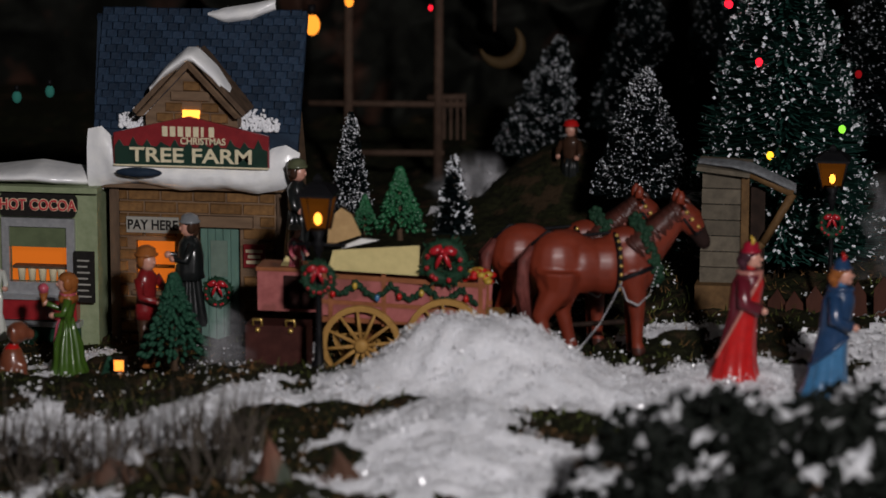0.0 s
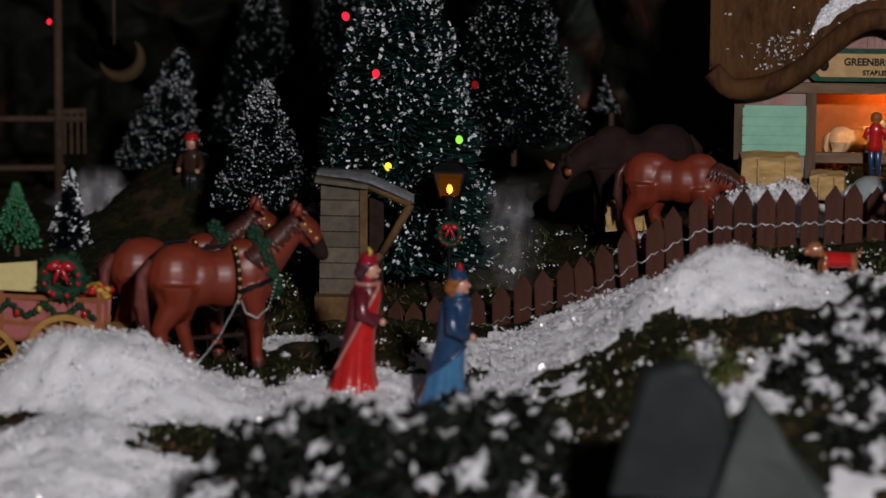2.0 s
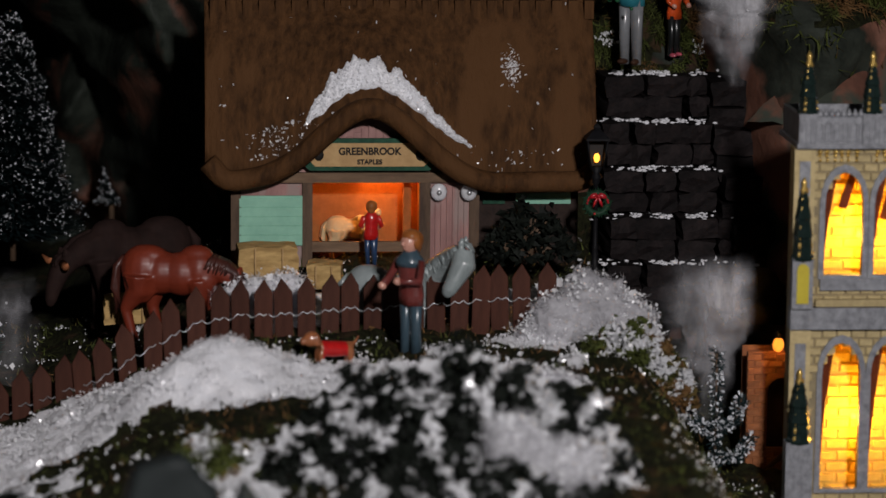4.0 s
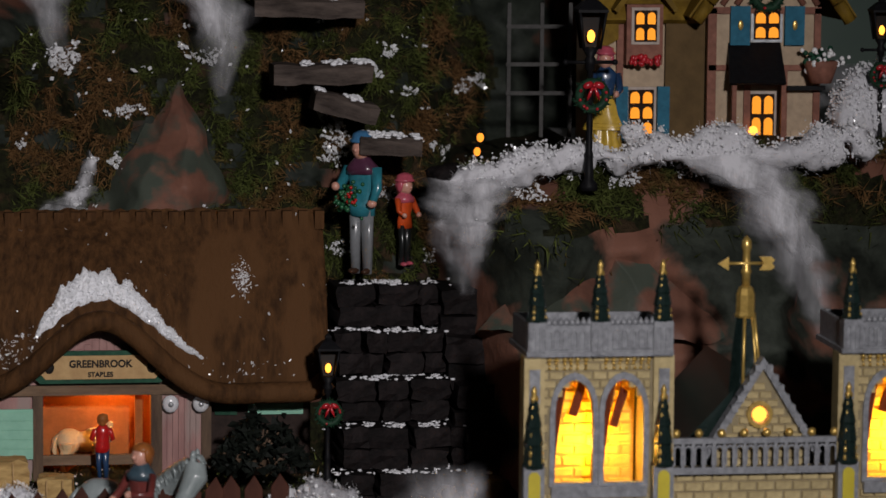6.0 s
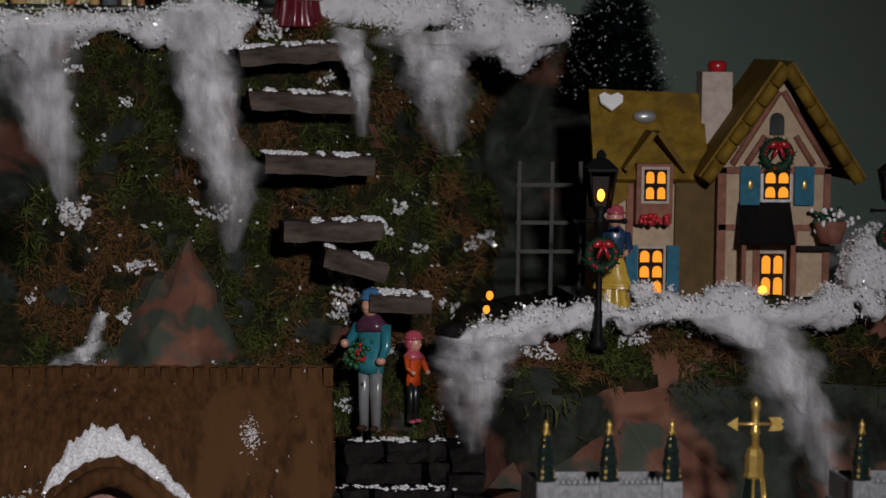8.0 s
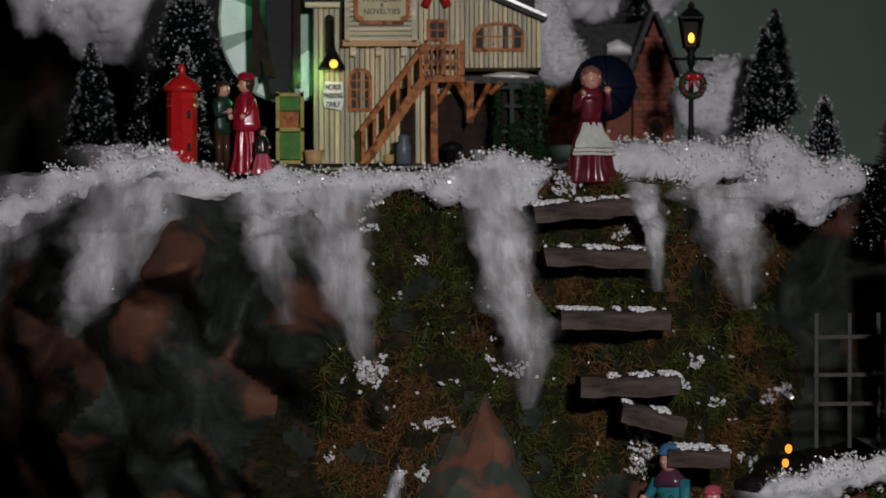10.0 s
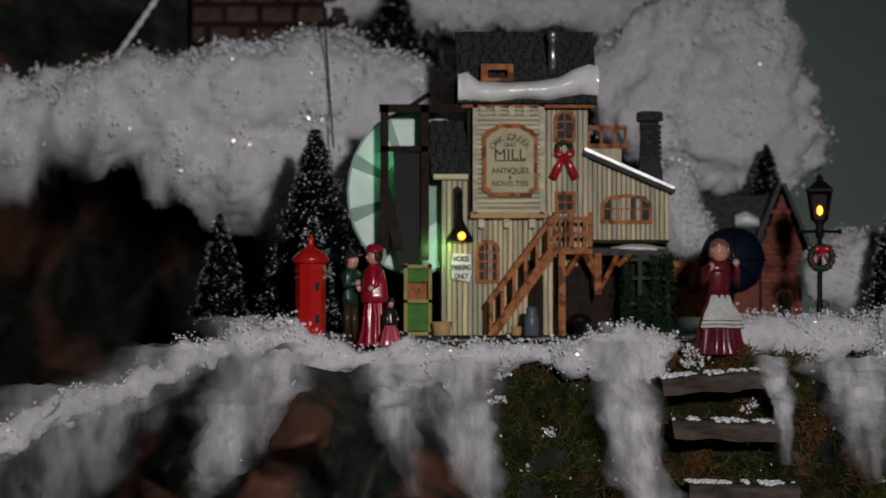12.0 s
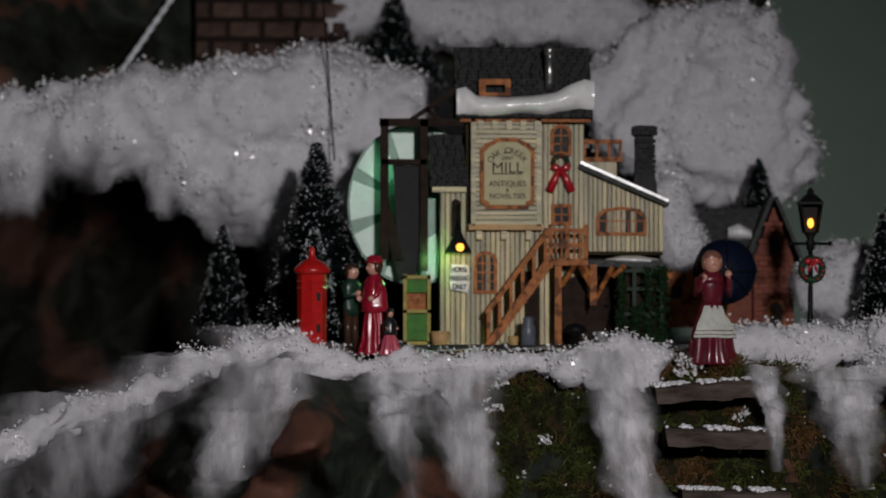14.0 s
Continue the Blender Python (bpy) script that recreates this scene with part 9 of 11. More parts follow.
ROSE_TRIM = paint("rose_fur_trim", (0.42, 0.17, 0.14))
cloak_lady((-0.1518, 1.8000, -0.0224), 0.0755501, "figurine of a lady in red dress and wine cloak", P_WINE, P_RED, paint("plum_hair", (0.06, 0.02, 0.03), 0.5), P_CRIMSON, P_YELLOW, ROSE_TRIM, (0.70, 0.10))
cloak_lady((-0.1037, 1.7650, -0.0210), 0.0740811, "figurine of a lady in deep blue coat and light blue skirt", P_DEEPBLUE, P_BLUE, P_GINGER, P_DEEPBLUE, P_RED, P_DEEPBLUE, (0.44, 0.2))


def stand_tall(z, u):
    """Longer legs under a slightly shallower body."""
    return z * 1.22 if z < 90 * u else 109.8 * u + (z - 90 * u) * 0.95


def horse(loc, L, label, coat_m, mane_m, rz=0.0, pose_of_head="up", seed=1, tail_m=None, horns=None, muzzle_m=None, category="horse figurine"):
    """A model horse as one plain shape; L is its length over the body. Its head is up, bowed to one side, or grazing."""
    u = L / 230.0
    graze = pose_of_head == "graze"
    bm = bmesh.new()
    for c, r in (((-72, 0, 162), (58, 48, 62)), ((-30, 0, 152), (64, 46, 56)), ((22, 0, 150), (62, 46, 57)), ((64, 0, 158), (52, 43, 60)), ((-62, 0, 196), (48, 34, 28)), ((58, 0, 198), (42, 28, 28)), ((-74, -22, 138), (46, 26, 60)), ((-74, 22, 138), (46, 26, 60)), ((78, -14, 142), (34, 28, 44)), ((78, 14, 142), (34, 28, 44))):
        ball(bm, [k * u for k in c], [k * u for k in r], 16, 10)
    if pose_of_head == "up":
        nk, nr = [(80, 0, 172), (112, 0, 200), (140, 0, 228), (160, 0, 248)], [48, 37, 28, 23]
        hd, hr = [(158, 0, 254), (178, 0, 234), (198, 0, 202), (208, 0, 184)], [24, 26, 17, 14]
    elif graze:
        nk, nr = [(82, 0, 166), (120, 0, 160), (150, 0, 140), (166, 0, 122)], [42, 32, 25, 21]
        hd, hr = [(162, 0, 132), (176, 0, 108), (188, 0, 78), (192, 0, 62)], [21, 22, 16, 13]
    else:
        nk, nr = [(80, 0, 172), (124, -16, 222), (170, -50, 262), (204, -84, 284)], [46, 35, 28, 24]
        hd, hr = [(212, -90, 292), (218, -104, 262), (202, -124, 222), (190, -134, 196)], [26, 31, 22, 18]
    tube(bm, [Vector(p) * u for p in nk], [k * u for k in nr], 12)
    tube(bm, [Vector(p) * u for p in hd], [k * u for k in hr], 12)
    ball(bm, [k * u for k in hd[-1]], (hr[-1] * 0.9 * u, hr[-1] * 0.8 * u, hr[-1] * 0.9 * u), 10, 8)
    e = Vector(hd[0])
    for s in (-1, 1):
        tube(bm, [(e + Vector((-2, s * 12, 12))) * u, (e + Vector((0, s * 14, 28))) * u, (e + Vector((2, s * 13, 40))) * u], [9 * u, 9 * u, 3 * u], 8)
    for x, s, st in ((-84, -1, -16), (-64, 1, 20), (66, -1, 8), (84, 1, -8)):
        if x < 0:
            p, r = [(x + 6, s * 26, 150), (x + 10 + st * 0.4, s * 27, 108), (x - 12 + st, s * 27, 66), (x + 2 + st, s * 27, 22), (x + 8 + st, s * 27, 0)], [44, 31, 16, 12, 16]
        else:
            p, r = [(x, s * 22, 140), (x + st * 0.5, s * 23, 96), (x + st, s * 23, 56), (x + st, s * 23, 18), (x + 5 + st, s * 23, 0)], [32, 21, 14, 11, 15]
        tube(bm, [Vector(k) * u for k in p], [k * u for k in r], 10)
    bm = fused(bm, 3.4 * u, 9)
    muzzle = Vector(hd[-1]).lerp(Vector(hd[-2]), 0.4) * u
    for f in bm.faces:
        c = f.calc_center_median()
        if (c - muzzle).length < 32 * u:
            f.material_index = 4
        elif c.z < 12 * u:
            f.material_index = 1
    rng = random.Random(seed)
    # mane and tail as locks
    for k in range(52):
        t = k / 51 * (len(nk) - 1)
        i = min(int(t), len(nk) - 2)
        p = Vector(nk[i]).lerp(Vector(nk[i + 1]), t - i)
        n = Vector((-0.62, 0, 0.78)) if not graze else Vector((0.5, 0, 0.85))
        r = float(np.interp(t, range(4), nr)) * 0.98
        w = rng.uniform(-4, 4)
        tube(bm, [(p + n * r) * u, (p + n * r * 0.75 + Vector((w, -r * 0.72, 0))) * u, (p + n * r * 0.2 + Vector((w * 2.0, -r * 1.05, rng.uniform(-12, 6)))) * u], [6 * u, 6.5 * u, 1.5 * u], 6, 1)
    for k in range(7):
        tube(bm, [(e + Vector((0, 0, 24))) * u, (e + Vector((14, rng.uniform(-12, 12), 18))) * u, (e + Vector((24, rng.uniform(-14, 14), 0))) * u], [5 * u, 5 * u, 1.5 * u], 6, 1)
    for k in range(13):
        a = rng.uniform(-11, 11)
        tube(bm, [(-120 * u, a * 0.4 * u, 194 * u), ((-138 + rng.uniform(-3, 3)) * u, a * u, 166 * u), ((-142 + rng.uniform(-5, 5)) * u, a * 1.5 * u, 112 * u), ((-132 + rng.uniform(-9, 9)) * u, a * 1.2 * u, (60 + rng.uniform(-8, 10)) * u)], [6 * u, 9 * u, 9 * u, 2 * u], 7, 2)
    for s in (-1, 1) if horns else ():
        tube(bm, [(e + Vector((8, s * 14, 6))) * u, (e + Vector((14, s * 44, 2))) * u, (e + Vector((20, s * 66, 14))) * u], [9 * u, 8 * u, 2 * u], 8, 3)
    for v in bm.verts:
        v.co.z = stand_tall(v.co.z, u)
    o = tagged(part("model_horse" if not horns else "model_ox", bm, [coat_m, mane_m, tail_m or mane_m, horns or mane_m, muzzle_m or mane_m], None, label), label, category)
    o.matrix_world = pose(*loc, 0, 0, rz)
    return o


CHESTNUT = mat("chestnut_glaze", (0.19, 0.03, 0.013), (0.13, 0.02, 0.009), 0.42, 60, 0.12, spot=(0.13, 0.021, 0.010), spot_scale=22)
TAIL_ROSE = mat("rosy_brown_tail_paint", (0.17, 0.05, 0.042), (0.09, 0.026, 0.022), 0.5, 200, 0.5)
HORN_TAN = mat("orange_tan_horn", (0.42, 0.16, 0.07), (0.3, 0.11, 0.05), 0.5, 120, 0.2)
CHESTNUT_DARK = mat("dark_mane_paint", (0.07, 0.02, 0.014), (0.035, 0.011, 0.008), 0.4, 200, 0.4)
DARK_BROWN = mat("dark_brown_glaze", (0.024, 0.013, 0.011), (0.014, 0.008, 0.007), 0.8, 90, 0.3)
GREY_HORSE = mat("dapple_grey_glaze", (0.3, 0.34, 0.34), (0.2, 0.235, 0.235), 0.35, 80, 0.3, coat=0.2)
CREAM_HORSE = mat("cream_horse_paint", (0.6, 0.45, 0.25), (0.48, 0.34, 0.18), 0.5, 90, 0.2)

HL = 0.0660593
YAW = 22
NEAR, FAR = (-0.2290, 1.8500, -0.0215), (-0.2560, 1.9000, -0.0285)
horse(NEAR, HL, "glossy chestnut draught horse standing in harness", CHESTNUT, CHESTNUT_DARK, YAW, seed=1, tail_m=TAIL_ROSE, muzzle_m=DARK_BROWN)
horse(FAR, HL, "chestnut draught horse standing behind its harness mate", CHESTNUT, CHESTNUT_DARK, YAW, seed=2, tail_m=TAIL_ROSE, muzzle_m=DARK_BROWN)
horse((0.0143, 2.0000, 0.0170), 0.0532484, "red brown horse grazing behind the picket fence", CHESTNUT, CHESTNUT_DARK, -10, "graze", 3)
horse((-0.0078, 2.0700, 0.0104), 0.0635410, "large dark brown ox with orange tan horns and lowered head", DARK_BROWN, DARK_BROWN, 205, "graze", 4, horns=HORN_TAN, category="ox figurine")
horse((0.1370, 1.9720, 0.0100), 0.0526705, "dapple grey horse bowing its head over the fence", GREY_HORSE, GREY_HORSE, -25, "bow", 5)
horse((0.1182, 2.0850, 0.0470), 0.0270, "small cream horse inside the lit stall", CREAM_HORSE, CREAM_HORSE, 10, "up", 6)


def harness(base, L, rz):
    """Straps, collar, studs and a bright chain round a draught horse."""
    u = L / 230.0
    o = thing("harness", base, "black leather harness with brass studs and bright chain", "harness", "harnesses", rz)
    def hoop(x, cy, cz, ry, rz_, r, m, name, tilt=0.0, lab=""):
        bm = bmesh.new()
        tube(bm, [((x + tilt * math.sin(2 * math.pi * k / 28)) * u, (cy + ry * math.cos(2 * math.pi * k / 28)) * u, (cz + rz_ * math.sin(2 * math.pi * k / 28)) * u) for k in range(29)], r * u, 7, caps=False)
        return part(name, bm, m, o, lab)
    def strap(name, pts, r, lab=""):
        bm = bmesh.new()
        tube(bm, [Vector(p) * u for p in pts], r * u, 7)
        return part(name, bm, BLACK, o, lab)
    hoop(34, 0, 152, 49, 61, 5.5, BLACK, "girth_strap")
    # collar of dark green leaves round the root of the neck
    rng = random.Random(5)
    bm = bmesh.new()
    for k in range(60):
        a = 2 * math.pi * k / 60
        p = Vector((96 - 20 * math.sin(a), 41 * math.cos(a), 178 + 56 * math.sin(a)))
        for _ in range(4):
            ball(bm, (p + Vector((rng.gauss(0, 5), rng.gauss(0, 3), rng.gauss(0, 5)))) * u, rng.uniform(5, 8.5) * u, 6, 5)
    part("collar", bm, WREATH_GREEN, o, "dark green leafy collar")
    strap("breast_strap", [(106, -34, 152), (72, -47, 142), (34, -50, 132)], 5)
    strap("back_strap", [(96, 0, 232), (34, -2, 214), (-40, -3, 211), (-92, -2, 222), (-124, -3, 196)], 3.5)
    bm = bmesh.new()
    for k in range(8):
        a = math.radians(24 + 15 * k)
        ball(bm, (34 * u, -55 * math.sin(a) * u, (152 + 66 * math.cos(a)) * u), 3.8 * u, 8, 6)
    part("brass_studs", bm, GOLD, o, kind="stuff")
    bm = bmesh.new()
    chain = [(34, -56, 126), (16, -60, 92), (-8, -62, 58), (-34, -60, 32), (-62, -58, 10)]
    arc = [(36, -56, 116), (44, -58, 92), (66, -56, 82), (90, -50, 98), (106, -44, 150)]
    for line, n in ((chain, 34), (arc, 30)):
        for k in range(n):
            t = k / (n - 1) * (len(line) - 1)
            i = min(int(t), len(line) - 2)
            ball(bm, (Vector(line[i]).lerp(Vector(line[i + 1]), t - i)) * u, 2.1 * u, 6, 5)
    part("bead_chain", bm, SILVER, o, "silver bead chain", kind="stuff")
    bm = bmesh.new()
    for a, b in (((160, -23, 262), (190, -18, 222)), ((170, -25, 236), (186, -19, 242)), ((184, -19, 206), (200, -14, 214)), ((160, -24, 240), (184, -19, 208))):
        tube(bm, [Vector(a) * u, Vector(b) * u], 3 * u, 6)
    part("bridle", bm, BLACK, o)
    bm = bmesh.new()
    for p in ((176, -26, 238), (190, -20, 222), (166, -26, 252)):
        ball(bm, Vector(p) * u, 4.5 * u, 8, 6)
    part("bridle_stud", bm, GOLD, o, kind="stuff")
    for piece in o.children:
        for v in piece.data.vertices:
            v.co.z = stand_tall(v.co.z, u)


harness(NEAR, HL, YAW)
harness(FAR, HL, YAW)

# figurines
for loc, hh, lab, kw in (
    ((-0.4608, 1.9050, -0.0259), 0.0611613, "figurine in black coat and grey hat carrying parcels", dict(coat=P_BLACK, skirt=P_BLACK, rz=-65, hat=P_GREY, wide=0.14, cape=P_BLACK, arms=((1.0, 0.1), (1.0, 0.1)))),
    ((-0.4746, 1.8600, -0.0401), 0.0655425, "figurine in red jacket holding a small tree", dict(coat=P_SHADED_RED, skirt=P_HAIR, rz=60, legs=P_HAIR, hat=P_GINGER, hair=P_GINGER, arms=((1.2, 0.25), (1.2, 0.3)))),
    ((-0.5190, 1.8600, -0.0449), 0.0553470, "figurine of a girl in green coat with ginger hair", dict(coat=P_GREEN, skirt=P_GREEN, rz=-70, hair=P_GINGER, wide=0.18, cone=True, head=1.6, trim=P_PINK, shawl=P_GINGER, arms=((1.1, -0.1), (0.8, 0.2)))),
    ((-0.5613, 1.8600, -0.0274), 0.0495210, "figurine in white coat", dict(coat=P_WHITE, skirt=P_WHITE, rz=20, wide=0.14)),
    ((0.1274, 2.0300, 0.0534), 0.0387868, "figurine in red jacket and blue trousers at the stall", dict(coat=P_RED, skirt=P_DEEPBLUE, legs=P_DEEPBLUE, rz=180, hair=P_GINGER)),
    ((0.1407, 1.8900, 0.0285), 0.0704476, "figurine in maroon jacket with slate scarf", dict(coat=P_MAROON, skirt=P_SLATE, legs=P_SLATE, rz=-50, hair=P_GINGER, shawl=P_SLATE, arms=((1.2, 0.3), (1.2, 0.1)))),
):
    figure(loc, hh, lab, **kw)
for loc, hh, lab, kw in (
    ((0.2849, 2.1050, 0.1617), 0.0824176, "figurine in teal jacket and blue cap on the stair", dict(coat=P_TEAL, skirt=P_GREY, legs=P_GREY, rz=-40, hat=P_BLUE, shawl=paint('plum_scarf_paint', (0.09, 0.03, 0.06)), arms=((1.1, 0.1), (0.3, 0.5)))),
    ((0.3122, 2.1200, 0.1647), 0.0524591, "figurine of a child in orange coat and pink hood", dict(coat=P_ORANGE, skirt=P_BLACK, legs=P_BLACK, rz=40, hair=P_PINK, hat=P_PINK, shawl=P_PINK, head=1.6)),
    ((0.2492, 2.2050, 0.3985), 0.0704758, "figurine of a lady in wine dress and white apron", dict(coat=P_WINE, skirt=P_WINE, rz=8, hair=paint("pale_brown_hair", (0.26, 0.11, 0.08)), shawl=P_WINE, apron=P_WHITE, wide=0.20, head=1.55, arms=((0.9, -0.35), (0.9, -0.45)))),
    ((0.0378, 2.2200, 0.4041), 0.0608786, "figurine of a lady in crimson cloak", dict(coat=P_CRIMSON, skirt=P_CRIMSON, rz=-60, hat=P_CRIMSON, wide=0.15, cape=P_CRIMSON)),
    ((0.0474, 2.2000, 0.4044), 0.0281903, "figurine of a child in pink dress with black cape", dict(coat=P_BLACK, skirt=P_PINK, rz=30, hat=P_BLACK, wide=0.22, cape=P_BLACK)),
    ((0.0238, 2.2350, 0.4050), 0.0566312, "figurine in dark green coat near the pillar box", dict(coat=SIGN_GREEN, skirt=P_HAIR, rz=40, legs=P_HAIR, hair=P_HAIR, arms=((1.2, 0.0), (1.0, 0.3)))),
    ((0.4273, 2.0900, 0.2335), 0.0621910, "figurine of a lady in blue dress with yellow apron", dict(coat=P_DEEPBLUE, skirt=P_YELLOW, rz=-20, hair=P_PINK, hat=P_PINK, wide=0.16, apron=P_YELLOW)),
    ((-0.2923, 2.2600, -0.0188), 0.0530918, "figurine with red cap standing in the shade", dict(coat=P_HAIR, skirt=P_BLACK, rz=-20, hat=P_RED, wide=0.12)),
    ((-0.3925, 1.8600, 0.0025), 0.0384798, "figurine of a child in pink with cream cap", dict(coat=P_PINK, skirt=P_PINK, rz=60, hat=P_WHITE, wide=0.16)),
    ((-0.4051, 1.9300, 0.0012), 0.0619639, "figurine in dark coat and olive hat behind the lamp", dict(coat=P_BLACK, skirt=P_BLACK, rz=70, hat=paint("olive_hat_paint", (0.1, 0.11, 0.06)), wide=0.12)),
):
    figure(loc, hh, lab, **kw)


def dog(loc, L, label, m, collar, rz=0.0, sit=False):
    bm = bmesh.new()
    u = L / 100
    if sit:
        ball(bm, (0, 0, 45 * u), (24 * u, 22 * u, 46 * u))
        ball(bm, (-14 * u, 0, 20 * u), (26 * u, 26 * u, 22 * u))
        for s in (-1, 1):
            tube(bm, [(14 * u, s * 12 * u, 60 * u), (18 * u, s * 12 * u, 0)], [10 * u, 7 * u], 8)
        hd = Vector((10, 0, 108))
    else:
        tube(bm, [(-45 * u, 0, 48 * u), (0, 0, 50 * u), (35 * u, 0, 54 * u)], [16 * u, 19 * u, 18 * u], 10)
        for x in (-38, 32):
            for s in (-1, 1):
                tube(bm, [(x * u, s * 10 * u, 46 * u), (x * u, s * 10 * u, 0)], [9 * u, 6 * u], 7)
        tube(bm, [(-46 * u, 0, 54 * u), (-62 * u, 0, 76 * u)], [6 * u, 3 * u], 6)
        hd = Vector((52, 0, 76))
    ball(bm, hd * u, (20 * u, 17 * u, 18 * u))
    tube(bm, [hd * u, (hd + Vector((26, 0, -6))) * u], [13 * u, 8 * u], 8)
    for s in (-1, 1):
        ball(bm, (hd + Vector((-8, s * 16, -2))) * u, (8 * u, 5 * u, 16 * u), 8, 6)
    bm = fused(bm, 3.5 * u, 3)
    for f in bm.faces:
        c = f.calc_center_median()
        if (sit and 82 * u < c.z < 90 * u) or (not sit and -30 * u < c.x < 30 * u and c.z > 34 * u):
            f.material_index = 1
    o = tagged(part("model_dog", bm, [m, collar], None, label), label, "dog figurine")
    o.matrix_world = pose(*loc, 0, 0, rz)
    return o


dog((-0.5421, 1.8300, -0.0520), 0.0330, "sitting brown dog figurine with red collar", paint("russet_dog_paint", (0.2, 0.06, 0.03)), P_RED, 20, True)
dog((0.0983, 1.8700, 0.0262), 0.0240, "small tan dog figurine in a red coat", paint("tan_dog_paint", (0.33, 0.12, 0.05)), P_RED, 200)

bq = thing("bouquet", (0.2735, 2.0780, 0.2060), "small bunch of green leaves with red berries", "bouquet")
br = random.Random(3)
bm = bmesh.new()
for _ in range(60):
    ball(bm, (br.gauss(0, 0.0034), br.gauss(0, 0.0025), br.gauss(0.004, 0.0034)), br.uniform(0.0008, 0.0018), 6, 5)
part("leaves", bm, LEAF_GREEN, bq, kind="stuff")
bm = bmesh.new()
for _ in range(9):
    ball(bm, (br.gauss(0, 0.003), -0.004 + br.gauss(0, 0.0008), br.gauss(0.004, 0.003)), 0.0011, 6, 5)
part("berries", bm, P_RED, bq, kind="stuff")

# umbrella held behind the lady
um = thing("umbrella", (0.2628, 2.2250, 0.4571), "open dark blue umbrella beside the lady", "umbrella")
bm = bmesh.new()
R = 0.0211427
grid_sheet(bm, 24, 8, lambda s, v: (R * math.sin(v * 1.45) * math.cos(2 * math.pi * s) / math.sin(1.45) * (1 - 0.04 * abs(math.sin(4 * 2 * math.pi * s))), 0.014 - 0.018 * math.cos(v * 1.45) + 0.016, R * math.sin(v * 1.45) * math.sin(2 * math.pi * s) / math.sin(1.45)))
cn = part("canopy", bm, paint("navy_canopy_paint", (0.003, 0.007, 0.022), 0.7), um, "dark blue canopy")
bm = bmesh.new()
tube(bm, [(0, 0.012, 0), (-0.008, -0.02, -0.012)], 0.0007, 6)
part("shaft", bm, BLACK, um)
for k in range(8):
    a = 2 * math.pi * k / 8
    bm = bmesh.new()
    tube(bm, [(R * math.sin(v * 1.45) * math.cos(a) / math.sin(1.45), 0.028 - 0.018 * math.cos(v * 1.45), R * math.sin(v * 1.45) * math.sin(a) / math.sin(1.45)) for v in (0, 0.25, 0.5, 0.75, 1.0)], 0.0005, 5)
    part("rib", bm, BLACK, um)

# red pillar box
pb = thing("pillar_box", (-0.0012, 2.2050, 0.4043), "bright red cast iron pillar box in the snow", "letter box")
q = 0.0003524
bm = bmesh.new()
lathe(bm, [(30 * q, 0), (30 * q, 12 * q), (26 * q, 14 * q), (26 * q, 148 * q)], seg=8, smooth=False)
part("body", bm, P_RED, pb)
bm = bmesh.new()
lathe(bm, [(27 * q, 142 * q), (33 * q, 146 * q), (33 * q, 152 * q), (20 * q, 164 * q), (8 * q, 170 * q), (5 * q, 178 * q), (6 * q, 184 * q), (2 * q, 192 * q)], seg=16)
part("cap", bm, P_RED, pb)
for z in (40, 96):
    block("slot", pb, 9, 15, -26, -22, z, z + 14, q, BLACK)
for z in (116, 128):
    bm = bmesh.new()
    lathe(bm, [(27 * q, z * q), (27.6 * q, (z + 2) * q), (27 * q, (z + 4) * q)], seg=8, smooth=False)
    part("band", bm, P_RED, pb)


FLAME = glow("lantern_flame", (1.0, 0.36, 0.04), 3.5)
AMBER_GLASS = glow("amber_lantern_glass", (1.0, 0.3, 0.03), 0.06, 0.02)
DARK_GLASS = mat("smoky_lantern_glass", (0.012, 0.009, 0.007), (0.007, 0.005, 0.004), 0.5, 60, 0.1)


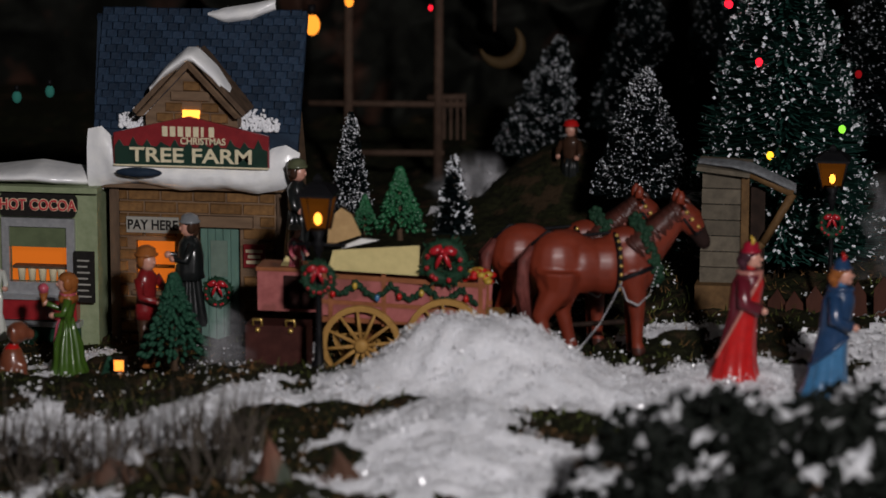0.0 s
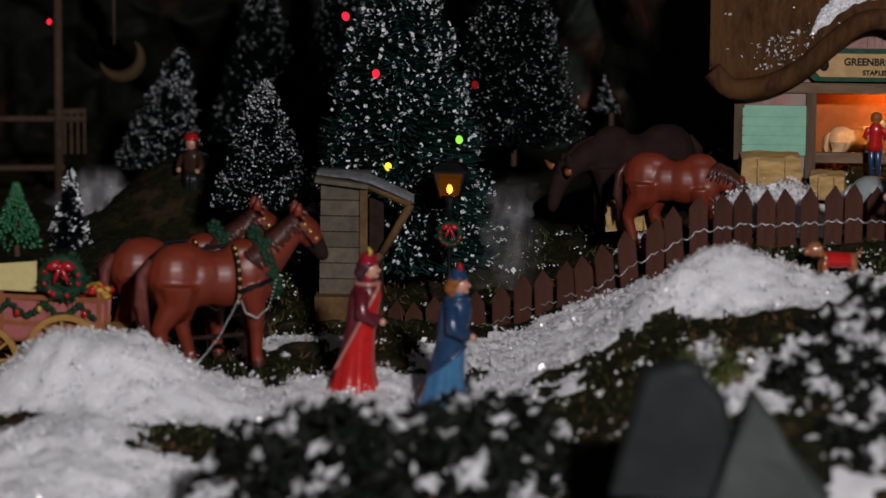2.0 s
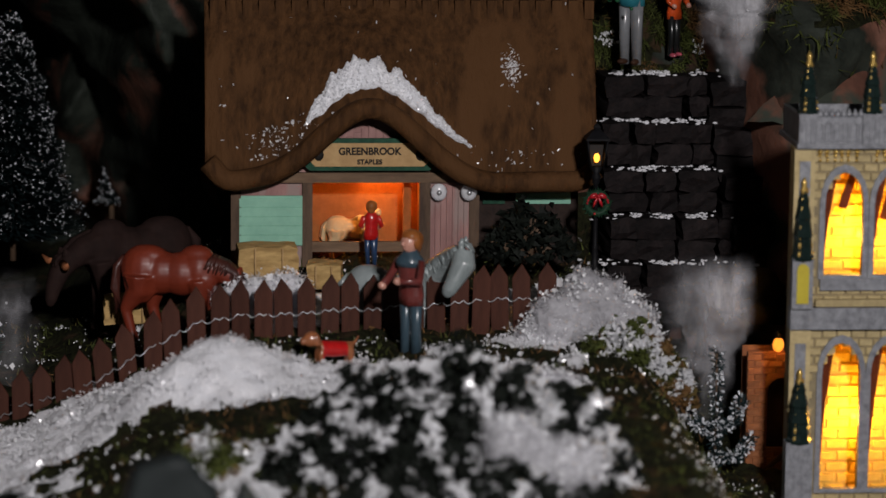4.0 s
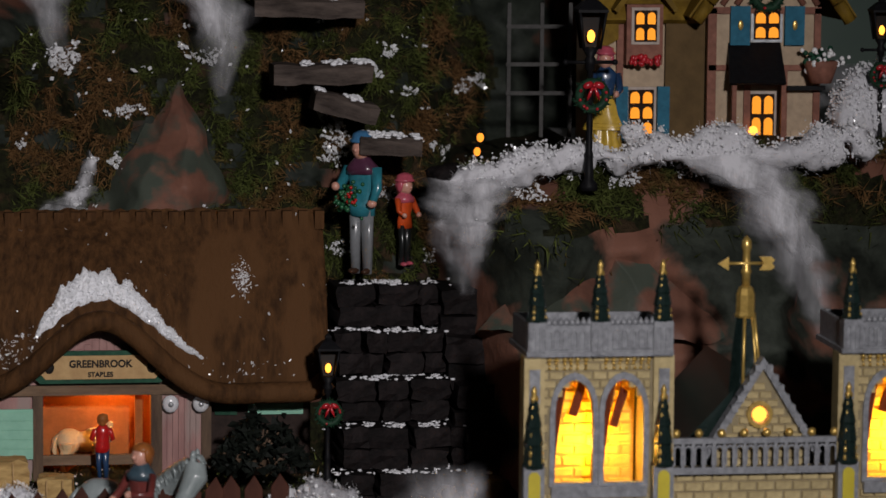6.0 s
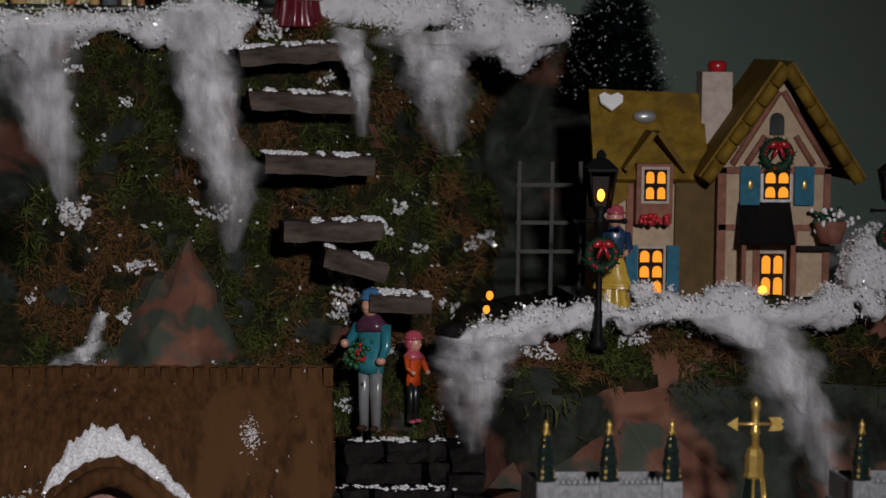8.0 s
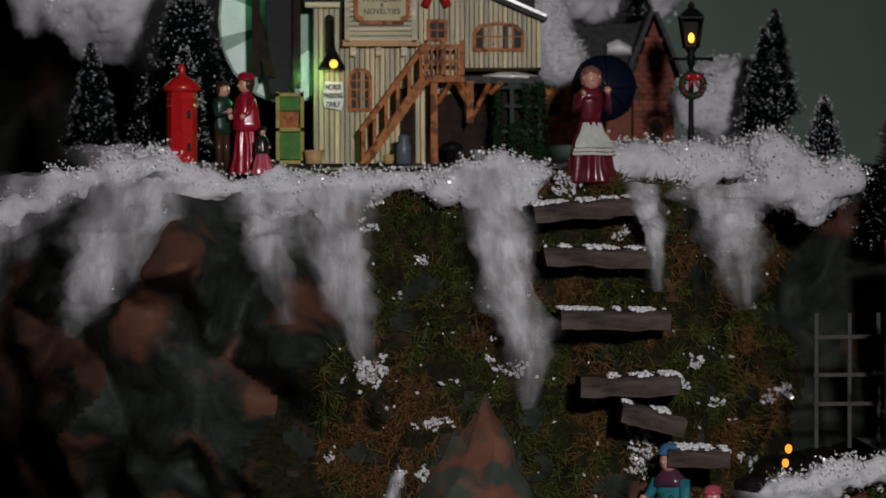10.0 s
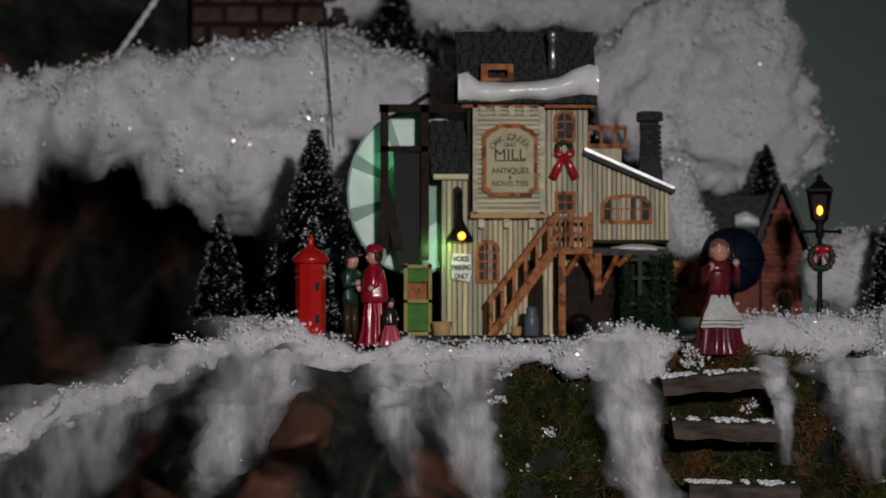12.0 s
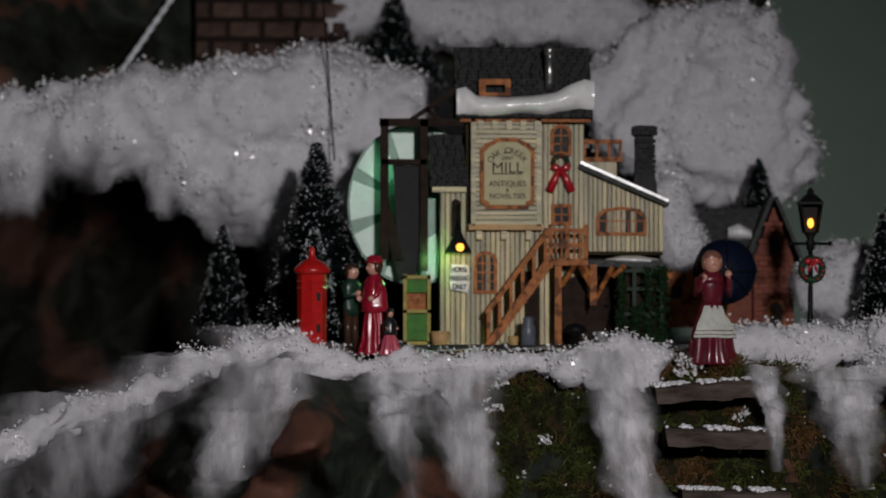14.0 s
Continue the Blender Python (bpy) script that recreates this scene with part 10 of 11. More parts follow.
def street_lamp(loc, H, label, lit_side, wide=0.9, wr=True, arm=True, seed=1, light=0.0):
    """Black lantern on a post, amber panes, flame bulb, cross bar and wreath. H: from the foot to the finial."""
    o = thing("street_lamp", loc, label, "street lamp", "street lamps")
    s = H / 350.0
    bm = bmesh.new()
    lathe(bm, [(16 * s, 0), (16 * s, 10 * s), (9 * s, 20 * s), (7 * s, 60 * s), (8 * s, 64 * s), (6 * s, 70 * s), (5.5 * s, 210 * s), (9 * s, 214 * s), (9 * s, 222 * s), (12 * s, 228 * s), (7 * s, 236 * s), (16 * s, 252 * s)], seg=10)
    part("post", bm, BLACK, o)
    for k in range(4):
        a0, a1 = math.pi / 4 + k * math.pi / 2, math.pi / 4 + (k + 1) * math.pi / 2
        c = lambda a, r: (wide * r * 1.41 * math.cos(a), wide * r * 1.41 * math.sin(a))
        bm = bmesh.new()
        (x0, y0), (x1, y1) = c(a0, 16 * s), c(a0, 26 * s)
        tube(bm, [(x0, y0, 250 * s), (x1, y1, 316 * s)], 2.6 * s, 6)
        part("lantern_bar", bm, BLACK, o)
        (p0, q0), (p1, q1) = c(a1, 15 * s), c(a1, 25 * s)
        (x0, y0), (x1, y1) = c(a0, 15 * s), c(a0, 25 * s)
        bm = bmesh.new()
        add_faces(bm, [(x0, y0, 252 * s), (p0, q0, 252 * s), (p1, q1, 314 * s), (x1, y1, 314 * s)], [(0, 1, 2, 3)])
        if k != 2:
            part("glass_pane", bm, lit_side, o)
        else:
            bm.free()
    bm = bmesh.new()
    lathe(bm, [(42 * wide * s, 314 * s), (42 * wide * s, 319 * s), (20 * wide * s, 334 * s), (9 * s, 338 * s), (11 * s, 343 * s), (8 * s, 347 * s), (2 * s, 352 * s)], seg=4, smooth=False)
    bm.transform(Matrix.Rotation(math.pi / 4, 4, "Z"))
    part("lantern_roof", bm, BLACK, o)
    bm = bmesh.new()
    ball(bm, (0, -4 * s, 272 * s), (7 * s, 7 * s, 11 * s), 10, 8)
    part("flame_bulb", bm, FLAME, o)
    if arm:
        bm = bmesh.new()
        tube(bm, [(-44 * s, 0, 226 * s), (44 * s, 0, 226 * s)], 3.4 * s, 6)
        for x in (-44, 44):
            ball(bm, (x * s, 0, 226 * s), 5.5 * s, 8, 6)
        part("cross_bar", bm, BLACK, o)
    if wr:
        wreath(o, (2 * s, -12 * s, 168 * s), 24 * s, 11 * s, WREATH_GREEN, BOW_RED, 0, seed)
    if light:
        point_lamp("lantern_glow", (loc[0], loc[1] - 6 * s, loc[2] + 268 * s), light, (1.0, 0.5, 0.12), 0.003)
    return o


street_lamp((-0.3680, 1.8000, -0.0236), 0.1037404, "black street lamp with wreath beside the wagon", AMBER_GLASS, 1.12, seed=1, light=0.0006)
street_lamp((-0.1113, 1.9700, -0.0112), 0.0848451, "black street lamp with amber panes and wreath", AMBER_GLASS, 1.35, arm=False, seed=2, light=0.0006)
street_lamp((0.2527, 2.0000, 0.0542), 0.0861371, "black street lamp with wreath beside the stable", DARK_GLASS, arm=False, seed=3, light=0.0006)
street_lamp((0.4114, 2.0550, 0.2153), 0.1158623, "black street lamp with red wreath on the ledge", DARK_GLASS, seed=4, light=0.0006)
street_lamp((0.5946, 2.0900, 0.2368), 0.0903406, "black street lamp with wreath beside the cottage", DARK_GLASS, seed=5, light=0.0006)
street_lamp((0.3138, 2.2250, 0.4107), 0.0988322, "black street lamp with wreath on the plateau", DARK_GLASS, seed=6, light=0.0006)

# string bulbs in the dark behind the farm
STRING_FLAME = glow("string_flame", (1.0, 0.3, 0.03), 1.6)
for p, r in (((-0.4687, 2.3000, 0.0876), 0.0055), ((-0.4512, 2.3400, 0.0980), 0.003), ((-0.4061, 2.4000, 0.0868), 0.0015), ((-0.1890, 2.2000, 0.1203), 0.0018), ((0.3593, 2.1300, 0.2401), 0.0022), ((0.3574, 2.1300, 0.2316), 0.0021), ((0.3469, 1.9300, 0.0271), 0.0032), ((-0.5974, 2.1200, 0.0682), 0.003), ((-0.6183, 2.1200, 0.0642), 0.003)):
    g = thing("string_bulb", p, "small glowing bulb on a dark wire", "light bulb", "string bulbs")
    bm = bmesh.new()
    ball(bm, (0, 0, 0), (r, r, r * 1.3), 10, 8)
    dim = p[0] < -0.5
    part("bulb", bm, glow("dim_green_bulb", (0.1, 0.5, 0.4), 0.06) if dim else (BULB_RED if r < 0.002 else STRING_FLAME), g)
    bm = bmesh.new()
    tube(bm, [(0, 0, r * 1.2), (0, 0, r * 2.4)], r * 0.5, 6)
    part("socket", bm, BLACK, g)

# picket fence with a twisted wire
PICKET = mat("brown_picket", (0.075, 0.028, 0.018), (0.04, 0.015, 0.01), 0.6, 150, 0.5, stretch=(1, 1, 0.2), vary=0.2)
fence = thing("picket_fence", (0.0055, 1.9400, -0.0022), "brown wooden picket fence tied with twisted silver wire", "fence")
finv = fence.matrix_world.inverted()
rng = random.Random(17)
tops = [(-0.1531, 1.9800, -0.0121), (-0.0979, 1.9550, -0.0015), (-0.0568, 1.9400, 0.0179), (-0.0287, 1.9300, 0.0296), (-0.0042, 1.9300, 0.0456), (0.0296, 1.9350, 0.0621), (0.0544, 1.9400, 0.0640), (0.1416, 1.9500, 0.0654), (0.2233, 1.9600, 0.0694)]
tops = [Vector(t) for t in tops]
pick_w, pick_h = 0.0100264, 0.0480050
picket_meshes = []
for k in range(3):
    bm = bmesh.new()
    prism(bm, [(-pick_w / 2, 0), (pick_w / 2, 0), (pick_w / 2 * rng.uniform(0.92, 1.05), pick_h * 0.84), (rng.uniform(-0.1, 0.1) * pick_w, pick_h), (-pick_w / 2, pick_h * 0.84)], -0.0008, 0.0008)
    bmesh.ops.bevel(bm, geom=list(bm.edges), offset=0.00025, segments=1, affect="EDGES")
    me = bpy.data.meshes.new("picket")
    bm.to_mesh(me)
    bm.free()
    me.materials.append(PICKET)
    picket_meshes.append(me)
xs = [t.x for t in tops]
mid, low = [], []
x = xs[0]
while x < xs[-1]:
    t = Vector((x, float(np.interp(x, xs, [v.y for v in tops])), float(np.interp(x, xs, [v.z for v in tops]))))
    ob = new("picket", picket_meshes[rng.randrange(3)])
    ob.parent = fence
    slope = (float(np.interp(x + 0.02, xs, [v.z for v in tops])) - t.z) / 0.02
    z = t.z + rng.uniform(-0.0015, 0.001)
    ob.matrix_basis = finv @ pose(x, t.y + rng.uniform(-0.0006, 0.0006), z - pick_h, rng.uniform(-2, 2), -6 * min(1, slope) + rng.uniform(-2.5, 2.5), rng.uniform(-5, 5))
    mid.append(finv @ Vector((x, t.y - 0.0022, z - pick_h * 0.42)))
    low.append(finv @ Vector((x, t.y - 0.0022, z - pick_h * 0.86)))
    x += pick_w * 1.2
for line in (mid, low):
    bm = bmesh.new()
    fine = []
    for a, b in zip(line, line[1:]):
        fine += [a.lerp(b, k / 5) + Vector((0, 0.0012 * math.sin(k * 2.2), 0.0012 * math.sin(k * 1.9))) for k in range(5)]
    tube(bm, fine, 0.00032, 5)
    part("twisted_wire", bm, SILVER, fence, "silver twisted wire")


def wagon():
    """Pink farm wagon loaded with trees, wreath and garland."""
    u = 0.0002897
    PINK = mat("faded_pink_paint", (0.42, 0.14, 0.13), (0.28, 0.085, 0.08), 0.5, 120, 0.3, spot=(0.24, 0.08, 0.07), spot_scale=60)
    TANW = mat("ochre_wood_paint", (0.42, 0.24, 0.07), (0.28, 0.15, 0.045), 0.45, 160, 0.3)
    RAIL = mat("brown_rail_paint", (0.3, 0.11, 0.05), (0.19, 0.07, 0.03), 0.45, 160, 0.3)
    PALE = mat("pale_yellow_board", (0.62, 0.52, 0.24), (0.5, 0.42, 0.19), 0.5, 120, 0.3)
    w = thing("farm_wagon", (-0.3379, 1.8600, -0.0397), "pink wooden farm wagon with ochre wheels and garlands", "wagon")
    def side(y):
        s = stroke_board("side_panel", w, [(-136, 118), (120, 104), (170, 110), (176, 190), (60, 178), (-136, 196)], y, y + 5, u, PINK, "", 1 * u)
        for z0, z1 in ((188, 197), (140, 148)):
            bm = bmesh.new()
            slab(bm, [(-138 * u, (y - 2) * u, z0 * u), (174 * u, (y - 2) * u, (z0 - 10) * u), (174 * u, (y - 2) * u, (z1 - 10) * u), (-138 * u, (y - 2) * u, z1 * u)], 4 * u)
            part("rail", bm, RAIL, w, bevel=1 * u)
        for x in (-120, -20, 70, 160):
            block("stake", w, x, x + 8, y - 3, y + 3, 100, 198, u, RAIL, bevel=1 * u)
    side(-30)
    side(50)
    block("wagon_floor", w, -140, 172, -28, 52, 104, 114, u, RAIL, bevel=1 * u)
    block("end_board", w, -140, -132, -28, 52, 112, 190, u, PINK, bevel=1 * u)
    # raised box at the rear and the trunk below it
    b = block("rear_box", w, -256, -140, -20, 44, 120, 196, u, PINK, "pink rear box with its open inside painted dark", bevel=2 * u)
    # dark panel on the solid front paints the shade of an open inside
    block("box_shadow", b, -206, -146, -24, -19, 126, 188, u, mat("dark_brown_box_shade", (0.03, 0.012, 0.01), None, 0.7, 150, 0.3))
    block("box_top", b, -258, -138, -24, 46, 196, 203, u, RAIL, bevel=1 * u)
    bm = bmesh.new()
    box(bm, -272, -158, -58, 6, 18, 100, u)
    t = tagged(part("travel_trunk", bm, mat("dark_maroon_leather", (0.06, 0.02, 0.016), (0.035, 0.012, 0.01), 0.5, 160, 0.4), None, "dark brown leather trunk standing beside the wagon", 3 * u), "dark brown leather trunk standing beside the wagon", "trunk")
    t.matrix_world = w.matrix_world @ pose(0, 0, 0)
    for x in (-248, -186):
        bm = bmesh.new()
        tube(bm, [((x - 8) * u, -60 * u, 100 * u), ((x - 8) * u, -62 * u, 112 * u), ((x + 8) * u, -62 * u, 112 * u), ((x + 8) * u, -60 * u, 100 * u)], 2.5 * u, 6)
        ball(bm, (x * u, -60 * u, 92 * u), 5 * u)
        part("brass_clasp", bm, GOLD, t)
    # seat boards
    bm = bmesh.new()
    slab(bm, [(-120 * u, -34 * u, 204 * u), (50 * u, -34 * u, 198 * u), (50 * u, -28 * u, 254 * u), (-112 * u, -28 * u, 240 * u)], 5 * u)
    part("yellow_board", bm, PALE, w, "pale yellow side board", bevel=1 * u)
    bm = bmesh.new()
    slab(bm, [(-214 * u, -10 * u, 204 * u), (-176 * u, -10 * u, 204 * u), (-176 * u, -6 * u, 216 * u), (-204 * u, -6 * u, 222 * u)], 4 * u)
    part("yellow_board", bm, PALE, w)
    bm = bmesh.new()
    prism(bm, [(-100, 238), (-30, 256), (-64, 258), (-96, 244)], -4, 4, u)
    part("white_plank", bm, WHITE_SIGN, w)
    bm = bmesh.new()
    prism(bm, [(-130, 240), (-66, 262), (-84, 300), (-104, 312), (-126, 290)], 10, 18, u)
    part("brown_sled", bm, TAN, w, "tan wooden sled back", bevel=2 * u)
    # wheels
    for x, z, y in ((-55, 66, -48), (104, 84, -48), (-55, 66, 66), (104, 84, 66)):
        r = 76
        bm = bmesh.new()
        ring = lambda q: [(q * math.cos(2 * math.pi * k / 32), q * math.sin(2 * math.pi * k / 32)) for k in range(32)]
        ring_prism(bm, ring(r), ring(r - 11), -5, 5, u)
        wh = part("wheel", bm, TANW, w, "ochre spoked wheel", bevel=1.2 * u)
        wh.matrix_basis = pose(x * u, y * u, z * u)
        for k in range(12):
            a = 2 * math.pi * k / 12 + 0.12
            bm = bmesh.new()
            tube(bm, [(12 * u * math.cos(a), 0, 12 * u * math.sin(a)), ((r - 10) * u * math.cos(a), 0, (r - 10) * u * math.sin(a))], [4.4 * u, 3 * u], 6)
            part("spoke", bm, TANW, wh)
        bm = bmesh.new()
        tube(bm, [(0, -12 * u, 0), (0, -9 * u, 0), (0, 8 * u, 0)], [9 * u, 13 * u, 15 * u], 12)
        part("hub", bm, TANW, wh)
    for x, z in ((-55, 66), (104, 84)):
        bm = bmesh.new()
        tube(bm, [(x * u, -44 * u, z * u), (x * u, 66 * u, z * u)], 6 * u, 8)
        part("axle", bm, RAIL, w)
    # front seat with red and yellow rug, shaft
    block("footboard", w, 166, 206, -26, 48, 118, 126, u, TANW, bevel=1 * u)
    bm = bmesh.new()
    rr = random.Random(9)
    for _ in range(40):
        s, v = rr.random(), rr.random()
        ball(bm, ((128 + 52 * s) * u, (-32 + 60 * v) * u, (188 + 12 * math.sin(s * 3.1) + rr.uniform(-3, 3)) * u), (9 * u, 9 * u, 6 * u), 7, 5, rr.choice((0, 0, 1)))
    part("rug", bm, [P_RED, P_YELLOW], w, "red and yellow rug over the seat")
    bm = bmesh.new()
    tube(bm, [(190 * u, 20 * u, 100 * u), (330 * u, 20 * u, 104 * u), (470 * u, 20 * u, 118 * u)], 5 * u, 7)
    part("shaft", bm, FRAME_AND_SHADE, w)
    # garland in swags with bulbs
    bm = bmesh.new()
    gr = random.Random(3)
    for k in range(90):
        s = k / 90
        x, z = -130 + 290 * s, 186 - 10 * s - 24 * abs(math.sin(s * math.pi * 4.5))
        for _ in range(3):
            ball(bm, ((x + gr.uniform(-3, 3)) * u, (-38 + gr.uniform(-3, 3)) * u, (z + gr.uniform(-4, 4)) * u), gr.uniform(3, 5) * u, 6, 4)
    part("garland", bm, WREATH_GREEN, w, "dark green garland", kind="stuff")
    for k, m in enumerate((P_RED, P_YELLOW, P_BLUE, P_RED, P_YELLOW, P_BLUE, P_RED)):
        s = (k + 0.5) / 7
        bm = bmesh.new()
        ball(bm, ((-130 + 290 * s) * u, -44 * u, (182 - 10 * s - 24 * abs(math.sin(s * math.pi * 4.5))) * u), (5 * u, 5 * u, 7 * u))
        part("bauble", bm, m, w)
    wr = wreath(w, (100 * u, -46 * u, 228 * u), 32 * u, 18 * u, WREATH_GREEN, BOW_RED, 0, 4)
    return w


wag = wagon()


def plastic_tree(loc, H, label, seed, material=None, frost=0):
    """A small moulded tree of drooping leafy tiers."""
    o = thing("moulded_tree", loc, label, "tree")
    rng = random.Random(seed)
    bm = bmesh.new()
    tube(bm, [(0, 0, 0), (0, 0, H * 0.9)], [H * 0.05, H * 0.01], 6)
    part("trunk", bm, TIMBER, o)
    bm = bmesh.new()
    for _ in range(560):
        t = rng.random() ** 0.8
        a = rng.uniform(0, 2 * math.pi)
        r = H * 0.34 * (1 - t) * rng.uniform(0.5, 1.05) + H * 0.02
        p = Vector((r * math.cos(a), r * math.sin(a), H * (0.12 + 0.84 * t)))
        d = Vector((math.cos(a), math.sin(a), -0.45)).normalized()
        ball(bm, p, (H * 0.045, H * 0.022, H * 0.024), 6, 4, 0, d.to_track_quat("X", "Z").to_matrix())
    part("crown", bm, material or LEAF_GREEN, o)
    return o


plastic_tree((-0.3370, 1.8700, 0.0328), 0.0410013, "small bright green moulded tree on the wagon", 1)
plastic_tree((-0.3579, 1.8800, 0.0318), 0.0241435, "tiny bright green moulded tree on the wagon", 2)
plastic_tree((-0.4547, 1.8400, -0.0362), 0.0547519, "dark green moulded tree held by a figurine", 3, FOREST)
plastic_tree((-0.4858, 1.8200, -0.0451), 0.0205226, "small dark green cut tree lying in the snow", 4, FOREST)
bottle_brush((-0.3086, 1.8750, 0.0343), 0.0463966, 0.0111587, TREE_DARK, 420, 41, "small snowy tree on the wagon", hairs=1800)
lt = thing("garden_lantern", (-0.4774, 1.8100, -0.0315), "small glowing orange lantern on the snow", "lantern")
block("case", lt, -12, 12, -10, 10, 0, 30, 0.0002835, BLACK)
block("glass", lt, -9, 9, -12, 8, 6, 26, 0.0002835, glow("orange_lantern", (1.0, 0.3, 0.04), 2.0), "glowing orange glass")


def booth():
    """Open wooden shelter with a snowy slanting roof behind the horses."""
    u = 0.0003085
    b = thing("wooden_shelter", (-0.1675, 1.9700, -0.0122), "grey boarded open shelter with snowy slanting roof", "shelter")
    DIM_TAN = mat("weathered_tan_wood", (0.15, 0.085, 0.035), (0.08, 0.045, 0.02), 0.6, 150, 0.4)
    GREYW = mat("grey_boards", (0.13, 0.11, 0.08), (0.07, 0.06, 0.045), 0.6, 150, 0.4, vary=0.15)
    for k in range(7):
        block("board", b, -54 + k * 0.5, 20, 0, 5, 20 + k * 29, 47 + k * 29, u, GREYW, bevel=1 * u)
    block("post", b, 20, 34, -8, 6, -40, 214, u, DIM_TAN, "ochre corner post", bevel=2 * u)
    bm = bmesh.new()
    slab(bm, [(-60 * u, -20 * u, 236 * u), (36 * u, -24 * u, 226 * u), (36 * u, 70 * u, 236 * u), (-60 * u, 70 * u, 240 * u)], 8 * u)
    part("roof_board", bm, GREYW, b, bevel=1 * u)
    for p0, p1 in (((26, 226), (112, 188)), ((112, 188), (60, 96)), ((60, 96), (24, 60))):
        bm = bmesh.new()
        tube(bm, [(p0[0] * u, -4 * u, p0[1] * u), (p1[0] * u, -4 * u, p1[1] * u)], 8 * u, 6)
        part("brace", bm, DIM_TAN, b)
    # slight frost, coloured grey so that it holds the roof's shade
    snow_patch("roof_snow", b, [(-58, 246), (0, 246), (40, 240), (80, 222), (118, 204)], [(-58, 236), (0, 232), (40, 222), (80, 204), (116, 184)], -28, 10, u, mat("shaded_frost_grey", (0.2, 0.21, 0.22), (0.1, 0.105, 0.11), 0.7, 300, 0.5), "thin frost on the roof, its shade painted grey", 30, 3, 4)
    block("base", b, -60, 30, -30, 60, -60, 20, u, DIM_TAN, bevel=2 * u)
    # dark sheet put in as the shade inside the shelter
    block("dark_inside", b, 34, 60, 40, 44, -40, 190, u, FRAME_AND_SHADE)


booth()

# hay bales and feed boxes by the stable
for c, sx, sz, rr in (((0.0675, 2.0100, 0.0527), 0.0352567, 0.0182579, 4), ((0.0995, 2.0000, 0.0483), 0.0200465, 0.0137819, -6), ((-0.0102, 2.0300, 0.0228), 0.0305207, 0.0146245, 3)):
    bm = bmesh.new()
    box(bm, -sx / 2, sx / 2, -0.008, 0.012, 0, sz)
    bmesh.ops.subdivide_edges(bm, edges=bm.edges, cuts=5, use_grid_fill=True)
    for v in bm.verts:
        e = max(0.0, abs(v.co.x) / (sx / 2) - 0.7) + max(0.0, v.co.z / sz - 0.75)
        v.co += Vector((fbm(v.co.x * 300, v.co.z * 300, 1, 2), fbm(v.co.z * 300, 2, v.co.x * 300, 2), fbm(v.co.x * 260, 5, v.co.y * 300, 2))) * 0.0012 - Vector((v.co.x * 0.1 * e, 0, sz * 0.16 * e))
    o = thing("hay_bale", c, "rounded yellow hay bale near the stable", "hay bale", "hay bales", rr)
    part("straw", bm, STRAW, o)
    bm = bmesh.new()
    for x in (-0.22, 0.22):
        tube(bm, [(x * sx, -0.0095, 0), (x * sx, -0.0095, sz * 0.9), (x * sx, 0.011, sz * 0.92)], 0.0005, 5)
    part("twine", bm, TAN, o)

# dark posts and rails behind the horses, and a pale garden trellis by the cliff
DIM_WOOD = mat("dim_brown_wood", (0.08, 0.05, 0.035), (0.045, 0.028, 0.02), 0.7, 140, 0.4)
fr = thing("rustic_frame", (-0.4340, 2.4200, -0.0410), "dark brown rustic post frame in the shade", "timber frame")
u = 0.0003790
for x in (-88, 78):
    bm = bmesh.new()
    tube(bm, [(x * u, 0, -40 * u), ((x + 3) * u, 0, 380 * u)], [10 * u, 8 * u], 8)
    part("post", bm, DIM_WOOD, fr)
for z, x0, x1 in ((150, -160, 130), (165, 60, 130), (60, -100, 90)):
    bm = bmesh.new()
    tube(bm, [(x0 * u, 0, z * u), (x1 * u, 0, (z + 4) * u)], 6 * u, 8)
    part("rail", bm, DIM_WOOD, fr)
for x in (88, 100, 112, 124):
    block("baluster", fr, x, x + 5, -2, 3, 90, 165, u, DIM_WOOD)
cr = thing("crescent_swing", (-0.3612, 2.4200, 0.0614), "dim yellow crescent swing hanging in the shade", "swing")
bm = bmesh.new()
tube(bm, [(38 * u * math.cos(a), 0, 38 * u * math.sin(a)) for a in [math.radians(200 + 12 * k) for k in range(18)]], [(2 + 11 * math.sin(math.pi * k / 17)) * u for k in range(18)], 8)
# the swing's yellow is darkened, so its colour carries the shade
part("crescent", bm, mat("shade_dimmed_ochre", (0.07, 0.045, 0.02), None, 0.6, 120, 0.3), cr)
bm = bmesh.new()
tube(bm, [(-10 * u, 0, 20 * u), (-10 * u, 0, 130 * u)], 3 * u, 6)
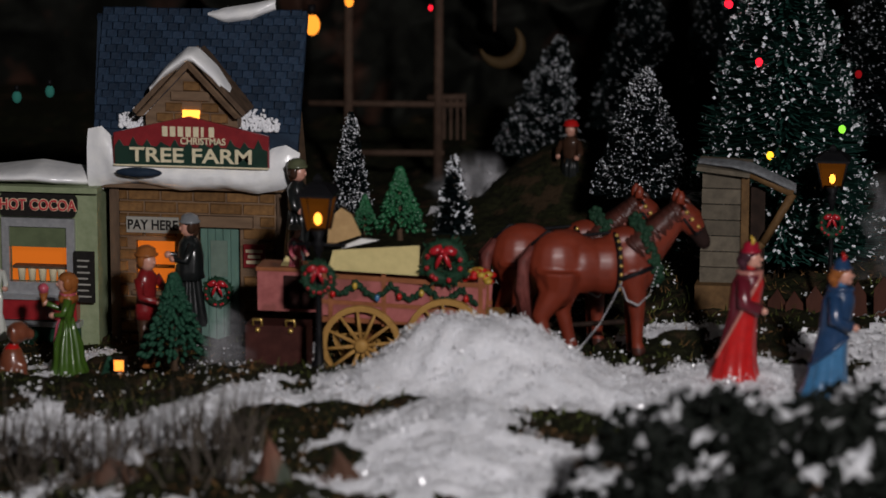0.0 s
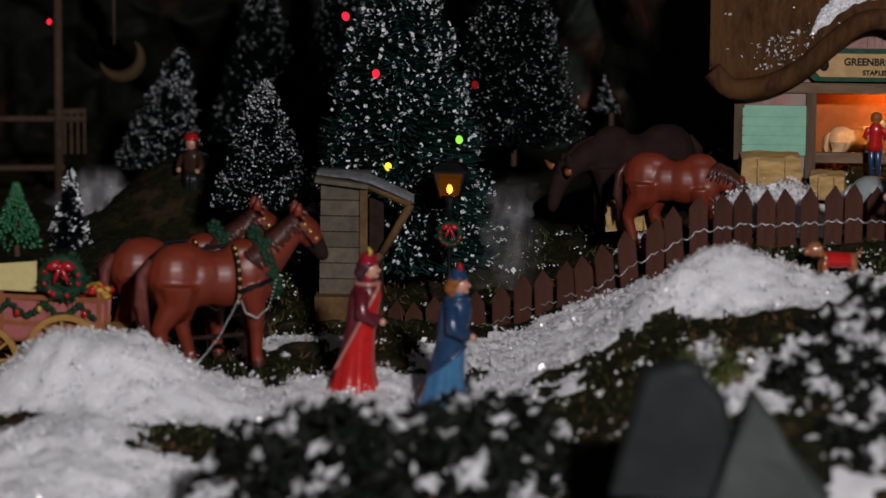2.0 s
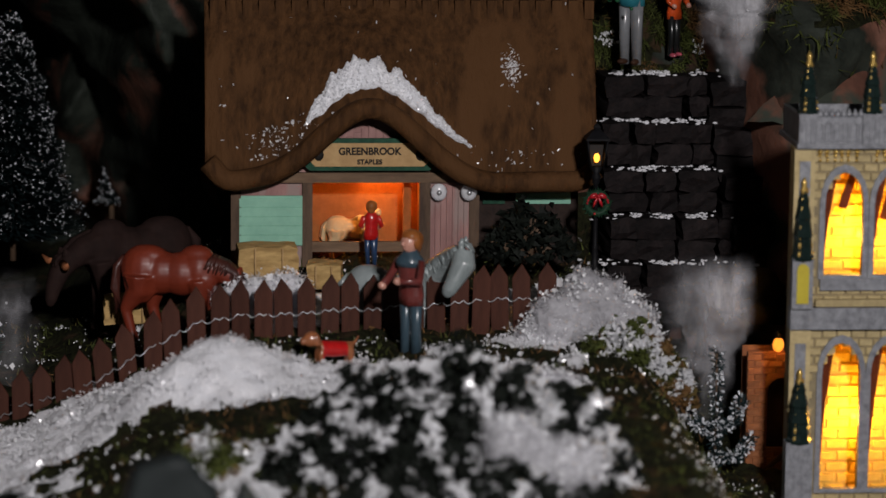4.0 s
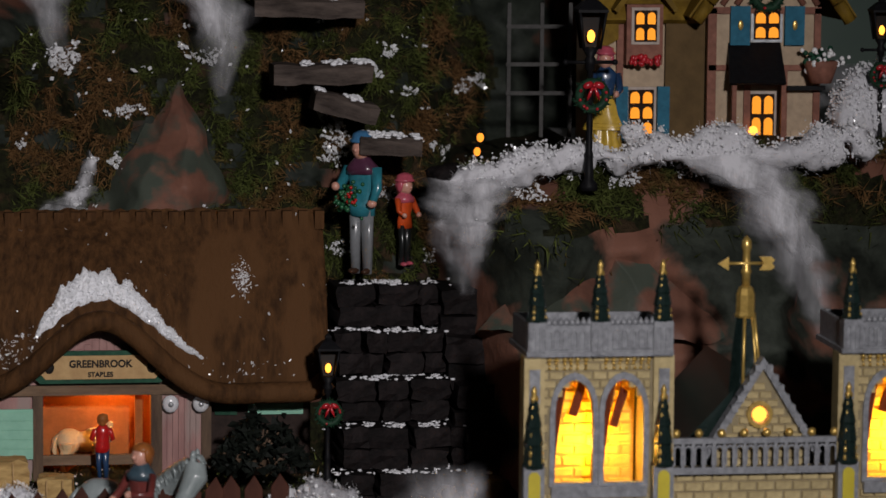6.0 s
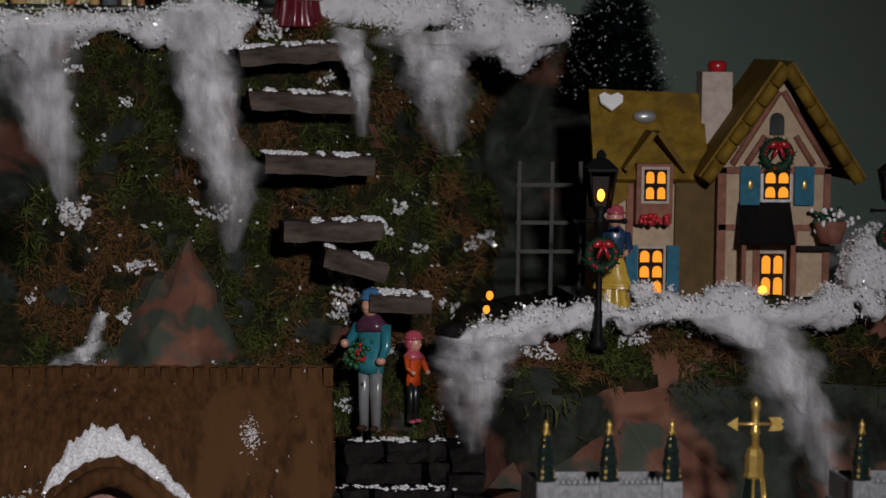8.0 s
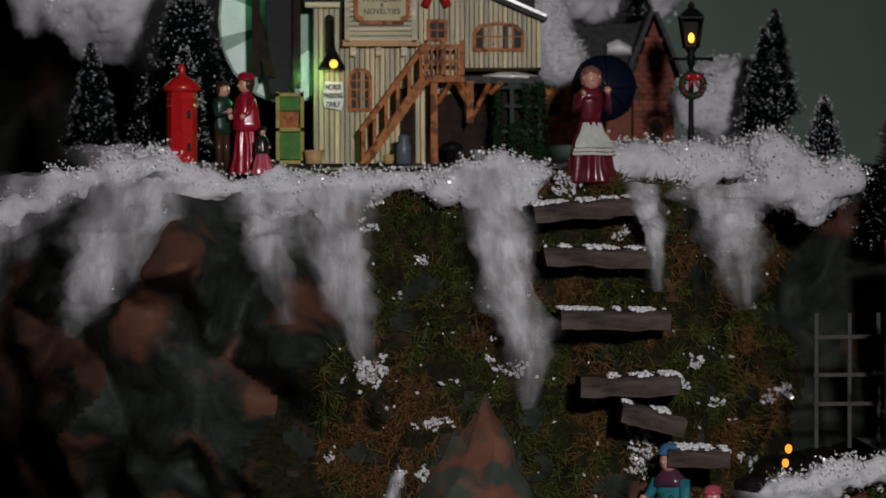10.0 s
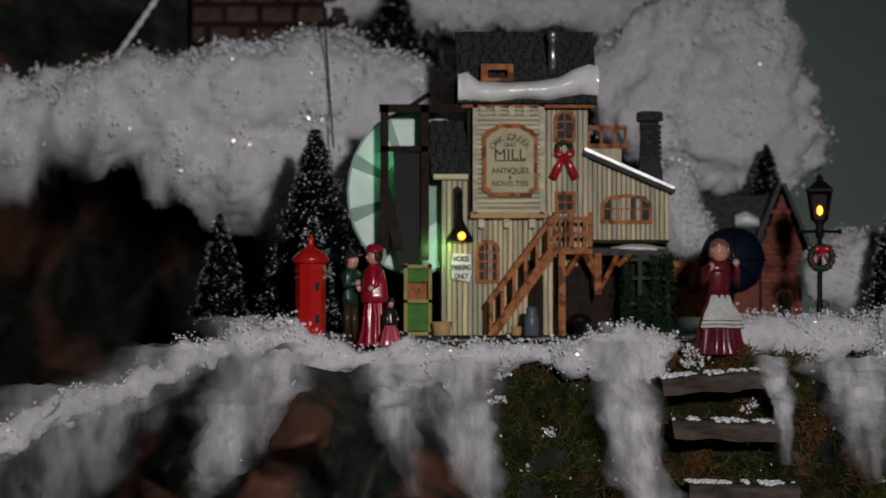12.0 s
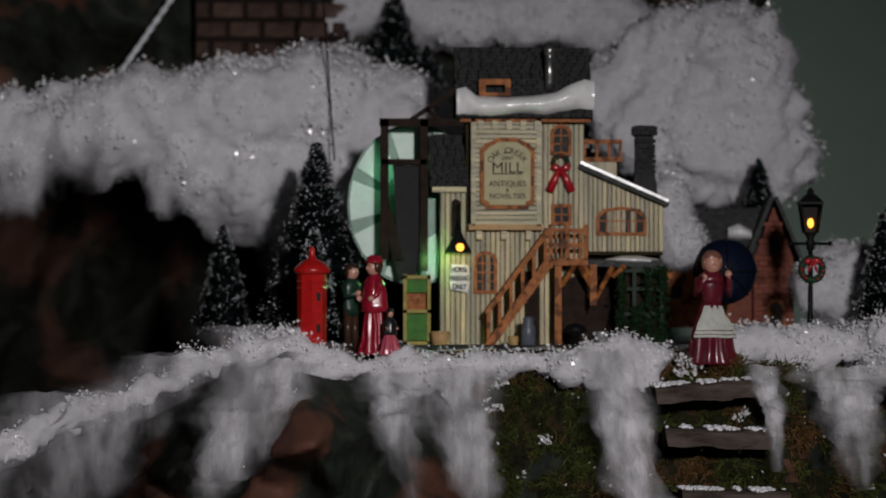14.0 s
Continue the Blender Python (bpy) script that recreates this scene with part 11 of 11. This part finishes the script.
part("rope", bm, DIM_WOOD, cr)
tr = thing("garden_trellis", (0.3943, 2.1450, 0.2423), "pale grey trellis leaning on the rock", "trellis")
u = 0.0003359
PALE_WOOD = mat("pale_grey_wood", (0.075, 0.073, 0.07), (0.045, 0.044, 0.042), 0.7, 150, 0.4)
for x in (-50, 10, 62):
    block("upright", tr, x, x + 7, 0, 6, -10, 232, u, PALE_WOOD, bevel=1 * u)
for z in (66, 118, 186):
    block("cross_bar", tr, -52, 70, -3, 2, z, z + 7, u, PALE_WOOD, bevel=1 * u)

# orange brick annex beside the church
an = thing("brick_annex", (0.3481, 1.9300, -0.0675), "small orange brick annex with dark arch beside the church", "outbuilding")
u = 0.0003023
ANNEX = mat("orange_brick_paint", (0.3, 0.12, 0.05), (0.19, 0.07, 0.03), 0.6, 180, 0.5, vary=0.2)
bm = bmesh.new()
holed(bm, rect(-60, 60, 0, 300), [arch(-22, 34, 120, 252, 8)], 0, 10, u)
box(bm, -60, 60, 60, 66, 0, 300, u)
aw = part("wall", bm, ANNEX, an)
courses(aw, "brick", ANNEX, (-60 * u, 0, 0), (1, 0, 0), (0, 0, 1), 120 * u, 300 * u, 26 * u, 13 * u, 4 * u, 1.6 * u, lambda a, b: not (abs(a / u - 66) < 36 and 112 < b / u < 262), 7)
# dark sheet behind the arch stands for the shade within
block("dark_inside", an, -40, 50, 40, 44, 100, 270, u, FRAME_AND_SHADE)
bm = bmesh.new()
tube(bm, [(-50 * u, -14 * u, 60 * u), (30 * u, -14 * u, 130 * u)], 5 * u, 6)
part("hand_rail", bm, DIM_WOOD, an)
point_lamp("annex_glow", (0.3434, 1.9150, 0.0279), 0.012, (1.0, 0.45, 0.1), 0.003)

# black stone on the path; black leaves stand in for a dark cart-like shape
boulder("black_stone", (0.3345, 2.0900, 0.2196), 0.0137475, 0.012, 0.0085103, 3, STONE, "round black stone at the top of the stair")
frosty_shrub("dark_shrub", (0.2147, 2.0000, 0.0614), 0.0263110, 0.014, 0.0328887, 9, "black leaves standing in for a dark shape beside the stable", 420, 0.005, -3.0)
